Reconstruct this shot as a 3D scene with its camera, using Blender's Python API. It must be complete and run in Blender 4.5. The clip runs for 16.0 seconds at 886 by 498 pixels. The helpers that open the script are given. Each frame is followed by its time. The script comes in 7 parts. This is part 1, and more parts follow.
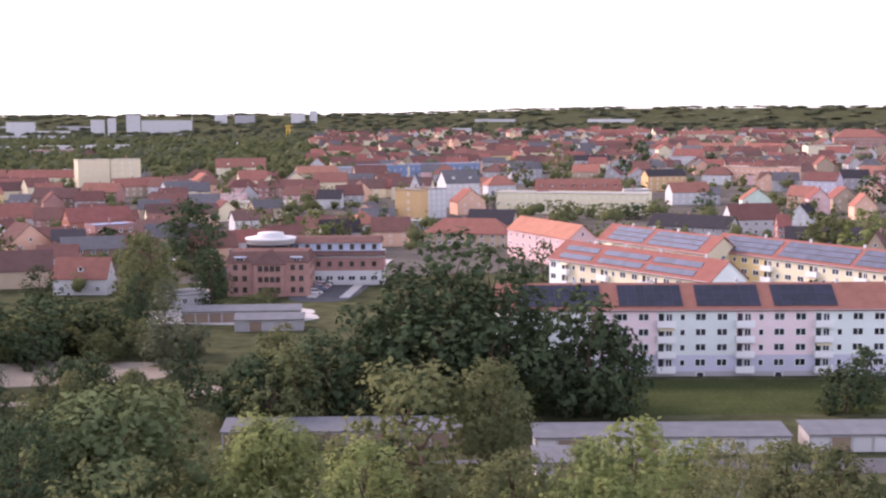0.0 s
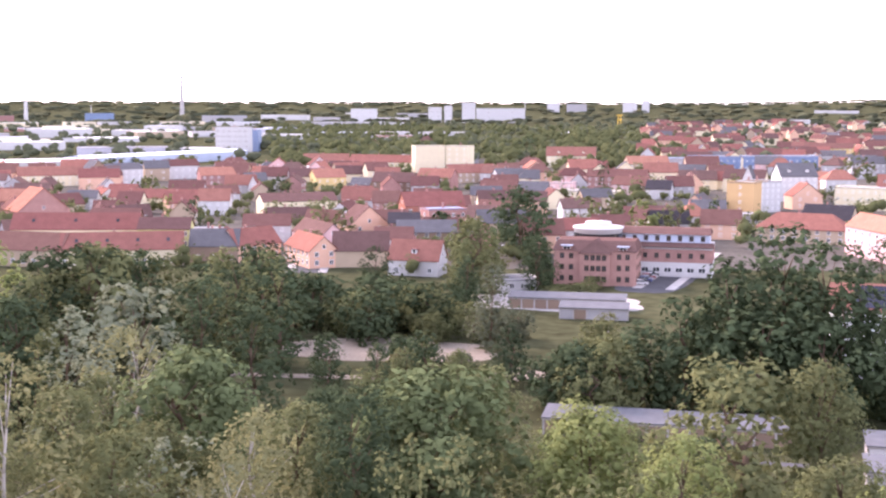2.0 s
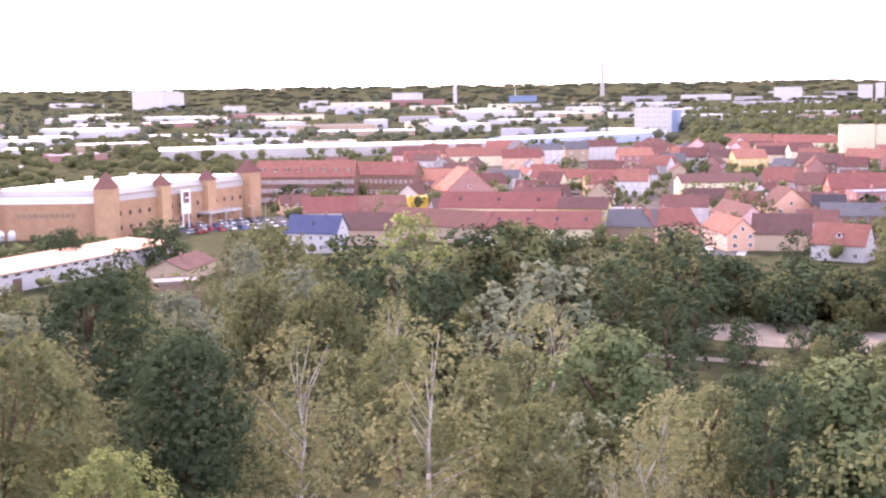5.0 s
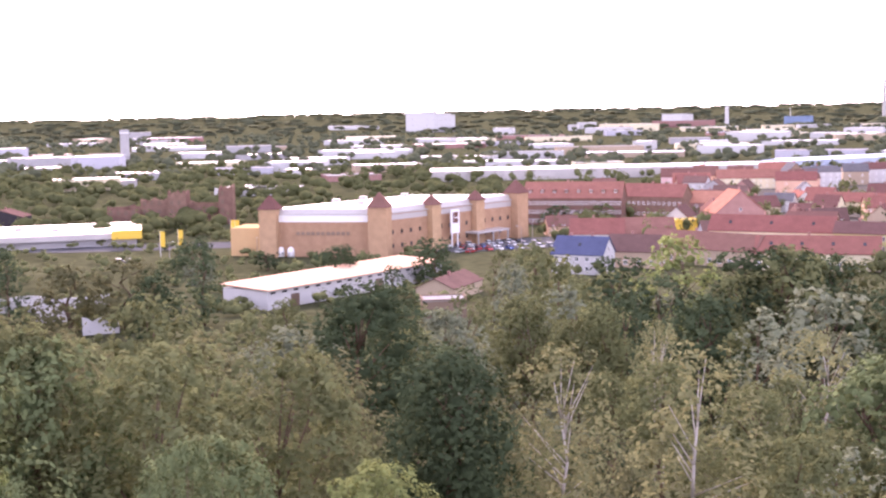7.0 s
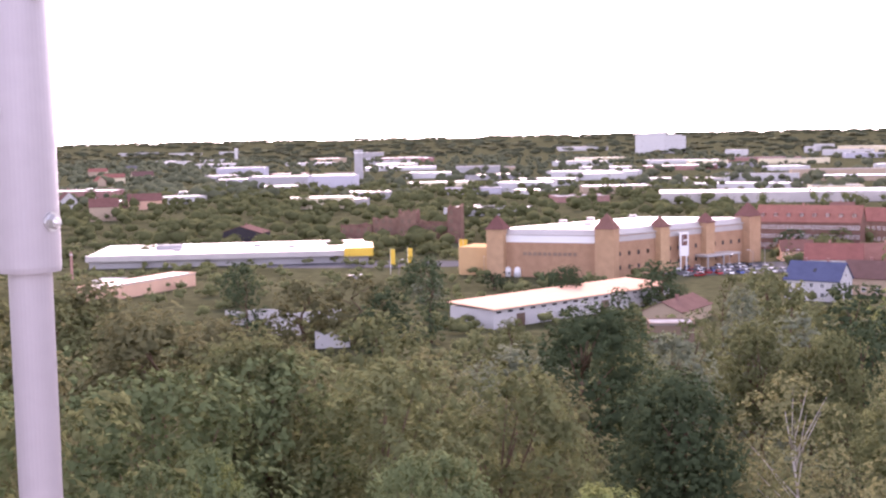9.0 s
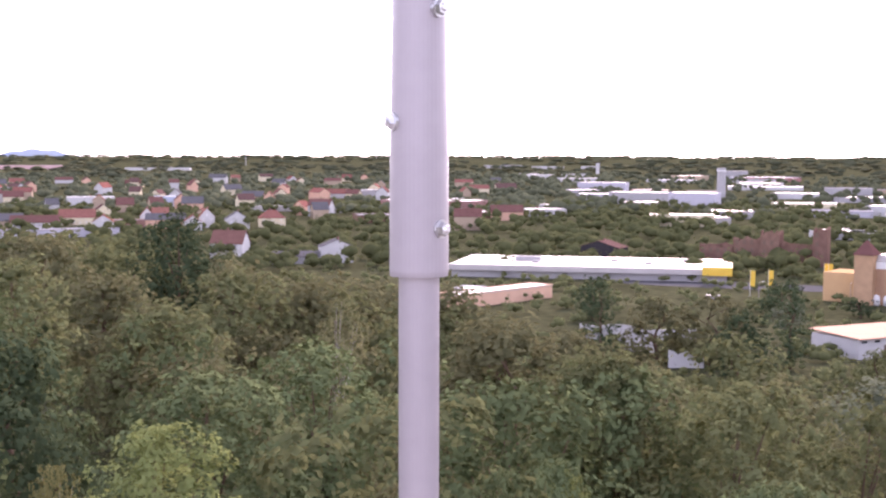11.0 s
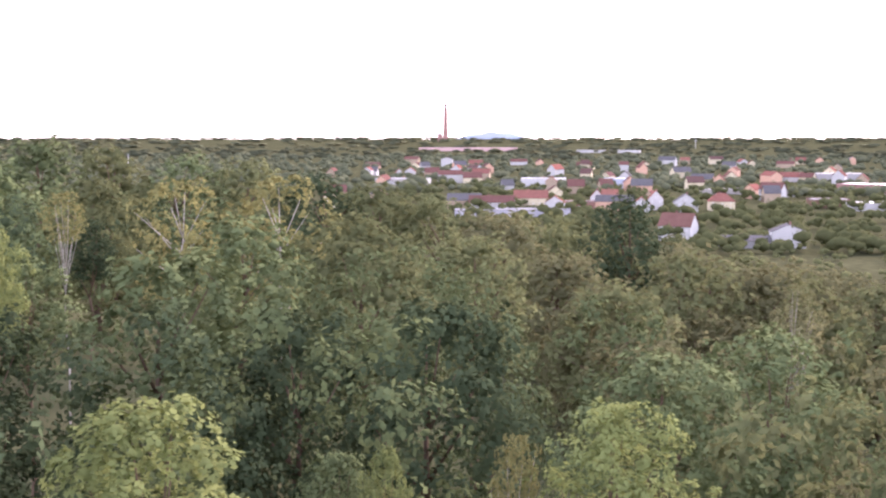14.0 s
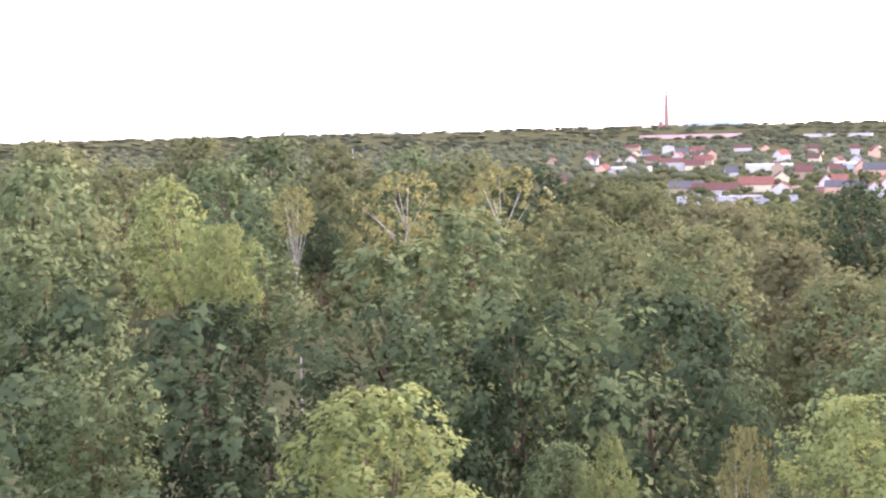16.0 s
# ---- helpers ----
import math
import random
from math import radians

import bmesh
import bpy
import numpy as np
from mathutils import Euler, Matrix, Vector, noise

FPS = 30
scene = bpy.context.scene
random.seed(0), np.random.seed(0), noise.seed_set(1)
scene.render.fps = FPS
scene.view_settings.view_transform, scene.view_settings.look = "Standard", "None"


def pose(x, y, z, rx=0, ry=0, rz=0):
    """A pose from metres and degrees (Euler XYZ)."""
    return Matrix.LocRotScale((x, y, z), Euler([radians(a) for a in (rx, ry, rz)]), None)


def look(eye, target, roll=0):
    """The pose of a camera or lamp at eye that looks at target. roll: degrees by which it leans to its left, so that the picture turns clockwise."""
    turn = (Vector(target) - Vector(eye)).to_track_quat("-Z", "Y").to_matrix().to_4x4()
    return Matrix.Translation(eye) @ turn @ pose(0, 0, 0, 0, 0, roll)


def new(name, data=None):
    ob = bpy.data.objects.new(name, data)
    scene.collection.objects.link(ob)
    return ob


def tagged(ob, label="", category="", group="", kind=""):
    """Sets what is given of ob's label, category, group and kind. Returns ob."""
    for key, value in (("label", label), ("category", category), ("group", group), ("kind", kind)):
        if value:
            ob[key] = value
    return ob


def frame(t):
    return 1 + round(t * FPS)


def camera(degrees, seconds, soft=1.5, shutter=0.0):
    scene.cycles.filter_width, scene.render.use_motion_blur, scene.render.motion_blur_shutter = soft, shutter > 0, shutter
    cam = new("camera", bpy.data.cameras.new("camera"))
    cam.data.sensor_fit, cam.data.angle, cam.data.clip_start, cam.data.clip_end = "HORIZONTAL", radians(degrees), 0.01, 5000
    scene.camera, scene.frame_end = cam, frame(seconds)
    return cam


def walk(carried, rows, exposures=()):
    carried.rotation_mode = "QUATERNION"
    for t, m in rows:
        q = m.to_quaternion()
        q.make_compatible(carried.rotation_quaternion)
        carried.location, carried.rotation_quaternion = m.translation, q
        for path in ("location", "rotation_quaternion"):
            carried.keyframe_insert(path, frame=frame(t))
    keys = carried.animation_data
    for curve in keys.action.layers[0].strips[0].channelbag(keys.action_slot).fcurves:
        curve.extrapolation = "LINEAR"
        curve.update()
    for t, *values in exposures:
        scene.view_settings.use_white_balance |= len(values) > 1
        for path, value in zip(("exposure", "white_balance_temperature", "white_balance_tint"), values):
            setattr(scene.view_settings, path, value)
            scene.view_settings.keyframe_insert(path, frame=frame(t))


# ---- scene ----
EXPO = [(0.0, 1.62, 6150, 33), (1.0, 2.08, 6150, 34), (2.5, 2.46, 6180, 36), (5.0, 2.62, 6280, 42), (8.0, 2.25, 6280, 43), (11.0, 1.97, 6180, 38), (13.0, 2.1, 6130, 35), (14.5, 2.5, 6100, 34), (16.0, 2.76, 6080, 33)]
cam = camera(37.56, 16.0, 2.3)
walk(cam, [
    (0.0, pose(-0.000, -0.000, 49.0, 0, 0, 0.00) @ pose(0, 0, 0, 83.80) @ pose(0, 0, 0, 0, 0, -0.28)),
    (0.5, pose(-0.000, -0.000, 49.0, 0, 0, 2.50) @ pose(0, 0, 0, 83.62) @ pose(0, 0, 0, 0, 0, -0.74)),
    (1.0, pose(-0.000, -0.000, 49.0, 0, 0, 6.46) @ pose(0, 0, 0, 83.45) @ pose(0, 0, 0, 0, 0, -0.31)),
    (1.5, pose(-0.000, -0.000, 49.0, 0, 0, 11.37) @ pose(0, 0, 0, 83.37) @ pose(0, 0, 0, 0, 0, 0.08)),
    (2.0, pose(-0.000, -0.000, 49.0, 0, 0, 14.39) @ pose(0, 0, 0, 83.34) @ pose(0, 0, 0, 0, 0, 0.19)),
    (2.5, pose(-0.000, -0.000, 49.0, 0, 0, 16.94) @ pose(0, 0, 0, 83.26) @ pose(0, 0, 0, 0, 0, -0.01)),
    (3.0, pose(-0.000, -0.000, 49.0, 0, 0, 19.79) @ pose(0, 0, 0, 83.11) @ pose(0, 0, 0, 0, 0, -0.23)),
    (3.5, pose(-0.000, -0.000, 49.0, 0, 0, 23.18) @ pose(0, 0, 0, 82.87) @ pose(0, 0, 0, 0, 0, -0.31)),
    (4.0, pose(-0.000, -0.000, 49.0, 0, 0, 26.49) @ pose(0, 0, 0, 82.63) @ pose(0, 0, 0, 0, 0, -0.39)),
    (4.5, pose(-0.000, -0.000, 49.0, 0, 0, 29.64) @ pose(0, 0, 0, 82.52) @ pose(0, 0, 0, 0, 0, -0.61)),
    (5.0, pose(-0.000, -0.000, 49.0, 0, 0, 32.70) @ pose(0, 0, 0, 82.60) @ pose(0, 0, 0, 0, 0, -0.86)),
    (5.2, pose(-0.000, -0.000, 49.0, 0, 0, 33.91) @ pose(0, 0, 0, 82.74) @ pose(0, 0, 0, 0, 0, -1.17)),
    (7.3, pose(-0.000, -0.000, 49.0, 0, 0, 46.09) @ pose(0, 0, 0, 83.89) @ pose(0, 0, 0, 0, 0, -1.25)),
    (7.5, pose(-0.000, -0.000, 49.0, 0, 0, 47.14) @ pose(0, 0, 0, 84.00) @ pose(0, 0, 0, 0, 0, -1.31)),
    (8.0, pose(-0.000, -0.000, 49.0, 0, 0, 49.26) @ pose(0, 0, 0, 84.27) @ pose(0, 0, 0, 0, 0, -1.12)),
    (8.2, pose(-0.000, -0.000, 49.0, 0, 0, 50.29) @ pose(0, 0, 0, 84.41) @ pose(0, 0, 0, 0, 0, -1.20)),
    (10.3, pose(0.005, 0.011, 49.0, 0, 0, 63.13) @ pose(0, 0, 0, 85.38) @ pose(0, 0, 0, 0, 0, -0.25)),
    (10.5, pose(0.001, 0.003, 49.0, 0, 0, 65.03) @ pose(0, 0, 0, 85.48) @ pose(0, 0, 0, 0, 0, -0.13)),
    (11.0, pose(-0.006, -0.017, 49.0, 0, 0, 70.05) @ pose(0, 0, 0, 85.67) @ pose(0, 0, 0, 0, 0, 0.16)),
    (11.5, pose(-0.021, -0.067, 49.0, 0, 0, 72.74) @ pose(0, 0, 0, 85.53) @ pose(0, 0, 0, 0, 0, 0.36)),
    (12.0, pose(-0.039, -0.145, 49.0, 0, 0, 74.82) @ pose(0, 0, 0, 85.24) @ pose(0, 0, 0, 0, 0, -0.08)),
    (12.5, pose(-0.052, -0.228, 49.0, 0, 0, 77.08) @ pose(0, 0, 0, 85.19) @ pose(0, 0, 0, 0, 0, -0.47)),
    (13.0, pose(-0.047, -0.268, 49.0, 0, 0, 80.06) @ pose(0, 0, 0, 84.94) @ pose(0, 0, 0, 0, 0, -0.08)),
    (13.5, pose(-0.028, -0.309, 49.0, 0, 0, 84.75) @ pose(0, 0, 0, 84.87) @ pose(0, 0, 0, 0, 0, 0.27)),
    (14.0, pose(-0.002, -0.325, 49.0, 0, 0, 89.59) @ pose(0, 0, 0, 84.88) @ pose(0, 0, 0, 0, 0, -0.03)),
    (14.5, pose(0.017, -0.340, 49.0, 0, 0, 92.89) @ pose(0, 0, 0, 84.79) @ pose(0, 0, 0, 0, 0, -0.38)),
    (15.0, pose(0.031, -0.345, 49.0, 0, 0, 95.07) @ pose(0, 0, 0, 84.58) @ pose(0, 0, 0, 0, 0, -0.82)),
    (15.5, pose(0.041, -0.351, 49.0, 0, 0, 96.63) @ pose(0, 0, 0, 84.38) @ pose(0, 0, 0, 0, 0, -1.11)),
    (16.0, pose(0.058, -0.355, 49.0, 0, 0, 99.31) @ pose(0, 0, 0, 84.59) @ pose(0, 0, 0, 0, 0, -1.54)),
], EXPO)

# world: bright hazy evening sky, low sun behind thin cloud
SUN_AZ, SUN_EL = 56.0, 30.0          # degrees: left of the first view, height
world = bpy.data.worlds.new("evening_sky")
scene.world = world
world.use_nodes = True
wn = world.node_tree
sky = wn.nodes.new("ShaderNodeTexSky")
sky.sky_type = 'NISHITA'
sky.sun_disc = False
sky.sun_elevation = radians(SUN_EL)
sky.sun_rotation = radians(-SUN_AZ)
sky.dust_density, sky.air_density, sky.ozone_density = 1.0, 1.0, 1.0
sky_bg = wn.nodes["Background"]
veil = wn.nodes.new("ShaderNodeHueSaturation")
veil.inputs["Saturation"].default_value = 0.35
wn.links.new(sky.outputs[0], veil.inputs["Color"])
wn.links.new(veil.outputs[0], sky_bg.inputs[0])
sky_bg.inputs[1].default_value = 0.15
sun = new("sun", bpy.data.lights.new("sun", 'SUN'))
sun.data.energy, sun.data.angle, sun.data.color = 1.35, radians(10), (1.0, 0.76, 0.58)
sa, se = radians(SUN_AZ), radians(SUN_EL)
sun.matrix_world = look((-math.sin(sa) * math.cos(se) * 100, math.cos(sa) * math.cos(se) * 100, math.sin(se) * 100), (0, 0, 0))

# ---- materials ----
def material(name, colour, rough=0.8, metal=0.0, vary=0.25, size=1.5, grain=0.12, grain_size=14.0, bump=0.2, random_tint=0.0, translucent=0.0, second=None):
    m = bpy.data.materials.new(name)
    m.use_nodes = True
    n, l = m.node_tree.nodes, m.node_tree.links
    b = n["Principled BSDF"]
    b.inputs["Roughness"].default_value = rough
    b.inputs["Metallic"].default_value = metal
    if rough > 0.7:
        b.inputs["Specular IOR Level"].default_value = 0.0
    tc = n.new("ShaderNodeTexCoord")
    big = n.new("ShaderNodeTexNoise")
    big.inputs["Scale"].default_value = 1.0 / size
    big.inputs["Detail"].default_value = 4.0
    fine = n.new("ShaderNodeTexNoise")
    fine.inputs["Scale"].default_value = grain_size
    l.new(tc.outputs["Object"], big.inputs["Vector"])
    l.new(tc.outputs["Object"], fine.inputs["Vector"])
    ramp = n.new("ShaderNodeMix")
    ramp.data_type = 'RGBA'
    lo = [c * (1 - vary) for c in colour]
    hi = list(second) if second else [min(1.0, c * (1 + vary)) for c in colour]
    ramp.inputs[6].default_value = (*lo, 1)
    ramp.inputs[7].default_value = (*hi, 1)
    l.new(big.outputs[0], ramp.inputs[0])
    hsv = n.new("ShaderNodeHueSaturation")
    l.new(ramp.outputs[2], hsv.inputs["Color"])
    val = n.new("ShaderNodeMapRange")
    val.inputs[3].default_value, val.inputs[4].default_value = 1 - grain * 2, 1 + grain * 2
    l.new(fine.outputs[0], val.inputs[0])
    if random_tint:
        info = n.new("ShaderNodeObjectInfo")
        rv = n.new("ShaderNodeMapRange")
        rv.inputs[3].default_value, rv.inputs[4].default_value = 1 - random_tint, 1 + random_tint
        l.new(info.outputs["Random"], rv.inputs[0])
        mul = n.new("ShaderNodeMath")
        mul.operation = 'MULTIPLY'
        l.new(val.outputs[0], mul.inputs[0])
        l.new(rv.outputs[0], mul.inputs[1])
        l.new(mul.outputs[0], hsv.inputs["Value"])
        rh = n.new("ShaderNodeMapRange")
        rh.inputs[3].default_value, rh.inputs[4].default_value = 0.5 - random_tint * 0.06, 0.5 + random_tint * 0.06
        l.new(info.outputs["Random"], rh.inputs[0])
        l.new(rh.outputs[0], hsv.inputs["Hue"])
    else:
        l.new(val.outputs[0], hsv.inputs["Value"])
    l.new(hsv.outputs[0], b.inputs["Base Color"])
    if bump:
        bp = n.new("ShaderNodeBump")
        bp.inputs["Strength"].default_value = bump
        bp.inputs["Distance"].default_value = 0.05
        l.new(fine.outputs[0], bp.inputs["Height"])
        l.new(bp.outputs[0], b.inputs["Normal"])
    if translucent:
        tr = n.new("ShaderNodeBsdfTranslucent")
        mix = n.new("ShaderNodeMixShader")
        mix.inputs[0].default_value = translucent
        l.new(hsv.outputs[0], tr.inputs["Color"])
        l.new(b.outputs[0], mix.inputs[1])
        l.new(tr.outputs[0], mix.inputs[2])
        l.new(mix.outputs[0], n["Material Output"].inputs[0])
    return m


def rows_material(name, colour, course, depth, rough=0.85, vary=0.25, axis='Z', random_tint=0.12):
    """A surface laid in courses (roof tiles, brick): courses, patches and grain."""
    m = material(name, colour, rough, 0, vary, 2.5, 0.16, 5.0, 0.0, random_tint)
    n, l = m.node_tree.nodes, m.node_tree.links
    tc = n.new("ShaderNodeTexCoord")
    w = n.new("ShaderNodeTexWave")
    w.bands_direction = axis
    w.inputs["Scale"].default_value = 0.314 / course
    w.inputs["Distortion"].default_value = 0.3
    l.new(tc.outputs["Object"], w.inputs["Vector"])
    bp = n.new("ShaderNodeBump")
    bp.inputs["Distance"].default_value = depth
    bp.inputs["Strength"].default_value = 0.7
    l.new(w.outputs[0], bp.inputs["Height"])
    l.new(bp.outputs[0], n["Principled BSDF"].inputs["Normal"])
    return m


def foliage(key, dark, light, through_light=0.36):
    """Leaf mass: two greens in patches a few metres wide, fine leaf-sized mottling and relief, a little light passing through."""
    m = bpy.data.materials.new("foliage_" + key)
    m.use_nodes = True
    n, l = m.node_tree.nodes, m.node_tree.links
    b = n["Principled BSDF"]
    b.inputs["Roughness"].default_value = 0.8
    b.inputs["Specular IOR Level"].default_value = 0.0
    geo, info = n.new("ShaderNodeNewGeometry"), n.new("ShaderNodeObjectInfo")
    big, fine = n.new("ShaderNodeTexNoise"), n.new("ShaderNodeTexNoise")
    big.inputs["Scale"].default_value, fine.inputs["Scale"].default_value = 0.5, 4.2
    fine.inputs["Detail"].default_value = 5.0
    mix, hsv = n.new("ShaderNodeMix"), n.new("ShaderNodeHueSaturation")
    mix.data_type = 'RGBA'
    mix.inputs[6].default_value, mix.inputs[7].default_value = (*dark, 1), (*light, 1)
    for t in (big, fine):
        l.new(geo.outputs["Position"], t.inputs["Vector"])
    l.new(big.outputs[0], mix.inputs[0])
    tone, tint, mul = n.new("ShaderNodeMapRange"), n.new("ShaderNodeMapRange"), n.new("ShaderNodeMath")
    tone.inputs[1].default_value, tone.inputs[2].default_value, tone.inputs[3].default_value, tone.inputs[4].default_value = 0.3, 0.7, 0.84, 1.16
    tint.inputs[3].default_value, tint.inputs[4].default_value = 0.82, 1.2
    mul.operation = 'MULTIPLY'
    l.new(fine.outputs[0], tone.inputs[0])
    l.new(info.outputs["Random"], tint.inputs[0])
    l.new(tone.outputs[0], mul.inputs[0])
    l.new(tint.outputs[0], mul.inputs[1])
    l.new(mix.outputs[2], hsv.inputs["Color"])
    l.new(mul.outputs[0], hsv.inputs["Value"])
    l.new(hsv.outputs[0], b.inputs["Base Color"])
    bump = n.new("ShaderNodeBump")
    bump.inputs["Strength"].default_value, bump.inputs["Distance"].default_value = 0.45, 0.12
    l.new(fine.outputs[0], bump.inputs["Height"])
    l.new(bump.outputs[0], b.inputs["Normal"])
    tr, ms = n.new("ShaderNodeBsdfTranslucent"), n.new("ShaderNodeMixShader")
    ms.inputs[0].default_value = through_light
    l.new(hsv.outputs[0], tr.inputs["Color"])
    l.new(b.outputs[0], ms.inputs[1])
    l.new(tr.outputs[0], ms.inputs[2])
    l.new(ms.outputs[0], n["Material Output"].inputs[0])
    return m


M = {}
for key, col in (("white", (.52, .51, .50)), ("cream", (.68, .60, .42)), ("yellow", (.66, .50, .24)), ("peach", (.66, .42, .30)), ("pink", (.66, .45, .43)),
                 ("mint", (.52, .62, .52)), ("tan", (.42, .33, .24)), ("grey", (.38, .37, .37)), ("lilac", (.46, .45, .50)), ("brown", (.26, .19, .14)),
                 ("ochre", (.56, .37, .19)), ("pale_mint", (.68, .73, .70)), ("rose", (.74, .60, .61)), ("violet", (.53, .52, .61)), ("olive", (.45, .46, .22))):
    M[key] = material("plaster_" + key, col, 0.9, 0, 0.10, 3.0, 0.05, 6.0, 0.1, 0.06)
# red, orange and dark red tiles are paled: a little haze is in their colour
for key, col in (("red", (.250, .112, .090)), ("orange", (.34, .158, .115)), ("dark_red", (.172, .090, .076)), ("dark", (.055, .05, .055)), ("brown_tile", (.14, .085, .075)), ("slate", (.13, .125, .13))):
    M[key] = rows_material("roof_tiles_" + key, col, 0.34, 0.05)
M["blue_tile"] = rows_material("roof_tiles_blue", (.075, .088, .145), 0.34, 0.05)
M["brick"] = rows_material("brick_red", (.35, .20, .175), 0.08, 0.01)
M["clinker"] = rows_material("brick_buff", (.42, .27, .165), 0.08, 0.01)
M["old_brick"] = rows_material("brick_old", (.20, .122, .094), 0.08, 0.02, vary=0.5)
M["blue_metal"] = material("blue_sheet_metal", (.15, .21, .33), 0.5, 0.2, 0.15, 4.0, 0.05)
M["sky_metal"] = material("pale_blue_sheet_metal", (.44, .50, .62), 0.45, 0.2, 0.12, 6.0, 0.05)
M["light_metal"] = material("light_roof_sheet", (.44, .415, .395), 0.42, 0.1, 0.15, 6.0, 0.06)
M["flat_roof"] = material("bitumen_roof", (.30, .29, .29), 0.8, 0, 0.3, 3.0, 0.1)
M["shed_roof"] = material("fibre_cement_roof", (.150, .155, .165), 0.75, 0, 0.25, 2.0, 0.1)
M["yellow_panel"] = material("yellow_panel", (.72, .48, .05), 0.5, 0, 0.08, 3.0, 0.03)
M["glass"] = material("window_glass", (.03, .035, .04), 0.08, 0, 0.4, 1.0, 0.0, 3.0, 0.0, 0.5)
M["frame_white"] = material("window_frame_white", (.75, .75, .74), 0.5, 0, 0.05, 1.0, 0.03)
M["frame_dark"] = material("window_frame_brown", (.14, .09, .06), 0.6, 0, 0.1, 1.0, 0.05)
M["solar"] = material("solar_cell", (.018, .02, .035), 0.22, 0.0, 0.3, 1.0, 0.05, 3.0, 0.0, 0.25)
M["solar_blue"] = material("solar_cell_blue", (.075, .082, .112), 0.25, 0.0, 0.2, 1.0, 0.05, 3.0, 0.0, 0.2)
M["concrete"] = material("concrete", (.42, .40, .38), 0.9, 0, 0.25, 2.0, 0.12)
M["asphalt"] = material("asphalt", (.10, .10, .105), 0.9, 0, 0.3, 3.0, 0.1)
M["town_soil"] = material("trodden_town_ground", (.085, .08, .068), 0.95, 0, 0.4, 14.0, 0.2, 0.6, 0.2, 0, 0, (.16, .148, .13))
M["lawn"] = material("mown_lawn", (.042, .058, .022), 0.95, 0, 0.3, 6.0, 0.25, 1.5, 0.2, 0, 0, (.070, .082, .034))
M["sand"] = material("sandy_ground", (.235, .205, .165), 0.95, 0, 0.3, 4.0, 0.15, 2.0)
M["galvanised"] = material("galvanised_steel", (.37, .335, .35), 0.42, 0.25, 0.05, 0.12, 0.025, 60.0, 0.02)
M["zinc_bolt"] = material("zinc_bolt", (.60, .60, .60), 0.28, 0.9, 0.15, 0.02, 0.05, 200.0, 0.05)
M["bark"] = material("bark", (.12, .085, .06), 0.95, 0, 0.4, 0.6, 0.2, 8.0, 0.6)
M["birch_bark"] = material("birch_bark", (.40, .37, .33), 0.85, 0, 0.5, 0.5, 0.2, 6.0, 0.4)
# bright, lighter than maple, also serves to put sunlit tops into leaf colour
for key, col, sec in (("maple", (.086, .116, .052), (.150, .180, .082)), ("bright", (.155, .190, .068), (.235, .262, .100)), ("dark_leaf", (.044, .064, .034), (.076, .100, .050)),
                      ("oak", (.108, .125, .056), (.165, .174, .080)), ("birch_leaf", (.165, .172, .082), (.225, .222, .108)), ("silver", (.150, .175, .112), (.205, .228, .150)),
                      # the leaf of the far woods is greyer: some distance haze mixed into its colour
                      ("brown_leaf", (.114, .116, .056), (.162, .160, .082)), ("conifer", (.034, .050, .028), (.060, .080, .042)), ("far_haze_leaf", (.098, .114, .068), (.145, .156, .098)), ("yellow_leaf", (.195, .195, .078), (.26, .245, .10))):
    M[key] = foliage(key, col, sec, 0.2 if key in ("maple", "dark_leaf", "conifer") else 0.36)

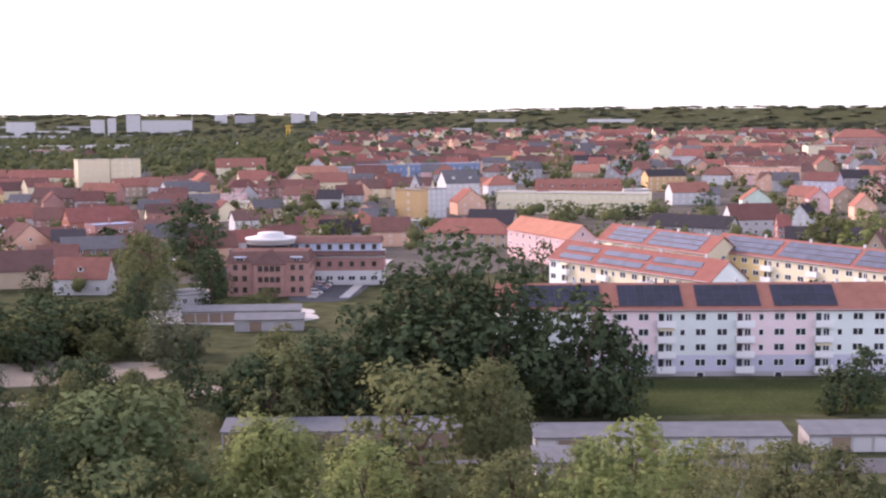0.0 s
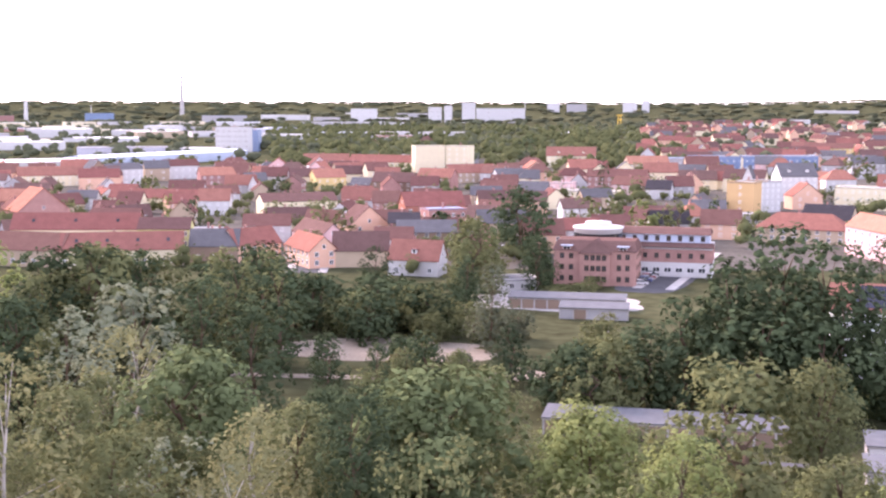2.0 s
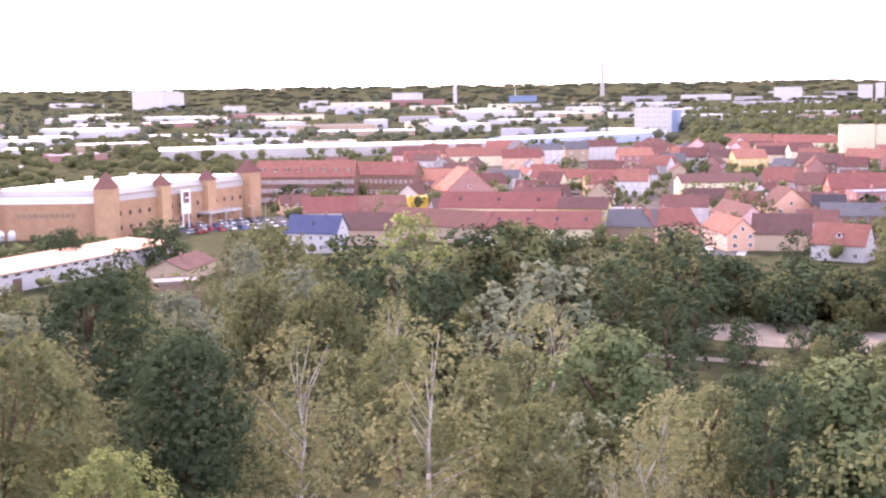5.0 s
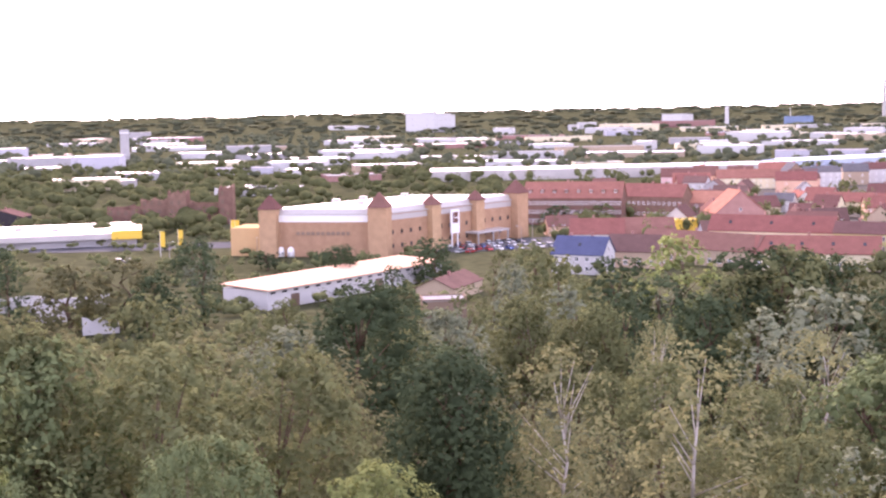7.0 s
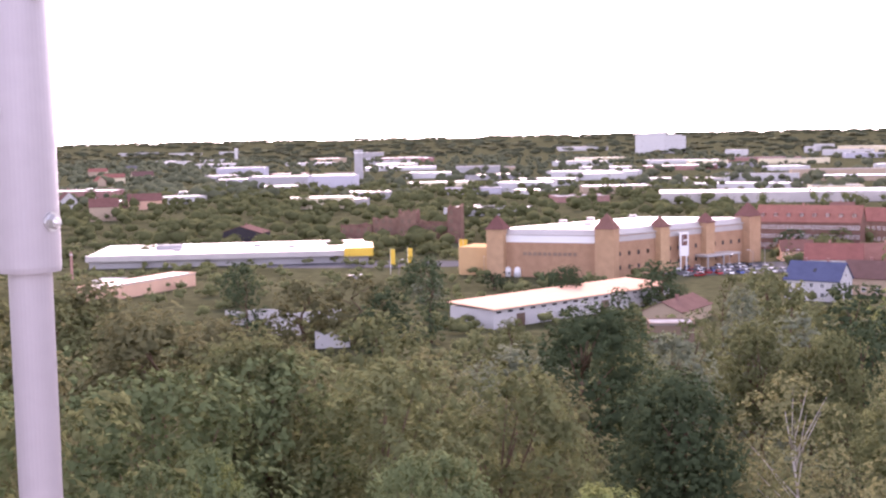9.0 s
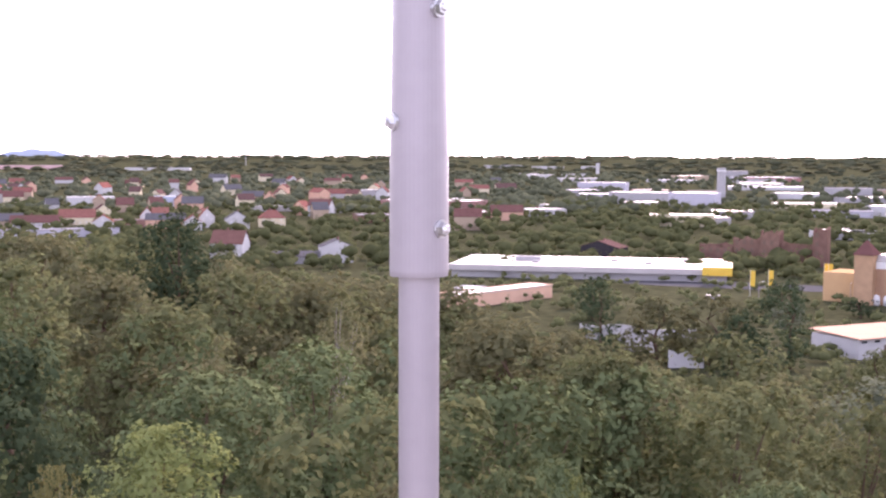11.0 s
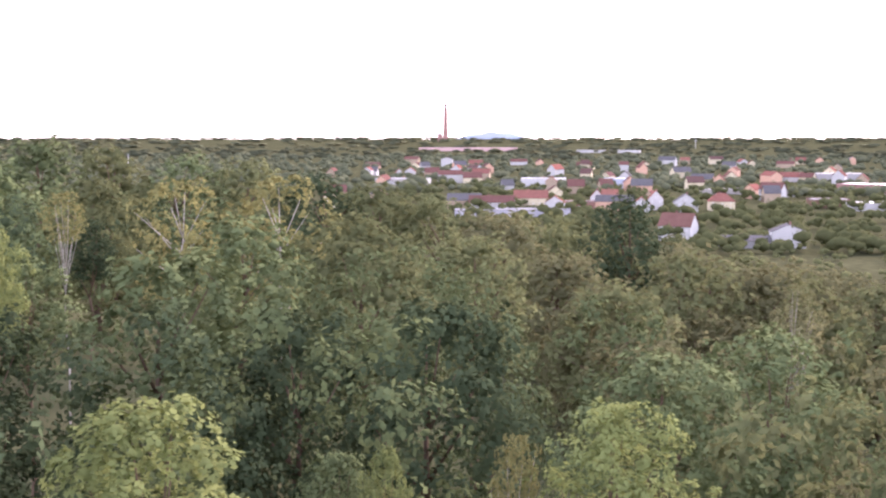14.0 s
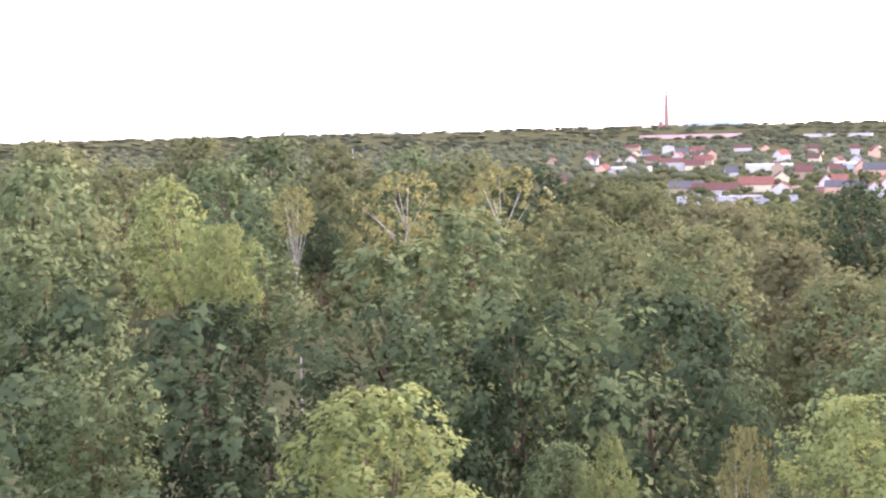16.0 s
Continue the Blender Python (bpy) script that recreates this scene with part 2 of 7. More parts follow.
# ---- building blocks ----
class Shape:
    """Faces with material slots, collected and then linked as one mesh."""
    def __init__(self):
        self.v, self.f, self.s = [], [], []

    def face(self, pts, slot=0):
        i = len(self.v)
        self.v += [tuple(p) for p in pts]
        self.f.append(tuple(range(i, i + len(pts))))
        self.s.append(slot)

    def solid(self, base, top, slot=0):
        """A closed body between two rings of equal count (base seen anticlockwise from above)."""
        i, n = len(self.v), len(base)
        self.v += [tuple(p) for p in base] + [tuple(p) for p in top]
        self.f += [tuple(range(i + n - 1, i - 1, -1)), tuple(range(i + n, i + 2 * n))]
        self.f += [(i + k, i + (k + 1) % n, i + n + (k + 1) % n, i + n + k) for k in range(n)]
        self.s += [slot] * (n + 2)

    def box(self, x0, y0, z0, x1, y1, z1, slot=0):
        self.solid([(x0, y0, z0), (x1, y0, z0), (x1, y1, z0), (x0, y1, z0)], [(x0, y0, z1), (x1, y0, z1), (x1, y1, z1), (x0, y1, z1)], slot)

    def tube(self, p0, p1, r0, r1, n=8, slot=0):
        p0, p1 = Vector(p0), Vector(p1)
        d = (p1 - p0).normalized()
        a = d.orthogonal().normalized()
        b = d.cross(a)
        ring = lambda p, r: [p + (a * math.cos(2 * math.pi * k / n) + b * math.sin(2 * math.pi * k / n)) * r for k in range(n)]
        self.solid(ring(p0, r0), ring(p1, r1), slot)

    def lathe(self, profile, n=24, slot=0):
        """A body turned about z from (radius, height) pairs."""
        i = len(self.v)
        for r, z in profile:
            self.v += [(r * math.cos(2 * math.pi * k / n), r * math.sin(2 * math.pi * k / n), z) for k in range(n)]
        for j in range(len(profile) - 1):
            self.f += [(i + j * n + k, i + j * n + (k + 1) % n, i + (j + 1) * n + (k + 1) % n, i + (j + 1) * n + k) for k in range(n)]
            self.s += [slot] * n
        self.f.append(tuple(range(i + n - 1, i - 1, -1)))
        self.f.append(tuple(i + (len(profile) - 1) * n + k for k in range(n)))
        self.s += [slot] * 2

    def mesh(self, name, mats, smooth=False):
        me = bpy.data.meshes.new(name)
        me.from_pydata(self.v, [], self.f)
        for m in mats:
            me.materials.append(m)
        if len(mats) > 1:
            me.polygons.foreach_set("material_index", self.s)
        if smooth:
            me.shade_smooth()
        me.update()
        return me


def part(name, shape, mats, parent, label="", m=None, smooth=False):
    """Links a Shape (or a ready mesh) as one mesh object under a thing or a part."""
    me = shape.mesh(name, mats if isinstance(mats, (list, tuple)) else [mats], smooth) if isinstance(shape, Shape) else shape
    ob = new(name, me)
    ob.parent = parent
    if m is not None:
        ob.matrix_basis = m
    return tagged(ob, label)


def thing(name, m, label, category, group="", kind=""):
    ob = new(name)
    ob.empty_display_size = 0.2
    ob.matrix_basis = m
    return tagged(ob, label, category, group, kind)


def smoothstep(a, b, x):
    u = min(1.0, max(0.0, (x - a) / (b - a)))
    return u * u * (3 - 2 * u)


def ground_z(x, y):
    """Height of the ground: a wooded hill round the tower with a ridge running away from the town."""
    r = math.hypot(x, y)
    hill = 25.0 * math.exp(-0.5 * (r / 92.0) ** 2) * (1 - smoothstep(118, 178, r))
    ridge = 35.0 * math.exp(-0.5 * (((x + 175) / 95.0) ** 2 + ((y + 95) / 82.0) ** 2))
    spur = 4.0 * math.exp(-0.5 * (((x + 120) / 50.0) ** 2 + ((y - 25) / 45.0) ** 2))
    rim = 0.0
    if r > 3500:
        az = math.degrees(math.atan2(-x, y))
        rim = (24.0 + 18.0 * smoothstep(4, -8, az)) * smoothstep(3600, 4500, r)
    return max(0.0, hill + ridge + spur + rim)


# ---- ground: one sheet out to the horizon ----
def build_ground():
    n = 190
    line = [math.copysign(4900 * (math.sinh(abs(u) * 5.2) / math.sinh(5.2)), u) for u in np.linspace(-1, 1, n)]
    v = [(x, y, ground_z(x, y)) for y in line for x in line]
    f = [(j * n + i, j * n + i + 1, (j + 1) * n + i + 1, (j + 1) * n + i) for j in range(n - 1) for i in range(n - 1)]
    me = bpy.data.meshes.new("ground")
    me.from_pydata(v, [], f)
    me.materials.append(material("grass_and_scrub", (.050, .056, .027), 0.95, 0, 0.4, 45.0, 0.35, 0.22, 0.3, 0, 0, (.095, .098, .054)))
    me.shade_smooth()
    tagged(new("ground", me), "dry summer grass and scrub over a low hill", "ground", kind="structure")


build_ground()

# ---- houses ----
def window_mesh(w, h, frame_mat, cross, name):
    """A window frame seen from -y, with a mullion: one connected body with through openings."""
    t = 0.12
    xs = [-w / 2, -w / 2 + t] + ([-t / 2, t / 2] if cross else []) + [w / 2 - t, w / 2]
    zs = [0, t, h - t, h]
    bm = bmesh.new()
    grid = [[bm.verts.new((x, -0.07, z)) for x in xs] for z in zs]
    for j in range(3):
        for i in range(len(xs) - 1):
            if not (j == 1 and i % 2 == 1):
                bm.faces.new((grid[j][i], grid[j][i + 1], grid[j + 1][i + 1], grid[j + 1][i]))
    got = bmesh.ops.extrude_face_region(bm, geom=bm.faces[:])
    bmesh.ops.translate(bm, verts=[g for g in got["geom"] if isinstance(g, bmesh.types.BMVert)], vec=(0, 0.09, 0))
    bmesh.ops.recalc_face_normals(bm, faces=bm.faces[:])
    me = bpy.data.meshes.new(name)
    bm.to_mesh(me)
    bm.free()
    me.materials.append(frame_mat)
    return me


def pane_mesh(w, h):
    s = Shape()
    s.box(-w / 2 + 0.05, -0.03, 0.05, w / 2 - 0.05, -0.008, h - 0.05)
    return s.mesh("pane", [M["glass"]])


WIN = {}
for key, (w, h, mat, cross) in {"std": (1.25, 1.45, "frame_white", True), "wide": (2.0, 1.4, "frame_white", True), "small": (1.0, 1.25, "frame_white", False), "tall": (1.1, 1.8, "frame_white", True),
                                "dark": (1.2, 1.5, "frame_dark", True), "strip": (3.0, 1.3, "frame_dark", True)}.items():
    WIN[key] = (window_mesh(w, h, M[mat], cross, "window"), pane_mesh(w, h), w, h)


def window(parent, key, m, panes=True):
    wm, pm, w, h = WIN[key]
    ob = part("window", wm, None, parent, m=m)
    if panes:
        part("pane", pm, None, ob)
    return ob


def face_windows(parent, key, origin, direction, length, floors, bays, storey, sill=0.95, panes=True, skip=()):
    """A grid of windows on one wall, that starts at origin and runs along direction (degrees about z); its outside lies to the right."""
    base = pose(*origin, 0, 0, direction)
    for fl in range(floors):
        for b in range(bays):
            if (fl, b) in skip:
                continue
            window(parent, key, base @ pose((b + 0.5) * length / bays, 0, fl * storey + sill), panes)


def gable_roof(L, W, h, rise, over=0.35, thick=0.22):
    """Two roof slabs, ridge along x, over a plan 0..L, 0..W."""
    s = Shape()
    k = rise / (W / 2)
    e, r = h - over * k, h + rise
    ring = [(-over, e), (W / 2, r), (W + over, e), (W + over, e + thick), (W / 2, r + thick), (-over, e + thick)]
    s.solid([(-over, y, z) for y, z in ring], [(L + over, y, z) for y, z in ring])
    return s


def hip_roof(L, W, h, rise, over=0.4):
    s = Shape()
    e = min(W / 2, L / 2 - 0.05)
    c = [(-over, -over, h), (L + over, -over, h), (L + over, W + over, h), (-over, W + over, h)]
    a, b = (e, W / 2, h + rise), (L - e, W / 2, h + rise)
    s.face([c[0], c[1], b, a]); s.face([c[2], c[3], a, b]); s.face([c[1], c[2], b]); s.face([c[3], c[0], a])
    s.solid([(x, y, h - 0.25) for x, y, z in c], c)
    return s


def chimney(parent, x, y, z, height=1.6):
    s = Shape()
    s.box(x - 0.32, y - 0.32, z - 1.2, x + 0.32, y + 0.32, z + height)
    s.box(x - 0.4, y - 0.4, z + height, x + 0.4, y + 0.4, z + height + 0.15)
    part("chimney", s, M["brick"], parent)


BUILT = []


def house(x, y, rot, L, W, h, rise, wall, roof, floors=2, bays=4, form="gable", key="std", label="", chimneys=1, side=2, panes=True, dormers=0, skylights=0, name="house", category="house", group="", sill=0.95):
    """A house with its front wall's left corner at x, y; the front runs L metres along rot degrees, the house W metres behind it."""
    z = ground_z(x, y)
    c, s_ = math.cos(radians(rot)), math.sin(radians(rot))
    for u in (0.2, 0.5, 0.8) if L > 20 else (0.5,):
        BUILT.append((x + c * L * u - s_ * W / 2, y + s_ * L * u + c * W / 2, 0.5 * max(W, L * 0.4 if L > 20 else L * 0.9)))
    hs = thing(name, pose(x, y, z, 0, 0, rot), label, category, group)
    storey = (h - 0.25) / max(1, floors)
    s = Shape()
    if form == "gable":
        ring = [(0, -0.5), (W, -0.5), (W, h), (W / 2, h + rise - .02), (0, h)]
        s.solid([(0, b, c) for b, c in ring], [(L, b, c) for b, c in ring])
    elif form == "front":
        ring = [(0, -0.5), (0, h), (L / 2, h + rise - .02), (L, h), (L, -0.5)]
        s.solid([(b, 0, c) for b, c in ring], [(b, W, c) for b, c in ring])
    else:
        s.box(0, 0, -0.5, L, W, h)
    part("wall", s, M[wall], hs)
    if form == "gable":
        rf = part("roof", gable_roof(L, W, h, rise), M[roof], hs)
    elif form == "front":
        rf = part("roof", gable_roof(W, L, h, rise), M[roof], hs, m=pose(0, W, 0, 0, 0, -90))
    elif form == "hip":
        rf = part("roof", hip_roof(L, W, h, rise), M[roof], hs)
    else:
        s = Shape()
        s.box(-0.15, -0.15, h, L + 0.15, W + 0.15, h + 0.22)
        rf = part("roof", s, M[roof], hs)
        s = Shape()
        for b in ((-0.2, -0.2, L + 0.2, 0.15), (-0.2, W - 0.15, L + 0.2, W + 0.2), (-0.2, 0.15, 0.15, W - 0.15), (L - 0.15, 0.15, L + 0.2, W - 0.15)):
            s.box(b[0], b[1], h + 0.22, b[2], b[3], h + 0.5)
        part("parapet", s, M[wall], hs)
    if bays:
        face_windows(hs, key, (0, 0, 0), 0, L, floors, bays, storey, sill, panes)
    if side:
        face_windows(hs, key, (L, 0, 0), 90, W, floors, side, storey, sill, panes)
        face_windows(hs, key, (0, W, 0), -90, W, floors, side, storey, sill, panes)
    if form == "front" and rise > 3.0:
        window(hs, "small", pose(L / 2, 0, h + 0.5), panes)
    if form == "gable" and rise > 3.5 and side:
        window(hs, "small", pose(L, W / 2, h + 0.6, 0, 0, 90), panes)
        window(hs, "small", pose(0, W / 2, h + 0.6, 0, 0, -90), panes)
    for c in range(chimneys):
        if form in ("gable", "hip"):
            chimney(hs, L * (c + 0.6) / (chimneys + 0.4), W * 0.56, h + rise, 0.9)
        elif form == "front":
            chimney(hs, L * 0.56, W * 0.4, h + rise, 0.9)
        else:
            chimney(hs, L * (c + 0.5) / chimneys, W * 0.6, h + 1.4, 0.8)
    k = rise / (W / 2) if W else 0
    for d in range(dormers):
        dx, dy = L * (d + 0.5) / dormers, W * 0.14
        s = Shape()
        s.box(dx - 0.8, dy, h + 0.1, dx + 0.8, dy + W * 0.2, h + dy * k + 1.3)
        dm = part("dormer", s, M[wall], hs)
        s = Shape()
        s.box(dx - 1.0, dy - 0.25, h + dy * k + 1.3, dx + 1.0, dy + W * 0.25, h + dy * k + 1.48)
        part("dormer_roof", s, M[roof], dm)
        window(hs, "small", pose(dx, dy, h + dy * k + 0.3), panes)
    tilt = math.degrees(math.atan2(rise, W / 2))
    for d in range(skylights):
        s = Shape()
        s.box(-0.45, -0.6, 0, 0.45, 0.6, 0.1)
        part("skylight", s, M["glass"], hs, m=pose(L * (d + 0.5) / skylights, W * 0.25, h + rise * 0.5 + 0.22, tilt))
    return hs

# ---- apartment blocks ----
def solar_panels(parent, L, W, h, rise, spans, rows, mat, first=0.5, fill=1.0):
    """Panels on the front roof slope, each one a piece; spans: (from, to) along the ridge."""
    slope = math.hypot(W / 2, rise)
    tilt = math.degrees(math.atan2(rise, W / 2))
    pw, ph = 1.66, (slope - first - 0.7) / rows
    s = Shape()
    s.box(0.015, 0.015, 0.06, pw - 0.015, ph * fill - 0.015, 0.10, 0)
    s.box(0, 0, 0.0, pw, ph * fill, 0.06, 1)
    me = s.mesh("solar_panel", [M[mat], M["frame_dark"]])
    base = pose(0, 0, h + 0.23, tilt)
    for x0, x1 in spans:
        n = max(1, int((x1 - x0) / pw))
        for i in range(n):
            for j in range(rows):
                part("solar_panel", me, None, parent, m=base @ pose(x0 + i * pw, first + j * ph, 0.02))


def balcony(parent, m, mat, w=3.2, d=1.1):
    b = thing_part("balcony", parent, m)
    s = Shape()
    s.box(-w / 2, -d, -0.16, w / 2, 0.0, 0.0)
    part("slab", s, M["concrete"], b)
    s = Shape()
    ring = [(-w / 2 - 0.05, -0.002), (-w / 2 - 0.05, -d - 0.06), (w / 2 + 0.05, -d - 0.06), (w / 2 + 0.05, -0.002), (w / 2, -0.002), (w / 2, -d), (-w / 2, -d), (-w / 2, -0.002)]
    s.solid([(a, b, -0.28) for a, b in ring], [(a, b, 1.0) for a, b in ring])
    part("parapet", s, M[mat], b)
    s = Shape()
    s.box(-w / 2 + 0.25, -0.035, 0.05, -w / 2 + 1.2, -0.012, 2.15)
    part("balcony_door", s, M["glass"], b)
    window(b, "std", pose(0.55, 0, 0.75))
    return b


def thing_part(name, parent, m):
    s = Shape()
    s.box(-0.06, -0.06, -0.2, 0.06, -0.01, -0.16)
    return part(name, s, M["concrete"], parent, m=m)


def awning(parent, m, mat):
    s = Shape()
    s.solid([(-1.4, -1.3, 1.95), (1.4, -1.3, 1.95), (1.4, -0.02, 2.4), (-1.4, -0.02, 2.4)], [(-1.4, -1.3, 2.0), (1.4, -1.3, 2.0), (1.4, -0.02, 2.46), (-1.4, -0.02, 2.46)])
    part("awning", s, M[mat], parent, m=m)


def apartment(x, y, rot, L, W, sections, bands, label, roof="red", solar="solar", spans=(), rows=3, base_band=None, per=14.2, lead=4.7, fill=1.0):
    """A four-storey slab: coloured render by section, a balcony stack in each, paired windows, panels on the roof."""
    h, rise, storey = 12.3, 4.0, 2.8
    ap = thing("apartment_block", pose(x, y, 0, 0, 0, rot), label, "apartment block", "apartment blocks")
    s = Shape()
    s.box(0, 0.02, -0.3, L, W, h)
    for gx in ((0, 0.3), (L - 0.3, L)):
        s.solid([(gx[0], 0, h), (gx[1], 0, h), (gx[1], W, h), (gx[0], W, h)], [(gx[0], W / 2 - .01, h + rise), (gx[1], W / 2 - .01, h + rise), (gx[1], W / 2 + .01, h + rise), (gx[0], W / 2 + .01, h + rise)])
    part("wall", s, M[bands[0]], ap)
    x0 = 0.0
    for k in range(sections):
        x1 = min(L, lead + per * k if k else lead) if sections > 1 else L
        x1 = L if k == sections - 1 else x1
        s = Shape()
        s.box(x0 + 0.003, -0.02, 3.9 if base_band else 0.9, x1 - 0.003, 0.016, h - 0.02)
        part("render_band", s, M[bands[k % len(bands)]], ap)
        if base_band:
            s = Shape()
            s.box(x0 + 0.003, -0.02, 0.9, x1 - 0.003, 0.016, 3.896)
            part("render_band", s, M[base_band], ap)
        x0 = x1
    s = Shape()
    s.box(-0.03, -0.05, -0.3, L + 0.03, 0.016, 0.896)
    part("plinth", s, M["grey"], ap)
    part("roof", gable_roof(L, W, h, rise, 0.45), M[roof], ap)
    s = Shape()
    s.tube((-0.3, -0.5, h - 0.1), (L + 0.3, -0.5, h - 0.1), 0.09, 0.09, 6)
    part("gutter", s, M["galvanised"], ap)
    k = 0
    while lead + per * k - 0.5 < L:
        c = lead + per * k + 1.6
        for fl in range(4):
            z = 1.0 + storey * fl
            if c + 1.6 < L:
                bal = balcony(ap, pose(c, -0.02, z), "frame_white")
                if (k * 5 + fl * 3) % 7 == 2:
                    awning(bal, pose(0, 0, 0), "cream")
            for off, key in ((3.0, "small"), (6.3, "wide"), (10.2, "wide")):
                if c + off + 1.0 < L:
                    window(ap, key, pose(c + off, -0.02, z + 0.85))
        if c + 7 < L:
            window(ap, "small", pose(c + 6.3, -0.05, -0.12) @ Matrix.Diagonal((1.6, 1, 0.7, 1)))
        k += 1
    for fl in range(4):
        if lead > 3:
            window(ap, "wide", pose(1.6, -0.02, 1.85 + storey * fl))
        window(ap, "std", pose(L, W * 0.5, 1.85 + storey * fl, 0, 0, 90))
        window(ap, "std", pose(0, W * 0.5, 1.85 + storey * fl, 0, 0, -90))
    if spans:
        solar_panels(ap, L, W, h, rise, spans, rows, solar, 0.5, fill)
    for cx in (0.2, 0.4, 0.62, 0.88):
        s = Shape()
        s.box(L * cx - 0.3, W / 2 - 0.25, h + rise - 0.6, L * cx + 0.3, W / 2 + 0.25, h + rise + 0.85)
        part("chimney", s, M["white"], ap)
    return ap


apartment(10, 234, 0.0, 71.5, 11, 6, ["pale_mint", "pale_mint", "rose", "pale_mint", "rose", "pale_mint"], "four-storey pastel apartment block with dark solar panels on a red roof",
          spans=((3.8, 20.2), (22, 35.0), (36.2, 49.0), (50.2, 63.0)), rows=4, base_band="violet", lead=0.3, per=14.3)
apartment(26, 316, -56.3, 54, 11, 3, ["pale_mint", "cream", "cream"], "yellow and mint apartment block with blue-grey solar strips", solar="solar_blue", spans=((3, 15.5), (17, 32), (33.5, 50)), rows=2, fill=0.62)
apartment(43, 361, -60, 45, 11, 2, ["cream"], "cream apartment block with solar panels on its red roof", solar="solar_blue", spans=((4, 20), (21, 41)), rows=3, fill=0.9)
apartment(68, 332, -56.9, 72, 11, 3, ["cream", "yellow"], "yellow apartment block with solar panels and red skylights", solar="solar_blue", spans=((3, 22), (23, 45), (46, 68)), rows=3, fill=0.92)


# ---- garages and sheds at the foot of the hill ----
def garage_row(x, y, rot, n, label, door="white", bay=3.0, D=6.0, h=2.5):
    g = thing("garage_row", pose(x, y, ground_z(x, y), 0, 0, rot), label, "garage", "garage rows")
    s = Shape()
    s.box(0, 0.1, -0.4, n * bay, D, h)
    for i in range(n + 1):
        s.box(i * bay - 0.12, 0, -0.4, i * bay + 0.12, 0.098, h)
    part("wall", s, M["concrete"], g)
    s = Shape()
    s.solid([(-0.3, -0.4, h), (n * bay + 0.3, -0.4, h), (n * bay + 0.3, D + 0.3, h + 0.55), (-0.3, D + 0.3, h + 0.55)], [(-0.3, -0.4, h + 0.16), (n * bay + 0.3, -0.4, h + 0.16), (n * bay + 0.3, D + 0.3, h + 0.71), (-0.3, D + 0.3, h + 0.71)])
    part("roof", s, M["shed_roof"], g)
    sd = Shape()
    sd.box(-bay / 2 + 0.2, -0.0, 0, bay / 2 - 0.2, 0.09, 2.1)
    for k in range(1, 5):
        sd.box(-bay / 2 + 0.2, -0.02, k * 0.42 - 0.015, bay / 2 - 0.2, -0.001, k * 0.42 + 0.015)
    me = [sd.mesh("garage_door", [M[c]]) for c in (door, "grey", "brown")]
    for i in range(n):
        part("garage_door", me[(i * 7 // 3) % 3 if i % 4 == 1 else 0], None, g, m=pose((i + 0.5) * bay, 0, 0))
    return g


garage_row(13, 180, 0.5, 12, "row of concrete garages with grey roof and white doors")
garage_row(52, 181, 0.5, 7, "row of concrete garages with grey sheet roof")
garage_row(-32, 184, 1, 12, "long garage row with pale grey sheet roof", "brown")
garage_row(12, 165, 0.5, 4, "front garage row with flat grey roof", "grey")
garage_row(-60, 296, 4, 9, "old garage row with brown doors and flat roof", "brown")
garage_row(-46, 284, 4, 5, "pale low garages beside a yard", "grey")


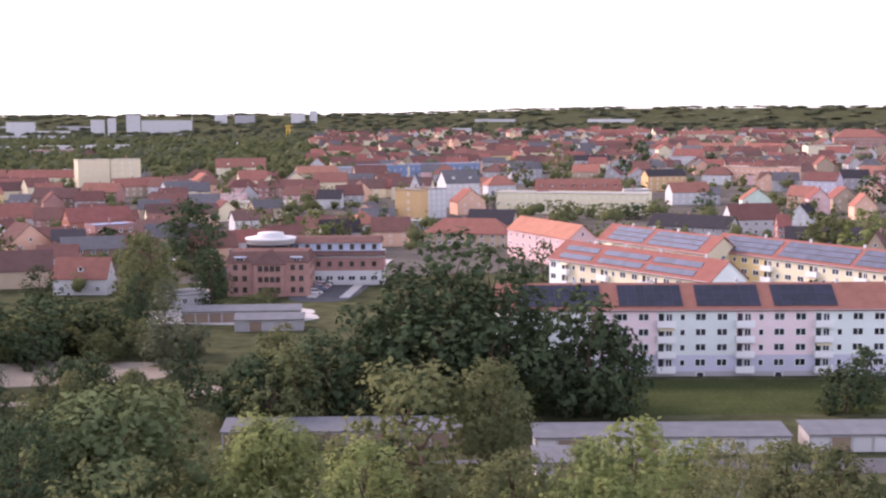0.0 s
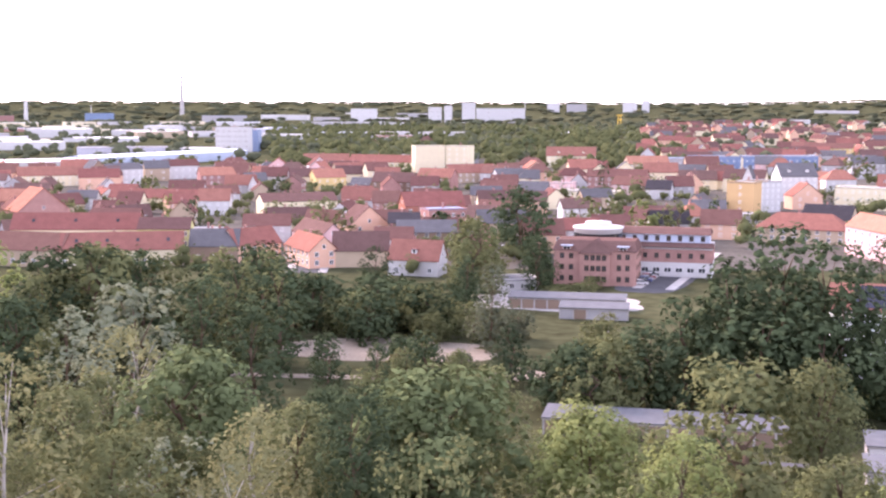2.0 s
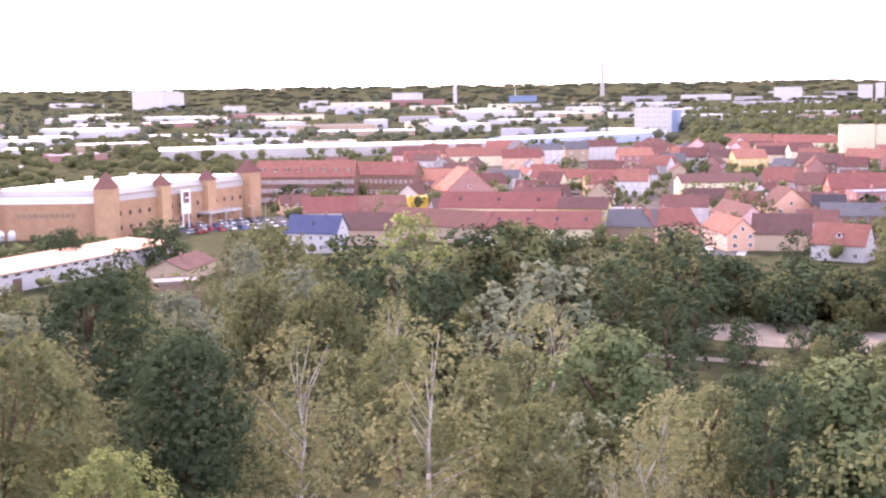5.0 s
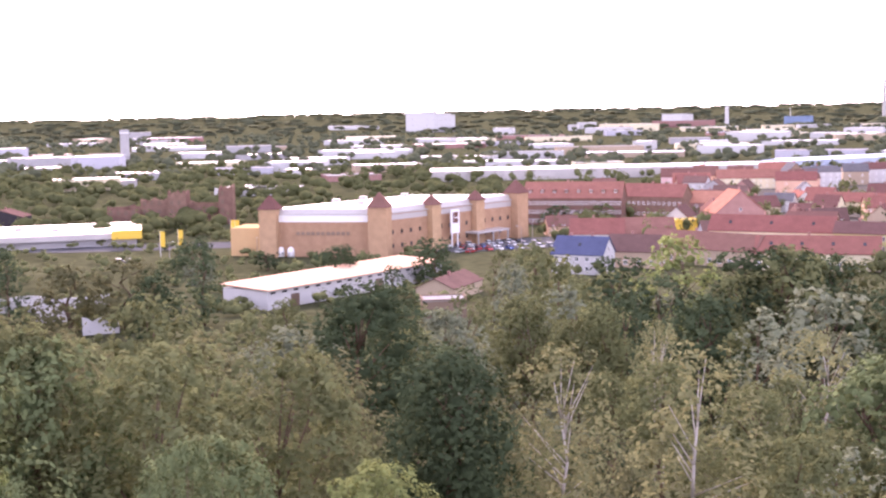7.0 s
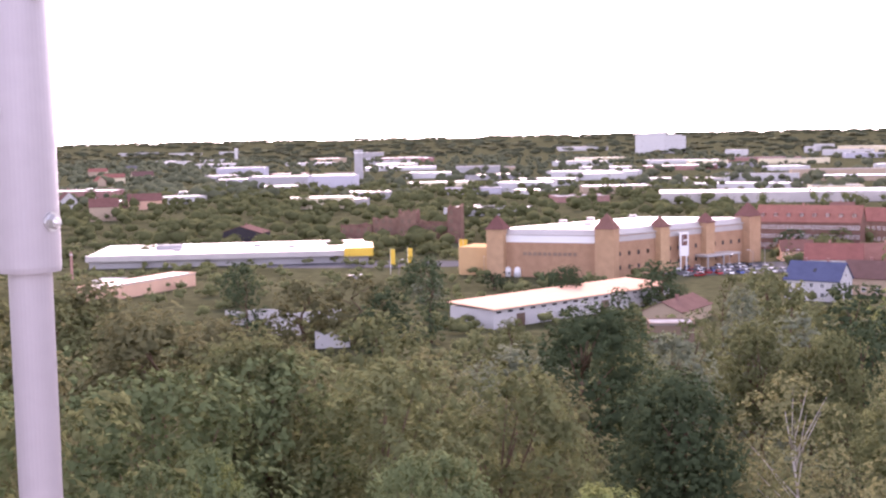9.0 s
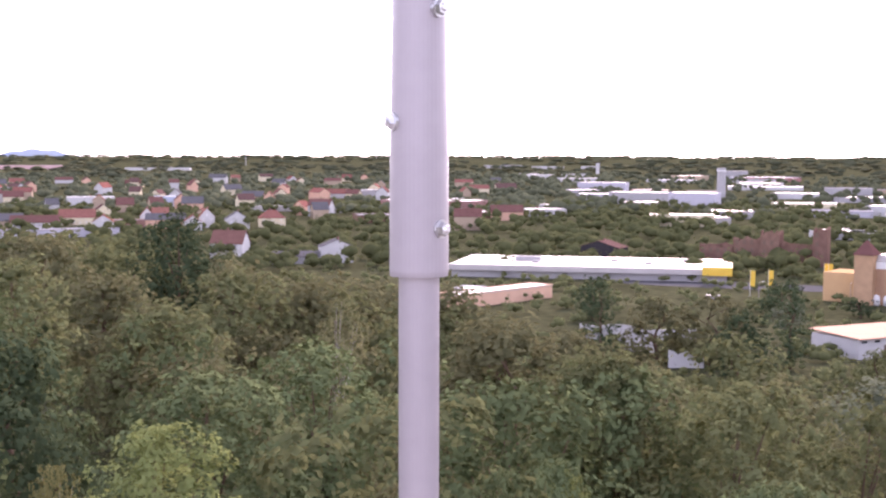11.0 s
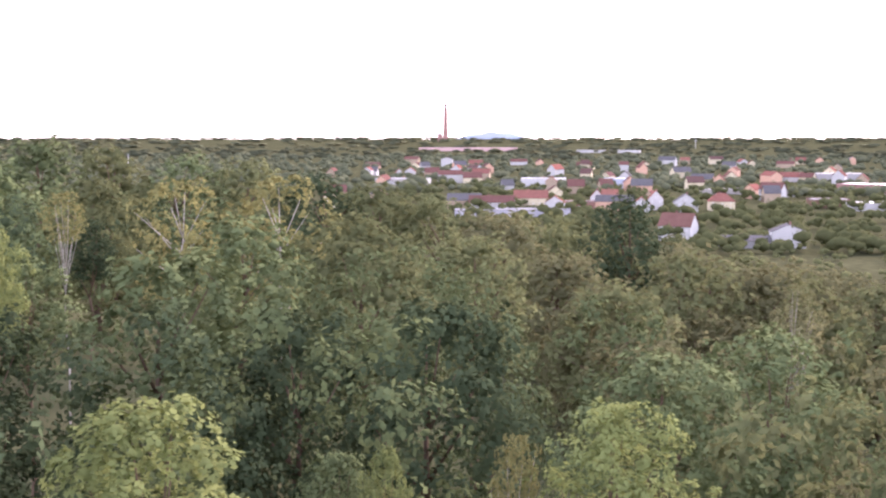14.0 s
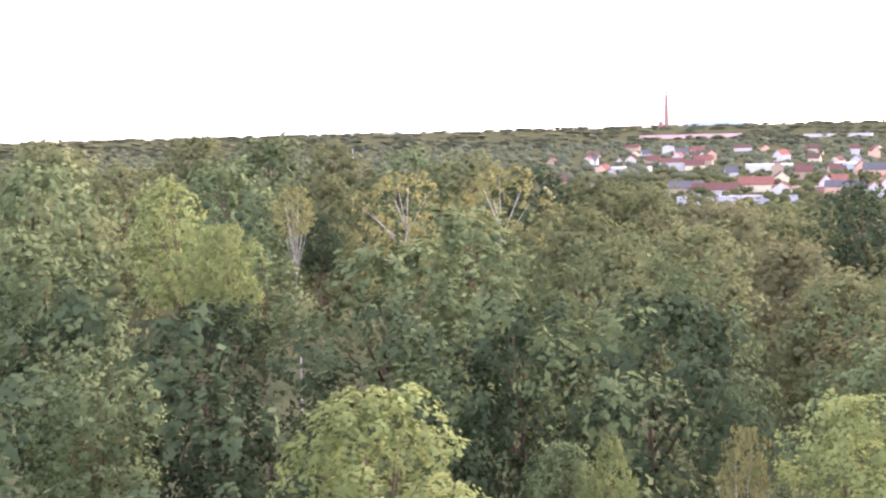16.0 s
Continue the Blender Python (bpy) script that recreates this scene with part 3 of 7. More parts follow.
# ---- red brick office with its round rooftop storey ----
def brick_office():
    o = thing("brick_office", pose(-56.5, 338, 0, 0, 0, 0), "red brick office building with a round white rooftop storey", "office building")
    s = Shape()
    s.box(0, 0, -0.3, 21.5, 14, 9.0)
    s.solid([(7, -0.9, -0.3), (15, -0.9, -0.3), (15, 0, -0.3), (7, 0, -0.3)], [(7, -0.9, 8.4), (15, -0.9, 8.4), (15, 0, 8.4), (7, 0, 8.4)])
    part("wall", s, M["brick"], o)
    s = Shape()
    s.solid([(-0.4, -0.4, 9), (21.9, -0.4, 9), (21.9, 14.4, 9), (-0.4, 14.4, 9)], [(0.5, 2.6, 11.6), (21, 2.6, 11.6), (21, 11.4, 11.6), (0.5, 11.4, 11.6)])
    s.solid([(6.5, -1.3, 8.4), (15.5, -1.3, 8.4), (15.5, 4, 8.4), (6.5, 4, 8.4)], [(11 - .05, 1.2, 12.2), (11.05, 1.2, 12.2), (11.05, 5.5, 12.2), (10.95, 5.5, 12.2)])
    part("roof", s, M["brown_tile"], o)
    for fl in range(3):
        for bx in (2.2, 4.6, 17.2, 19.4):
            window(o, "dark", pose(bx, 0, fl * 2.95 + 1.0))
        for bx in (8.8, 10.4, 11.9, 13.4):
            window(o, "dark", pose(bx, -0.9, fl * 2.8 + 1.0))
        for by in (2.5, 6, 9.5, 12):
            window(o, "dark", pose(21.5, by, fl * 2.95 + 1.0, 0, 0, 90))
            window(o, "dark", pose(0, by, fl * 2.95 + 1.0, 0, 0, -90))
    for bx in (3.4, 18.2):
        s = Shape()
        s.box(bx - 1.3, 0.2, 8.6, bx + 1.3, 2.8, 10.2)
        d = part("dormer", s, M["brick"], o)
        s = Shape()
        s.box(bx - 1.6, -0.3, 10.2, bx + 1.6, 3.0, 10.42)
        part("dormer_roof", s, M["sky_metal"], d)
        window(o, "wide", pose(bx, 0.2, 8.75))
    # rear wing with bands of brick and white
    s = Shape()
    s.box(10, 22, -0.3, 40, 34, 4.0)
    s.box(10, 22, 7.6, 40, 34, 8.8)
    part("wing_wall", s, M["white"], o)
    s = Shape()
    s.box(10, 21.98, 4.0, 40, 34.02, 7.6)
    part("wing_brick", s, M["brick"], o)
    s = Shape()
    s.box(11, 23.5, 8.8, 39, 33, 11.6)
    part("wing_attic", s, M["sky_metal"], o)
    s = Shape()
    s.solid([(10.4, 22.6, 11.6), (39.6, 22.6, 11.6), (39.6, 33.6, 11.6), (10.4, 33.6, 11.6)], [(10.8, 26, 13.0), (39.2, 26, 13.0), (39.2, 31, 13.0), (10.8, 31, 13.0)])
    s.solid([(9.6, 21.0, 8.2), (40.4, 21.0, 8.2), (40.4, 23.45, 8.9), (9.6, 23.45, 8.9)], [(9.6, 21.0, 8.4), (40.4, 21.0, 8.4), (40.4, 23.45, 9.4), (9.6, 23.45, 9.4)])
    part("wing_roof", s, M["brown_tile"], o)
    for fl, y, z in ((0, 22, 1.2), (1, 21.98, 5.1), (2, 23.5, 9.7)):
        for i in range(9):
            window(o, "dark" if fl else "wide", pose(12.5 + i * 3.1, y, z))
    s = Shape()
    s.lathe([(6.6, 0), (6.6, 4.0), (7.0, 4.1), (7.0, 4.6), (6.4, 4.7), (3.6, 4.75), (3.6, 5.9), (0.2, 6.0)], 32)
    r = part("round_storey", s, M["white"], o, "round white rooftop storey", pose(9, 20, 9.0), True)
    s = Shape()
    s.lathe([(6.66, 1.6), (6.66, 3.0)], 32)
    part("window_band", s, M["glass"], r)
    s = Shape()
    s.box(5, 14.5, -0.3, 13, 24, 9.0)
    part("link_wall", s, M["white"], o)


brick_office()


# ---- shopping centre with brick towers ----
def shopping_centre():
    x, y = -313, 290
    rot_l = math.degrees(math.atan2(290 - 268, -313 + 349))
    sc = thing("shopping_centre", pose(x, y, 0, 0, 0, rot_l), "large buff brick shopping centre with red pyramid-roofed corner towers", "shopping centre")
    turn = math.degrees(math.atan2(362 - 290, -318 + 313)) - rot_l
    A, B = 40.0, 74.0
    ca, sb = math.cos(radians(turn)), math.sin(radians(turn))
    p = [(-A, 0), (0, 0), (B * ca, B * sb), (B * ca - A, B * sb)]
    s = Shape()
    s.solid([(a, b, -0.3) for a, b in p], [(a, b, 14.0) for a, b in p])
    part("wall", s, M["clinker"], sc)
    inset = [(-A + .6, .6), (-.6, .6), (B * ca - .6, B * sb - .6), (B * ca - A + .6, B * sb - .6)]
    s = Shape()
    s.solid([(a, b, 14.0) for a, b in inset], [(a * .98 + B * ca * .01 - .5, b * .98 + .8, 16.0) for a, b in inset])
    part("roof", s, M["light_metal"], sc)
    s = Shape()
    s.box(-A + 1, -0.12, 11.6, -3, -0.004, 13.9)
    part("white_band", s, M["frame_white"], sc)
    s = Shape()
    s.box(-A - 0.2, -0.25, 13.9, 0.2, 0.5, 14.3)
    part("cornice", s, M["light_metal"], sc)
    side = pose(0, 0, 0, 0, 0, turn)
    for a, b in ((3, 24), (28, 48), (52, 72)):
        s = Shape()
        s.box(a, -0.1, 11.8, b, -0.004, 13.6)
        part("side_band", s, M["light_metal"], sc, m=side)
        s = Shape()
        s.box(a, -0.5, 13.9, b, 0.6, 14.35)
        part("side_cornice", s, M["light_metal"], sc, m=side)
        for fl in range(2):
            for i in range(4):
                window(sc, "dark", side @ pose(a + 3 + i * 4.6, 0, 2.4 + fl * 4.6))
    for k, (tx, ty, w, top) in enumerate(((0, 0, 6.4, 16.5), (-A + 2, 0, 6.0, 16.0), (26 * ca, 26 * sb, 4.6, 15.5), (50 * ca, 50 * sb, 4.6, 15.5), (B * ca, B * sb, 6.4, 16.5))):
        s = Shape()
        s.box(-w / 2, -w / 2, -0.3, w / 2, w / 2, top)
        s.box(-w / 2 - .2, -w / 2 - .2, top - 2.2, w / 2 + .2, w / 2 + .2, top - 1.9)
        tw = part("tower", s, M["clinker"], sc, m=pose(tx, ty, 0, 0, 0, 0 if k < 2 else turn))
        s = Shape()
        e = w / 2 + 0.5
        ring = lambda k, z: [(-e * k, -e * k, z), (e * k, -e * k, z), (e * k, e * k, z), (-e * k, e * k, z)]
        for k0, k1, z0, z1 in ((1.0, 0.72, 0.0, 0.22), (0.72, 0.40, 0.22, 0.50), (0.40, 0.02, 0.50, 0.78)):
            s.solid(ring(k0, top + w * z0), ring(k1, top + w * z1))
        part("tower_roof", s, M["dark_red"], tw)
    for i, wd in enumerate((1.3, 1.2, 1.4, 1.2, 1.3, 1.1, 1.4, 1.2, 1.3, 1.2, 1.1)):
        s = Shape()
        s.box(0, -0.16, 0, wd, -0.004, 1.2)
        part("lettering_bar", s, M["brown"], sc, m=pose(-29 + i * 1.75, 0, 7.2))
    for gx in (-34.5, -31.0):
        s = Shape()
        s.lathe([(1.2, 0), (1.2, 2.1), (1.05, 2.7), (0.6, 3.2), (0.05, 3.35)], 16)
        part("arched_portal", s, M["frame_white"], sc, m=pose(gx, -0.3, 0), smooth=True)
    s = Shape()
    s.box(33, -2.8, 5.0, 37.6, -2.4, 13.2)
    s.box(33.6, -2.6, -0.3, 34.0, -2.3, 5.0)
    s.box(36.6, -2.6, -0.3, 37.0, -2.3, 5.0)
    sg = part("sign_board", s, M["frame_white"], sc, "tall white advertising board", side)
    s = Shape()
    for bx in ((33.9, 8.6, 34.6, 12.4), (34.8, 10.6, 36.8, 12.4), (34.8, 8.6, 36.8, 10.2)):
        s.box(bx[0], -2.87, bx[1], bx[2], -2.804, bx[3])
    part("sign_mark", s, M["dark_red"], sg)
    s = Shape()
    s.box(44, -6, 4.0, 62, -0.1, 4.7)
    for px in (44.5, 53, 61.5):
        s.box(px - .2, -5.8, -0.3, px + .2, -5.4, 4.0)
    part("entrance_canopy", s, M["light_metal"], sc, m=side)
    s = Shape()
    s.box(-A - 13, 1.5, -0.3, -A - 1.2, 16, 9.5)
    part("side_block", s, M["ochre"], sc)
    for vx, vy in ((-14, 20), (-20, 44), (-8, 58), (-26, 30)):
        s = Shape()
        s.box(vx, vy, 15.0, vx + 2.5, vy + 2, 17.0)
        part("roof_vent", s, M["light_metal"], sc)


shopping_centre()


# ---- supermarket with yellow end ----
def supermarket():
    sm = thing("supermarket", pose(-475, 176, 0, 0, 0, 58) @ Matrix.Diagonal((1, 1, 0.78, 1)), "long low supermarket with pale flat roof and yellow end", "supermarket")
    s = Shape()
    s.box(0, 0, -0.3, 105, 46, 5.4)
    part("wall", s, M["grey"], sm)
    s = Shape()
    s.box(-.6, -.6, 5.4, 105.6, 46.6, 6.3)
    part("roof", s, M["light_metal"], sm)
    s = Shape()
    s.box(-.9, -2.2, 3.6, 96, -0.62, 6.5)
    part("fascia", s, M["light_metal"], sm)
    s = Shape()
    s.box(96.02, -3.0, 3.4, 107, 20, 7.6)
    part("yellow_end", s, M["yellow_panel"], sm)
    for vx, vy in ((22, 20), (30, 12), (60, 24), (74, 14), (88, 30)):
        s = Shape()
        s.box(vx, vy, 6.3, vx + (10 if vx == 22 else 2.4), vy + 4, 8.6 if vx == 22 else 7.4)
        part("roof_unit", s, M["grey"], sm)


supermarket()


# ---- long white shed ----
def long_shed():
    sh = thing("long_shed", pose(-252.1, 195.5, 0, 0, 0, 96.1), "long white shed with a pale flat roof in sunlit peach and dark eaves panels", "shed")
    L = 69
    s = Shape()
    s.box(0, 0, -0.3, L, 16.0, 4.7)
    part("wall", s, M["white"], sh)
    s = Shape()
    s.solid([(-.6, -1.0, 4.9), (L + .6, -1.0, 4.9), (L + .6, 16.5, 5.5), (-.6, 16.5, 5.5)], [(-.6, -1.0, 5.15), (L + .6, -1.0, 5.15), (L + .6, 16.5, 5.75), (-.6, 16.5, 5.75)])
    # peach puts the warm evening light on this roof into its colour
    part("roof", s, M["peach"], sh)
    # near-black panels on the closed wall draw the shade inside eaves openings
    for i in range(int(L / 4)):
        s = Shape()
        s.box(i * 4 + 1.0, -0.12, 3.9, i * 4 + 2.6, -0.004, 4.4)
        part("opening", s, M["glass"], sh)
    for i in (8, 40):
        s = Shape()
        s.box(i, -0.06, 0, i + 3, -0.004, 3.2)
        part("gate", s, M["frame_dark"], sh)


long_shed()


# ---- ruined brick factory ----
def ruin():
    r = thing("ruined_factory", pose(-497, 300, 0, 0, 0, 48), "roofless weathered brick factory, dark panels for the shade in its empty windows", "ruin")
    rng = np.random.default_rng(3)
    for i, (x0, w, hh, yy) in enumerate(((0, 14, 9, 0), (14, 12, 12, 3), (26, 8, 15, 1), (34, 14, 10, 4), (48, 6, 17, 0))):
        def jagged(n0, n1):
            n = 6
            return [(n0, -0.3), (n1, -0.3)] + [(n1 + (n0 - n1) * k / n, hh - 2.6 * rng.random()) for k in range(n + 1)]
        for wy in (yy, yy + 13):
            pr = jagged(x0 + .02, x0 + w - .02)
            s = Shape()
            s.solid([(p, wy + .6, q) for p, q in pr], [(p, wy, q) for p, q in pr])
            part("wall", s, M["old_brick"], r)
        for wx in (x0 + .02, x0 + w - .62):
            pr = jagged(yy + .62, yy + 12.98)
            s = Shape()
            s.solid([(wx, p, q) for p, q in pr], [(wx + .6, p, q) for p, q in pr])
            part("wall", s, M["old_brick"], r)
        for fl in range(int(hh // 4)):
            for k in range(int(w // 3.2)):
                # dark slab on the solid wall in place of the shade in an empty window
                s = Shape()
                s.box(0, -0.05, 0, 1.3, -0.004, 1.9)
                part("empty_window", s, M["frame_dark"], r, m=pose(x0 + 1 + k * 3.2, yy, 1.2 + fl * 3.8))


ruin()

# ---- trees ----
def unit(v):
    return v / np.maximum(np.linalg.norm(v, axis=1), 1e-6)[:, None]


def leaf_cloud(rng, centres, radii, hubs, count, size, squash=0.8, per=26, spray=0.2):
    """Leaf blades gathered in sprays over the shells of many lobes; returns vertices, faces and the way each vertex faces.
    hubs: the middle of the crown that each lobe belongs to, from which its leaves turn away."""
    centres, radii, hubs = np.array(centres), np.array(radii), np.array(hubs)
    subs = max(len(centres) * 3, int(count / per))
    lobe = rng.choice(len(centres), subs, p=radii ** 2 / (radii ** 2).sum())
    d = unit(rng.normal(size=(subs, 3)) + np.array([0, 0, 0.35]) + 0.5 * unit(centres[lobe] - hubs[lobe]))
    sub = centres[lobe] + d * (radii[lobe] * (1.12 - 0.70 * rng.random(subs) ** 1.8))[:, None] * np.array([1, 1, squash])
    pick = rng.integers(0, subs, count)
    n = d[pick]
    ball = unit(rng.normal(size=(count, 3)))
    ball = np.where(((ball * n).sum(1) < -0.25)[:, None], -ball, ball)
    p = sub[pick] + ball * (radii[lobe[pick]] * spray * 2.0 * (0.45 + 0.6 * rng.random(count)))[:, None] * np.array([1, 1, 1.3])
    out = unit(0.40 * unit(p - hubs[lobe[pick]]) + 0.55 * n + 0.55 * ball + np.array([0, 0, 0.12]))
    up = unit(out + 0.35 * rng.normal(size=(count, 3)))
    up = np.where(((up * out).sum(1) < 0)[:, None], -up, up)
    u = unit(np.cross(up, rng.normal(size=(count, 3))))
    w = np.cross(up, u)
    s = size * (0.6 + 0.8 * rng.random(count))[:, None]
    v = np.stack([p - u * s, p - w * s * 0.62, p + u * s, p + w * s * 0.62], 1).reshape(-1, 3)
    return v, np.arange(count * 4).reshape(-1, 4), np.repeat(out, 4, 0)


def ball(level):
    bm = bmesh.new()
    bmesh.ops.create_icosphere(bm, subdivisions=level, radius=1.0)
    v = np.array([p.co[:] for p in bm.verts])
    f = np.array([[q.index for q in p.verts] for p in bm.faces])
    bm.free()
    return v, f


BALLS = {k: ball(k) for k in (1, 2, 3)}


def inner_mass(rng, centres, radii, hubs, level, squash=0.85, swell=0.86, broad=1.0):
    """The close-grown inside of each lobe: an uneven closed body a little smaller than its shell of leaves."""
    centres, radii, hubs = np.array(centres), np.array(radii), np.array(hubs)
    bv, bf = BALLS[level]
    n = len(centres)
    push = swell * (1 + 0.12 * rng.normal(size=(n, len(bv))).clip(-1.5, 1.5))
    v = centres[:, None, :] + bv[None] * (radii[:, None] * push)[:, :, None] * np.array([broad, broad, squash])
    f = bf[None] + (np.arange(n) * len(bv))[:, None, None]
    away = unit(centres - hubs)
    normal = unit((bv[None] + (0.5 if broad < 1.5 else 4.0) * away[:, None, :]).reshape(-1, 3))
    return v.reshape(-1, 3), f.reshape(-1, 3), normal


def mass_mesh(name, mass, leaves, mat):
    """One mesh of triangles (the mass, smooth) and quads (the leaves), shaded as rounded clumps."""
    (hv, hf, hn), (lv, lf, ln) = mass, leaves
    me = bpy.data.meshes.new(name)
    v = np.concatenate([hv, lv])
    lf = lf + len(hv)
    idx = np.concatenate([hf.ravel(), lf.ravel()]).astype(np.int32)
    total = np.concatenate([np.full(len(hf), 3), np.full(len(lf), 4)]).astype(np.int32)
    start = np.concatenate([[0], np.cumsum(total)[:-1]]).astype(np.int32)
    me.vertices.add(len(v)); me.vertices.foreach_set("co", v.ravel())
    me.loops.add(len(idx)); me.loops.foreach_set("vertex_index", idx)
    me.polygons.add(len(total)); me.polygons.foreach_set("loop_start", start); me.polygons.foreach_set("loop_total", total)
    me.update(calc_edges=True)
    me.shade_smooth()
    me.normals_split_custom_set_from_vertices(np.concatenate([hn, ln]).tolist())
    me.materials.append(M[mat])
    return me


def make_tree(seed, kind, aspect, leaf, count, leaf_mat, bark="bark", lobes=40, field=False):
    """A tree one metre wide and aspect metres high, to be scaled; returns its two meshes."""
    rng = np.random.default_rng(seed)
    cs, rs, limbs = [], [], Shape()
    H = aspect
    low = 0.0
    if kind == "conifer":
        for i in range(lobes):
            z = 0.06 + 0.92 * (i / lobes)
            a = i * 2.4
            rad = 0.5 * (1 - z) ** 0.8 + 0.01
            cs.append((rad * 0.6 * math.cos(a), rad * 0.6 * math.sin(a), z * H)); rs.append(0.04 + rad * 0.42)
    else:
        crown = {"broad": 1.2, "tall": 2.8, "birch": 1.7, "willow": 1.3, "shrub": 1.2, "open": 1.1}[kind]
        low = 0.06 if field else max(0.08, H - crown)
        lean = rng.normal(size=2) * 0.05
        for i in range(lobes):
            u = (i + rng.random()) / lobes
            prof = 0.5 * math.sqrt(max(0.06, 1 - ((u - 0.42) / 0.60) ** 2)) * (0.78 + 0.36 * rng.random())
            c = {"broad": 0.165, "tall": 0.18, "birch": 0.14, "willow": 0.155, "shrub": 0.18, "open": 0.10}[kind] * (0.65 + 0.7 * rng.random()) * (1.05 - 0.35 * u)
            rad = max(0.0, prof - c * 0.8) * (0.45 + 0.55 * math.sqrt(rng.random()))
            a = i * 2.399 + rng.normal() * 0.5
            z = min(low + (H - low) * u, H - c * 0.85)
            cs.append((rad * math.cos(a) + lean[0] * u, rad * math.sin(a) + lean[1] * u, max(z, c * 0.7))); rs.append(c)
    tr = 0.022 if kind in ("birch", "tall", "open") else 0.032
    pts = [Vector((0, 0, -0.06))]
    for i in range(1, 6):
        pts.append(Vector((rng.normal() * 0.012 * i, rng.normal() * 0.012 * i, 0.17 * i * H)))
    for i in range(5):
        limbs.tube(pts[i], pts[i + 1], tr * (1 - 0.17 * i), tr * (1 - 0.17 * (i + 1)), 7)
    if kind != "conifer":
        for i in range(0, len(cs), 6 if kind != "birch" else 5):
            z = max(0.1 * H, cs[i][2] * 0.72)
            j = min(4, int(z / (0.17 * H)))
            q = pts[j].lerp(pts[j + 1], (z - 0.17 * H * j) / (0.17 * H))
            limbs.tube(q, cs[i], tr * 0.3, tr * 0.07, 5)
    squash = 1.1 if kind in ("tall", "birch") else 0.9
    hub = np.array([(x * 0.25, y * 0.25, low + (z - low) * 0.55) for x, y, z in cs])
    thin = kind in ("birch", "open")
    leaves = leaf_cloud(rng, cs, rs, hub, count, leaf, squash, per=max(5, count // 700), spray=0.17 if leaf < 0.02 else 0.22)
    mass = inner_mass(rng, cs, rs, hub, 1, squash, 0.12 if thin or leaf < 0.02 else 0.30)
    for part_of in (leaves, mass):
        part_of[0][:, 2] = np.maximum(part_of[0][:, 2], 0.01)
    return limbs.mesh("trunk", [M[bark]], True), mass_mesh("crown", mass, leaves, leaf_mat)


TREES = {}
SPECIES = {"maple": ("broad", "maple", "bark"), "bright": ("broad", "bright", "bark"), "dark": ("broad", "dark_leaf", "bark"), "oak": ("broad", "oak", "bark"), "birch": ("birch", "birch_leaf", "birch_bark"),
           "silver": ("willow", "silver", "bark"), "brown": ("broad", "brown_leaf", "bark"), "conifer": ("conifer", "conifer", "bark"), "poplar": ("tall", "far_haze_leaf", "bark"), "shrub": ("shrub", "oak", "bark"), "yellow": ("open", "yellow_leaf", "birch_bark")}
TREE_LABEL = {"maple": "maple with a full mid-green summer crown", "bright": "broadleaf tree with bright yellow-green foliage", "dark": "broadleaf tree with a dense dark green crown", "oak": "broadleaf tree with olive green foliage",
              "birch": "birch with pale bark and thin yellowish foliage", "silver": "willow with a silvery grey-green crown", "brown": "broadleaf tree with dull brownish green foliage", "conifer": "dark green conical conifer",
              "poplar": "slender upright tree with grey-green leaves", "shrub": "low rounded olive green shrub", "yellow": "thin tree with yellowing leaves"}
LOD = {"near": (0.0165, 9600, 46), "mid": (0.0225, 3400, 42), "far": (0.031, 1500, 32), "dot": (0.05, 350, 16)}
ASPECTS = (0.75, 1.0, 1.3, 1.7, 2.3, 3.2, 4.4, 6.0)
tree_count = 0


def tree(x, y, height, spread, species="oak", turn=None):
    """A tree standing on the ground; detail by its distance from the tower."""
    global tree_count
    tree_count += 1
    r = math.hypot(x, y)
    lod = "near" if r < 52 else "mid" if r < 165 else "far" if r < 400 else "dot"
    aspect = min(ASPECTS, key=lambda a: abs(math.log(a * spread / height)))
    variant = tree_count % (3 if lod == "near" else 2)
    key = (species, lod, aspect, variant)
    if key not in TREES:
        kind, leaf, bark = SPECIES[species]
        size, count, lobes = LOD[lod]
        if kind in ("birch", "open"):
            count, lobes = int(count * 0.7), int(lobes * 1.3)
        TREES[key] = make_tree(100 * variant + len(species) + int(aspect * 10), kind, aspect, size, count, leaf, bark, int(lobes * max(1.0, 0.8 * min(aspect, 2.0))), lod in ("far", "dot"))
    trunk, crown = TREES[key]
    ob = thing("shrub" if species == "shrub" else "tree", pose(x, y, ground_z(x, y), 0, 0, (tree_count * 77) % 360 if turn is None else turn), TREE_LABEL[species], "shrub" if species == "shrub" else "tree", "trees of the wooded hill" if r < 175 else "trees among the houses")
    wide = spread * (1.15 if r < 230 else 1.3)
    ob.scale = (wide, wide, height / aspect)
    part("trunk", trunk, None, ob)
    part("crown", crown, None, ob)
    return ob

PLACED = []


def tree_to(x, y, top, spread, species):
    """A tree at x, y whose crown reaches the height top."""
    g = ground_z(x, y)
    PLACED.append((x, y, spread))
    tree(x, y, max(3.0, top - g), spread, species)


def canopy(az):
    """The steepest sight line, in degrees, that the woods keep free at a bearing."""
    pts = ((-40, -15), (-14, -15), (-6, -14), (4, -14.5), (8, -14), (16, -13.2), (24, -12.8), (34, -12.4), (44, -11.8), (52, -10.5), (60, -9.6), (66, -8.2), (72, -7.0), (84, -6.2), (88, -4.6), (93, -3.0), (98, -1.8), (104, -1.0), (110, -0.6), (140, -0.4))
    return float(np.interp(az, [p[0] for p in pts], [p[1] for p in pts]))


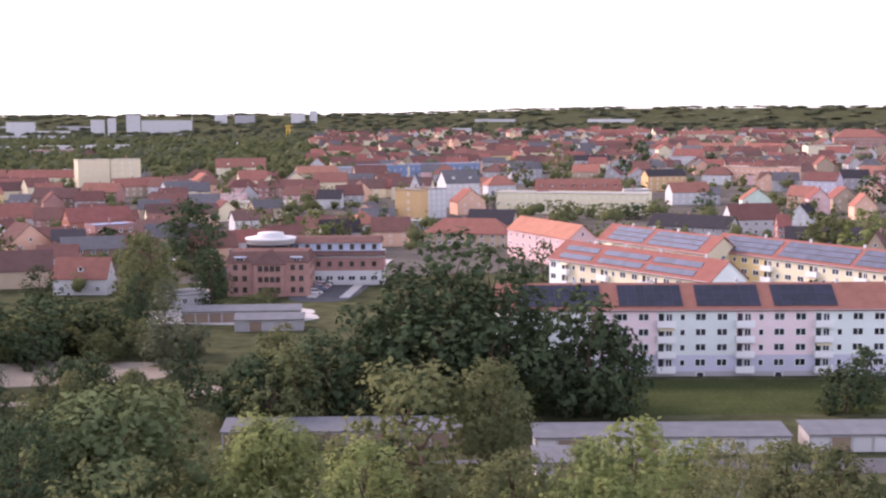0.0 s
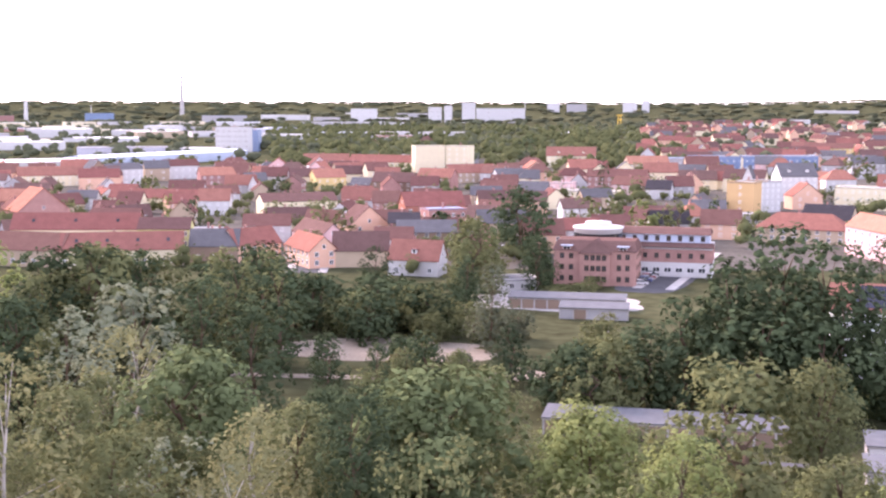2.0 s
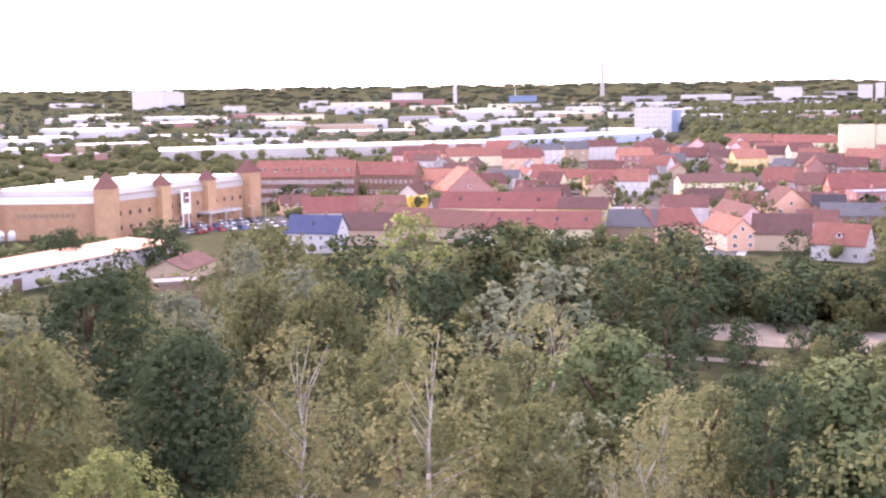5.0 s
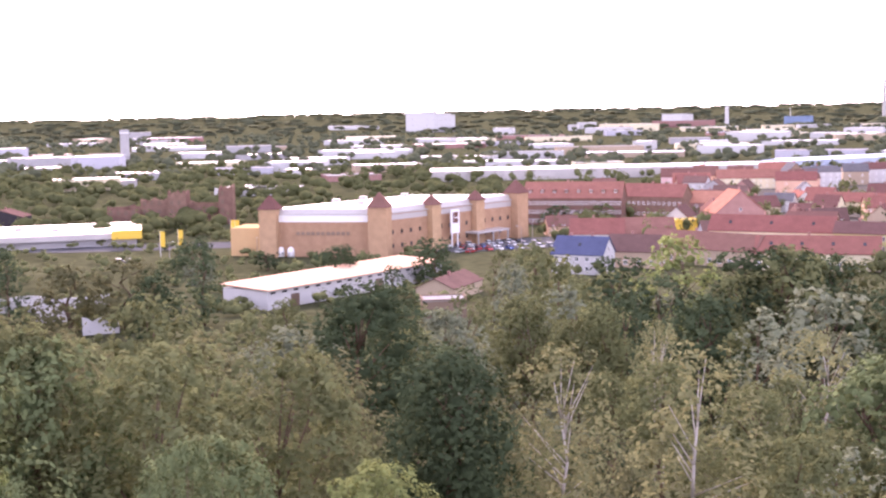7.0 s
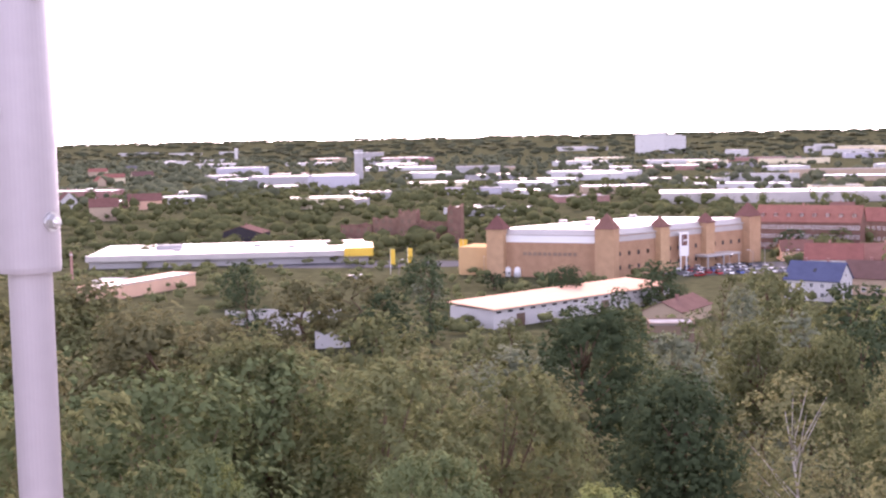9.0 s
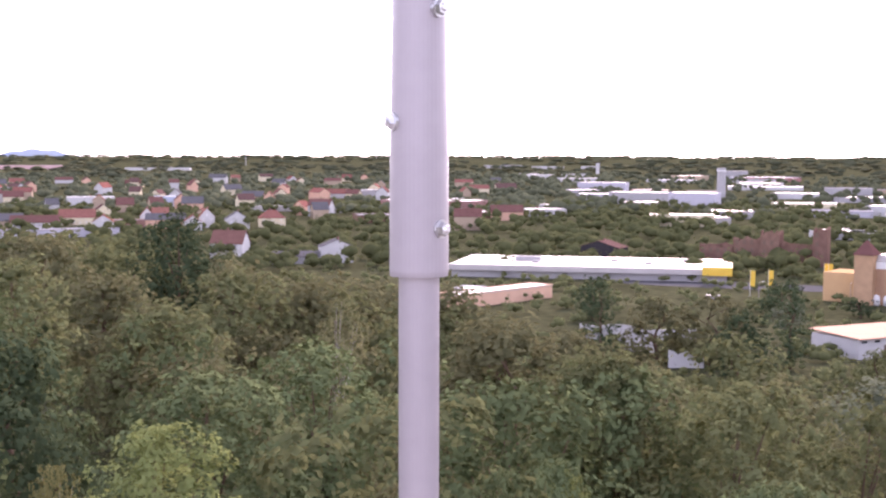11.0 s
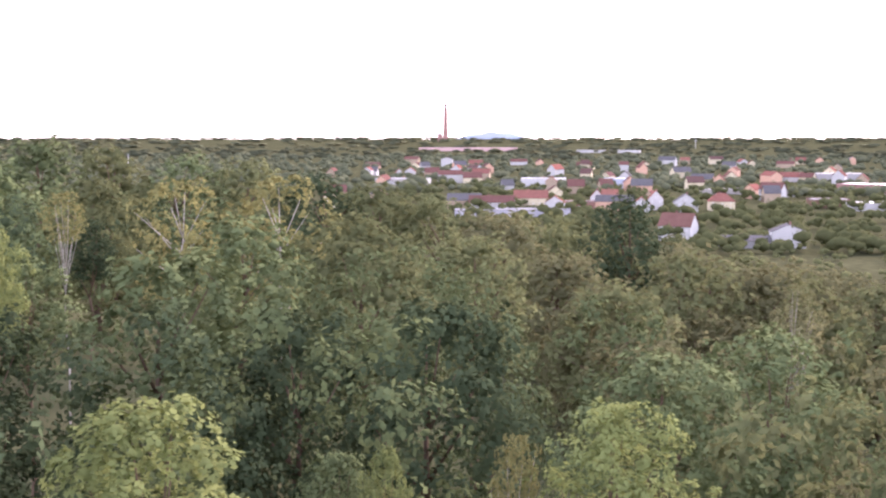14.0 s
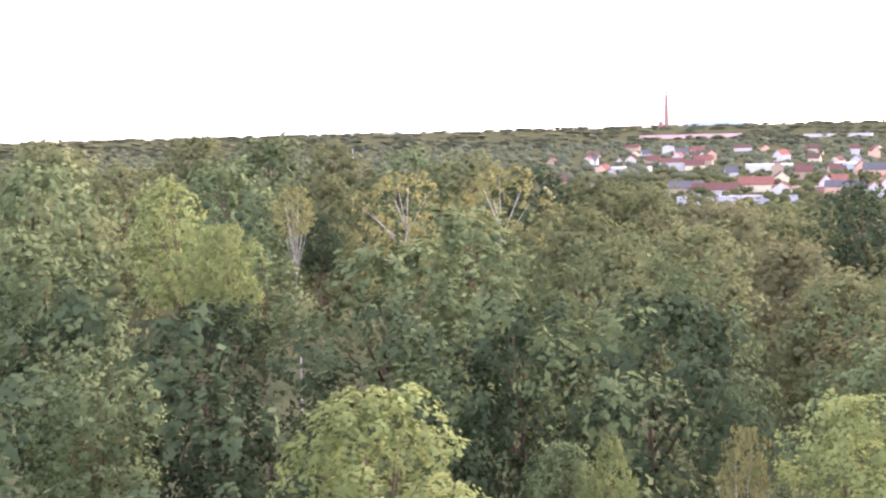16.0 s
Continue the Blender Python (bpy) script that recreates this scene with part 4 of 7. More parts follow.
def canopy_far(az):
    """The same for the trees at the foot of the hill."""
    return float(np.interp(az, (-40, 3, 6, 18, 22, 42, 46, 50, 62, 66, 140), (-14, -14, -8.2, -8.0, -7.1, -7.1, -8.3, -9.0, -8.6, -8.4, -8.4)))


def reach(az):
    return float(np.interp(az, (-40, 0, 12, 18, 30, 45, 62, 68, 84, 92, 110, 140), (150, 160, 320, 340, 345, 250, 240, 320, 330, 330, 380, 380)))


def crown_lobes(rng, x, y, g, top, sp):
    """Lobes of one crown in the woods: centres and radii."""
    deep = min(top - g, 1.05 * sp)
    cs, rs = [], []
    for i in range(18):
        u = (i + 0.6 * rng.random()) / 18
        c = sp * (0.14 + 0.07 * rng.random()) * (1.1 - 0.35 * u)
        rad = max(0.0, 0.56 * sp * math.sqrt(max(0.05, 1 - ((u - 0.35) / 0.68) ** 2)) - c * 0.6)
        a = i * 2.4 + rng.random()
        cs.append((x + rad * math.cos(a), y + rad * math.sin(a), max(g + c * 0.5, top - deep * (1 - u) - c * 0.8)))
        rs.append(c)
    return cs, rs, [(x + 0.25 * (p[0] - x), y + 0.25 * (p[1] - y), top - deep + 0.55 * (p[2] - top + deep)) for p in cs]


def woods():
    """Fills the slope with crowns between the single trees, past counting: one mesh for each kind of leaf."""
    rng = np.random.default_rng(11)
    crowns = {}
    for ring in range(24, 380):
        if ring > 60 and ring % 2 or ring > 150 and ring % 3:
            continue
        n = max(3, int(0.05 * ring)) if ring < 180 else max(2, int(0.04 * ring))
        for k in range(n):
            az = -24 + 150 * rng.random()
            r = ring + rng.random()
            sp = 5.0 + 3 * rng.random() + 0.03 * r
            pick = rng.random()
            grow = 12 + 7 * rng.random()
            if r > reach(az) or az < 50 and r < 78 or az < 27 and r > 150:
                continue
            a = radians(az)
            x, y = -math.sin(a) * r, math.cos(a) * r
            if any((x - px) ** 2 + (y - py) ** 2 < (0.36 * (sp + ps)) ** 2 for px, py, ps in PLACED):
                continue
            if 195 < y < 268 and -115 < x < -30 or (8 < x < 78 and 163 < y) or (-34 < x < 8 and 186 < y) or (-350 < x < -245 and y > 135):
                continue
            g = ground_z(x, y)
            line = max(canopy(az), canopy_far(az)) if r > 165 else canopy(az)
            top = min(g + grow, 49 + r * math.tan(radians(line - 0.9 - 1.3 * rng.random())))
            if top - g < 3.0:
                continue
            PLACED.append((x, y, sp))
            if az > 86:
                kind = "maple" if pick < .6 else "oak" if pick < .9 else "dark_leaf"
            elif az > 58:
                kind = "brown_leaf" if pick < .3 else "oak" if pick < .8 else "maple"
            elif az > 20:
                kind = "oak" if pick < .45 else "brown_leaf" if pick < .6 else "silver" if pick < .75 else "birch_leaf" if pick < .85 else "dark_leaf"
            else:
                kind = "oak" if pick < .6 else "bright" if pick < .7 else "dark_leaf"
            lod = 0 if r < 58 else 1 if r < 165 else 2
            c, q, hub = crown_lobes(rng, x, y, g, top, sp)
            got = crowns.setdefault((kind, lod), ([], [], [], [0]))
            got[0].extend(c); got[1].extend(q); got[2].extend(hub); got[3][0] += 1
    for (kind, lod), (c, q, hub, n) in sorted(crowns.items()):
        leaf, per = ((0.12, 3800), (0.19, 1500), (0.29, 650))[lod]
        leaves = leaf_cloud(rng, c, q, hub, per * n[0], leaf, per=(13, 6, 5)[lod], spray=(0.17, 0.22, 0.24)[lod])
        mass = inner_mass(rng, c, q, hub, 1, 0.85, (0.12, 0.24, 0.30)[lod])
        tagged(new("woodland", mass_mesh("woodland", mass, leaves, kind)), "dense summer woodland canopy on the hillside", "woodland", kind="stuff")



# ---- the town, quarter by quarter ----
house(21.4, 429.6, -65.2, 39.8, 10, 9, 4, "pink", "orange", 3, 9, "gable", label="pink three-storey building with orange tiled gable roof")
house(24.8, 603.4, -15.6, 70.1, 14, 9.5, 0.5, "cream", "flat_roof", 3, 22, "flat", label="long cream three-storey office building with flat roof", chimneys=0, panes=False, side=0)
house(44.2, 610.9, 1.6, 40.0, 11, 10, 5, "dark_red", "red", 1, 0, "gable", label="red mansard storey with a row of dormers", dormers=8, chimneys=0, side=0, panes=False)
house(108.8, 488.1, 8.4, 19.0, 11, 6.5, 5.5, "white", "dark_red", 2, 5, "gable", label="white two-storey house with dark red tiled gable roof", side=1)
house(76.6, 484.4, -32.7, 31.4, 11, 5, 4, "grey", "dark", 2, 8, "gable", label="white-walled low building with a long dark roof", side=1)
house(138.2, 599.4, -4.0, 13.3, 10, 6, 5, "mint", "red", 2, 2, "front", label="pale green two-storey house with red tiled roof and front gable", panes=False, side=0)
house(114.3, 647.4, 11.2, 19.7, 10, 6.5, 4.5, "white", "red", 2, 5, "gable", label="white two-storey house with red tiled gable roof", panes=False, side=0)
house(176.1, 821.6, -35.5, 45.9, 14, 11, 0.5, "peach", "flat_roof", 3, 12, "flat", label="peach three-storey building with flat grey roof", panes=False, side=0)
house(118.7, 752.5, 12.2, 23.3, 11, 9, 3.5, "ochre", "dark", 3, 6, "gable", label="ochre three-storey house with black tiled gable roof", panes=False, side=0)
house(113.3, 902.6, -6.4, 18.2, 12, 9, 5, "white", "red", 3, 5, "front", label="white three-storey house with red tiled roof and front gable", panes=False, side=0)
house(125.0, 856.3, -5.9, 11.0, 12, 8, 5, "brick", "dark_red", 3, 3, "gable", label="red brick three-storey house with dark red tiled gable roof", panes=False, side=0)
house(172.2, 1002.1, -7.3, 22.2, 12, 10, 0.5, "white", "flat_roof", 3, 6, "flat", label="white three-storey house with flat grey roof", panes=False, side=0)
house(98.6, 982.0, -6.9, 27.4, 12, 9, 3.5, "grey", "dark", 3, 7, "gable", label="grey three-storey building with black tiled gable roof", panes=False, side=0)
house(334.8, 1196.4, 5.6, 37.5, 14, 12, 0.5, "cream", "flat_roof", 3, 10, "flat", label="cream three-storey building with flat grey roof", panes=False, side=0)
house(356.2, 1148.1, -8.3, 19.2, 14, 9, 0.5, "tan", "flat_roof", 3, 5, "flat", label="tan three-storey house with flat grey roof", panes=False, side=0)
house(166.6, 590.5, -4.0, 9.3, 10, 7, 4.5, "pink", "red", 2, 2, "front", label="pink two-storey house with red tiled roof and front gable", panes=False, side=0)
house(165.9, 627.7, -37.3, 11.9, 10, 6, 4.5, "peach", "red", 2, 3, "gable", label="peach two-storey house with red tiled gable roof", panes=False, side=0)
house(182.0, 606.6, 4.8, 12.5, 10, 6, 5, "tan", "red", 2, 2, "front", label="tan two-storey house with red tiled roof and front gable", panes=False, side=0)
house(177.0, 558.8, -3.7, 9.5, 10, 6, 5, "peach", "orange", 2, 2, "front", label="peach two-storey house with orange tiled roof and front gable", panes=False, side=0)
house(143.0, 533.3, -37.4, 7.2, 9, 5, 4, "white", "dark", 2, 2, "front", label="white two-storey house with black tiled roof and front gable", panes=False, side=0)
house(122.7, 474.0, -3.1, 4.5, 9, 5, 4, "brick", "red", 2, 2, "gable", label="red brick two-storey house with red tiled gable roof", side=1)
house(113.0, 427.5, -15.9, 24.0, 11, 5, 4, "grey", "dark", 1, 6, "gable", label="low garage block with a long dark roof", side=1)
house(127.5, 391.6, -32.4, 6.3, 10, 6, 5, "tan", "brown_tile", 2, 2, "front", label="tan two-storey house with brown tiled roof and front gable")
house(461.7, 1541.3, -12.2, 58.4, 30, 12, 9, "brick", "red", 3, 16, "hip", label="red brick three-storey building with red tiled hipped roof", panes=False, side=0)
house(126.1, 650.5, -4.2, 12.6, 9, 5, 3.5, "grey", "slate", 2, 3, "gable", label="grey two-storey house with grey slate gable roof", panes=False, side=0)
house(89.0, 637.6, 13.5, 13.3, 10, 8, 0.5, "white", "flat_roof", 2, 3, "flat", label="white two-storey house with flat grey roof", panes=False, side=0)
house(204.3, 739.9, -38.1, 19.8, 11, 7, 4.5, "lilac", "dark_red", 2, 5, "gable", label="lilac two-storey house with dark red tiled gable roof", panes=False, side=0)
house(183.4, 759.6, -36.3, 20.5, 10, 6, 4.5, "tan", "brown_tile", 2, 5, "gable", label="tan two-storey house with brown tiled gable roof", panes=False, side=0)
house(233.4, 761.4, -5.2, 16.1, 11, 7, 4.5, "grey", "dark", 2, 4, "gable", label="grey two-storey house with black tiled gable roof", panes=False, side=0)
house(302.9, 1303.8, -36.1, 52.5, 11, 7, 5, "white", "red", 2, 14, "gable", label="white two-storey building with red tiled gable roof", panes=False, side=0)
house(229.7, 1409.0, -9.5, 47.9, 11, 7, 5, "cream", "red", 2, 13, "gable", label="cream two-storey building with red tiled gable roof", panes=False, side=0)
house(261.9, 1324.8, -9.0, 33.6, 11, 7, 5, "peach", "orange", 2, 9, "gable", label="peach two-storey building with orange tiled gable roof", panes=False, side=0)
house(157.9, 1421.1, -9.5, 48.7, 11, 7, 5, "white", "dark_red", 2, 13, "gable", label="white two-storey building with dark red tiled gable roof", panes=False, side=0)
house(46.9, 889.1, 18.3, 22.9, 11, 7, 4, "grey", "slate", 2, 6, "gable", label="grey two-storey house with grey slate gable roof", panes=False, side=0)
house(75.8, 1192.8, 17.4, 44.6, 11, 7, 5, "tan", "dark_red", 2, 12, "gable", label="tan two-storey building with dark red tiled gable roof", panes=False, side=0)
house(20.4, 1125.1, -7.6, 39.0, 11, 8, 4, "yellow", "dark_red", 3, 10, "gable", label="yellow three-storey building with dark red tiled gable roof", panes=False, side=0)
house(240.6, 2085.1, -14.3, 89.4, 11, 8, 5, "white", "red", 2, 24, "gable", label="white two-storey building with red tiled gable roof", panes=False, side=0)
house(347.4, 1927.5, -13.4, 81.3, 11, 8, 5, "cream", "red", 2, 22, "gable", label="cream two-storey building with red tiled gable roof", panes=False, side=0)
house(478.5, 2024.4, -14.3, 92.6, 11, 8, 5, "white", "red", 2, 25, "gable", label="white two-storey building with red tiled gable roof", panes=False, side=0)
house(-76.4, 400.9, 19.9, 12.9, 11, 6, 4.5, "peach", "dark_red", 2, 3, "gable", label="peach two-storey house with dark red tiled gable roof")
house(-20.9, 571.1, -22.6, 12.4, 14, 13, 3, "ochre", "slate", 4, 1, "flat", label="ochre four-storey house with grey slate roof", panes=False, side=0)
house(-9.5, 571.1, 40.4, 14.7, 12, 13, 4, "white", "slate", 5, 5, "flat", label="white five-storey house with grey slate roof", panes=False, side=0)
house(1.8, 638.7, 21.1, 18.0, 13, 12, 6, "white", "slate", 4, 6, "gable", label="white four-storey house with grey slate gable roof", dormers=2, panes=False, side=0)
house(-14.7, 591.4, -4.7, 4.1, 12, 14, 5, "white", "slate", 1, 1, "front", label="white one-storey house with grey slate roof and front gable", chimneys=0, panes=False, side=0)
house(6.8, 594.5, 20.7, 14.0, 10, 6, 5.5, "peach", "red", 2, 2, "front", label="peach two-storey house with red tiled roof and front gable", panes=False, side=0)
house(9.1, 508.0, -18.8, 18.4, 11, 4, 5, "tan", "dark", 1, 4, "gable", label="tan one-storey house with black tiled gable roof", side=1)
house(-6.8, 459.0, -14.6, 30.6, 12, 5, 5, "tan", "red", 2, 8, "hip", label="tan two-storey building with red tiled hipped roof", side=1)
house(-33.2, 480.6, 23.5, 10.5, 9, 6, 4.5, "white", "orange", 2, 3, "hip", label="white two-storey house with orange tiled hipped roof", side=1)
house(-41.8, 450.4, 14.5, 13.8, 9, 6, 4, "grey", "dark", 1, 3, "gable", label="grey one-storey house with black tiled gable roof", side=1)
house(-61.7, 635.2, -4.0, 12.0, 10, 5, 4, "white", "dark", 1, 3, "gable", label="white one-storey house with black tiled gable roof", panes=False, side=0)
house(-99.1, 600.7, -3.8, 27.4, 13, 5.5, 0.5, "cream", "flat_roof", 2, 7, "flat", label="cream two-storey building with flat grey roof", panes=False, side=0)
house(-110.9, 648.6, -4.2, 11.4, 10, 6, 0.5, "pink", "flat_roof", 2, 3, "flat", label="pink two-storey house with flat grey roof", panes=False, side=0)
house(-62.1, 752.2, -4.9, 22.0, 11, 6, 5, "tan", "slate", 2, 6, "gable", label="tan two-storey house with grey slate gable roof", panes=False, side=0)
house(-38.3, 713.7, -4.5, 12.5, 10, 5, 4.5, "cream", "red", 1, 3, "gable", label="cream one-storey house with red tiled gable roof", panes=False, side=0)
house(-158.4, 910.7, 8.4, 34.4, 13, 8, 6, "cream", "red", 3, 8, "gable", label="cream three-storey building with red tiled gable roof", dormers=2, panes=False, side=0)
house(-131.6, 799.5, -5.0, 12.7, 12, 5, 5, "tan", "brown_tile", 2, 2, "front", label="tan two-storey house with brown tiled roof and front gable", panes=False, side=0)
house(-120.8, 811.2, -5.1, 12.5, 12, 5, 5, "white", "dark_red", 2, 2, "front", label="white two-storey house with dark red tiled roof and front gable", panes=False, side=0)
house(-81.7, 663.3, -15.7, 18.4, 10, 5, 4, "pink", "dark_red", 2, 5, "gable", label="pink two-storey house with dark red tiled gable roof", panes=False, side=0)
house(-101.6, 712.5, -4.6, 32.8, 10, 6, 4, "brick", "dark_red", 2, 9, "gable", label="red brick two-storey building with dark red tiled gable roof", panes=False, side=0)
house(-92.1, 838.4, 26.5, 27.4, 11, 7, 4.5, "tan", "orange", 2, 7, "gable", label="tan two-storey building with orange tiled gable roof", panes=False, side=0)
house(-83.6, 864.2, 26.5, 32.5, 12, 9, 0.5, "grey", "blue_metal", 2, 9, "flat", label="long low hall with blue metal cladding", panes=False, side=0)
house(-55.9, 900.3, 22.9, 90.0, 16, 9, 0.5, "blue_metal", "flat_roof", 2, 20, "flat", label="long hall clad in blue sheet metal", panes=False, side=0)
house(-18.6, 510.1, 23.3, 14.5, 10, 4, 0.5, "concrete", "flat_roof", 1, 4, "flat", label="low concrete garage building with flat roof", side=1)
house(-66.1, 318.1, 28.0, 9.8, 9, 3, 0.4, "white", "shed_roof", 1, 2, "flat", label="low white shed with grey flat roof", chimneys=0)
house(-228.0, 815.8, 30.0, 20.0, 10, 17, 0.5, "cream", "flat_roof", 5, 0, "flat", label="windowless cream concrete block beside a stair tower", chimneys=0, panes=False, side=0)
house(-210.4, 826.3, -10.0, 16.0, 10, 17, 0.5, "cream", "flat_roof", 5, 3, "flat", label="tall cream concrete block with narrow dark windows", chimneys=1, panes=False, side=0)
house(-103.5, 342.3, -2.1, 14.4, 9, 4.5, 5, "white", "red", 1, 3, "gable", label="small white house with a bright red tiled roof", dormers=1)
house(-123.3, 353.1, 16.9, 16.0, 9, 5, 5, "tan", "brown_tile", 2, 0, "gable", label="windowless tan gable house with brown tiled roof")
house(-139.0, 415.6, 39.6, 14.1, 12, 6, 6, "peach", "brown_tile", 2, 2, "front", label="peach two-storey house with brown tiled roof and front gable", side=1)
house(-125.5, 415.9, 16.8, 10.4, 12, 7, 3, "brown", "dark", 2, 2, "gable", label="brown two-storey house with black tiled gable roof", side=1)
house(-138.9, 483.0, 29.7, 23.9, 12, 7, 5, "orange", "red", 2, 6, "gable", label="long building under a steep red tiled roof", side=1)
house(-125.2, 467.3, 36.1, 15.5, 10, 7, 0.5, "brick", "blue_metal", 2, 4, "flat", label="brick building with a blue metal roof edge", side=1)
house(-108.8, 455.7, -9.3, 13.1, 9, 6, 4, "tan", "brown_tile", 2, 3, "gable", label="tan two-storey house with brown tiled gable roof", side=1)
house(-119.9, 407.0, 16.8, 19.4, 9, 5, 3.5, "brown", "slate", 2, 5, "gable", label="brown two-storey house with grey slate gable roof", side=1)
house(-142.5, 364.0, -49.1, 21.1, 9, 5, 4, "peach", "red", 2, 6, "gable", label="peach two-storey house with red tiled gable roof")
house(-153.2, 398.6, -49.5, 25.2, 9, 5.5, 4, "pink", "brown_tile", 2, 6, "gable", label="pink two-storey house with brown tiled gable roof")
house(-159.9, 427.0, -2.2, 12.7, 9, 5.5, 4, "white", "dark_red", 2, 6, "gable", label="white two-storey house with dark red tiled gable roof", side=1)
house(-203.2, 496.4, 33.3, 31.1, 16, 6, 3, "cream", "brown_tile", 1, 8, "gable", label="wide hall with scalloped white gables", panes=False, side=0)
house(-232.5, 496.8, 16.8, 13.0, 10, 6, 4.5, "white", "red", 2, 4, "gable", label="white two-storey house with red tiled gable roof", panes=False, side=0)
house(-282.8, 514.0, 5.0, 40.7, 9, 5, 3.5, "cream", "red", 1, 11, "gable", label="cream one-storey building with red tiled gable roof", panes=False, side=0)
house(-249.1, 644.6, 16.8, 14.1, 11, 7, 4, "cream", "brown_tile", 2, 3, "gable", label="cream two-storey house with brown tiled gable roof", panes=False, side=0)
house(-232.8, 640.7, 41.3, 17.0, 11, 7, 4, "yellow", "orange", 2, 4, "gable", label="yellow two-storey house with orange tiled gable roof", panes=False, side=0)
house(-304.8, 655.5, 36.0, 31.8, 11, 6, 4, "brick", "orange", 2, 8, "gable", label="red brick two-storey building with orange tiled gable roof", panes=False, side=0)
house(-353.4, 643.1, 50.1, 19.9, 11, 9, 3, "white", "slate", 3, 5, "gable", label="white three-storey house with grey slate gable roof", panes=False, side=0)
house(-348.2, 701.8, 47.7, 20.9, 11, 8, 3.5, "white", "dark_red", 2, 5, "gable", label="white two-storey house with dark red tiled gable roof", panes=False, side=0)
house(-253.7, 600.3, 16.8, 4.8, 9, 5, 5, "white", "red", 1, 1, "front", label="white one-storey house with red tiled roof and front gable", panes=False, side=0)
house(-247.9, 718.8, 40.0, 28.6, 11, 6, 4.5, "tan", "red", 2, 7, "gable", label="tan two-storey building with red tiled gable roof", panes=False, side=0)
house(-201.0, 636.1, -5.3, 21.7, 11, 6, 4.5, "brown", "brown_tile", 2, 6, "gable", label="brown two-storey house with brown tiled gable roof", panes=False, side=0)
house(-188.9, 678.9, -7.2, 19.7, 11, 6, 4.5, "brick", "red", 2, 5, "gable", label="red brick two-storey house with red tiled gable roof", panes=False, side=0)
house(-180.2, 719.7, 35.1, 27.8, 11, 6, 4.5, "tan", "red", 2, 7, "gable", label="tan two-storey building with red tiled gable roof", panes=False, side=0)
house(-147.2, 695.0, 33.3, 18.2, 11, 6, 4, "white", "slate", 2, 5, "gable", label="white two-storey house with grey slate gable roof", panes=False, side=0)
house(-309.2, 826.7, 16.7, 30.5, 11, 6, 4.5, "tan", "red", 2, 8, "gable", label="tan two-storey building with red tiled gable roof", panes=False, side=0)
house(-277.8, 828.9, -4.8, 44.5, 11, 6, 4.5, "cream", "red", 2, 12, "gable", label="cream two-storey building with red tiled gable roof", panes=False, side=0)
house(-187.0, 356.9, 16.8, 15.5, 10, 9, 3, "olive", "brown_tile", 3, 6, "gable", label="olive green three-storey house with brown tiled gable roof")
house(-186.9, 392.5, 16.8, 11.2, 8, 5, 0.5, "white", "flat_roof", 2, 3, "flat", label="white two-storey house with flat grey roof", side=1)
house(-167.6, 351.7, 16.9, 14.3, 10, 5, 4.5, "brown", "slate", 1, 3, "gable", label="low building with a blue-grey roof")
house(-153.9, 355.9, 59.0, 15.9, 10, 5, 4.5, "peach", "red", 2, 4, "gable", label="peach two-storey house with red tiled gable roof")
house(-197.6, 330.6, 26.3, 34.5, 10, 5, 4.5, "cream", "red", 1, 14, "gable", label="cream one-storey building with red tiled gable roof", skylights=4)
house(-228.9, 354.6, 16.8, 38.9, 10, 8, 4.5, "cream", "red", 2, 14, "gable", label="cream two-storey building with red tiled gable roof", skylights=3)
house(-238.5, 330.3, 0.5, 40.8, 10, 5, 4.5, "tan", "dark_red", 1, 12, "gable", label="tan one-storey building with dark red tiled gable roof")
house(-241.0, 290.9, 16.1, 15.8, 10, 5.8, 4.6, "white", "blue_tile", 2, 5, "gable", label="white house with a dark blue tiled roof", skylights=1, chimneys=2)
house(-236.2, 310.6, 20.5, 15.9, 9, 5, 4.5, "tan", "brown_tile", 1, 4, "gable", label="tan one-storey house with brown tiled gable roof")
house(-261.1, 354.2, 39.4, 16.6, 20, 5, 4.5, "brick", "dark_red", 1, 0, "gable", label="broad hall under a low red roof", side=0)
house(-260.3, 408.1, 53.5, 19.1, 12, 8, 8, "brick", "orange", 2, 4, "front", label="tall brick building with a steep orange gable", side=1)
house(-315.0, 467.7, 19.2, 16.3, 11, 6, 4.5, "brick", "orange", 2, 4, "gable", label="red brick two-storey house with orange tiled gable roof", panes=False, side=0)
house(-274.1, 402.9, 49.3, 9.2, 6, 5, 0.4, "yellow_panel", "yellow_panel", 1, 0, "flat", label="bright yellow market kiosk with flat roof", side=0, chimneys=0)
house(-348.9, 403.5, 27.4, 40.3, 13, 11, 6, "old_brick", "red", 3, 24, "gable", label="long brick barracks building with red roof and dormers", dormers=8, panes=False, side=0)
house(-336.4, 453.4, 13.3, 27.5, 12, 9, 5, "old_brick", "red", 2, 12, "gable", label="brick side wing with red tiled roof", panes=False, side=0)
house(-382.4, 568.2, 18.3, 11.9, 11, 7, 3, "white", "brown_tile", 2, 3, "gable", label="white two-storey house with brown tiled gable roof", panes=False, side=0)
house(-396.1, 622.0, 35.0, 36.2, 11, 6, 4.5, "cream", "red", 2, 10, "gable", label="cream two-storey building with red tiled gable roof", panes=False, side=0)
house(-297.7, 504.1, 19.1, 12.7, 10, 5, 3, "white", "slate", 2, 3, "gable", label="white two-storey house with grey slate gable roof", panes=False, side=0)
house(-362.9, 636.5, 51.2, 13.6, 12, 7, 7, "brown", "slate", 2, 2, "front", label="brown two-storey house with grey slate roof and front gable", panes=False, side=0)
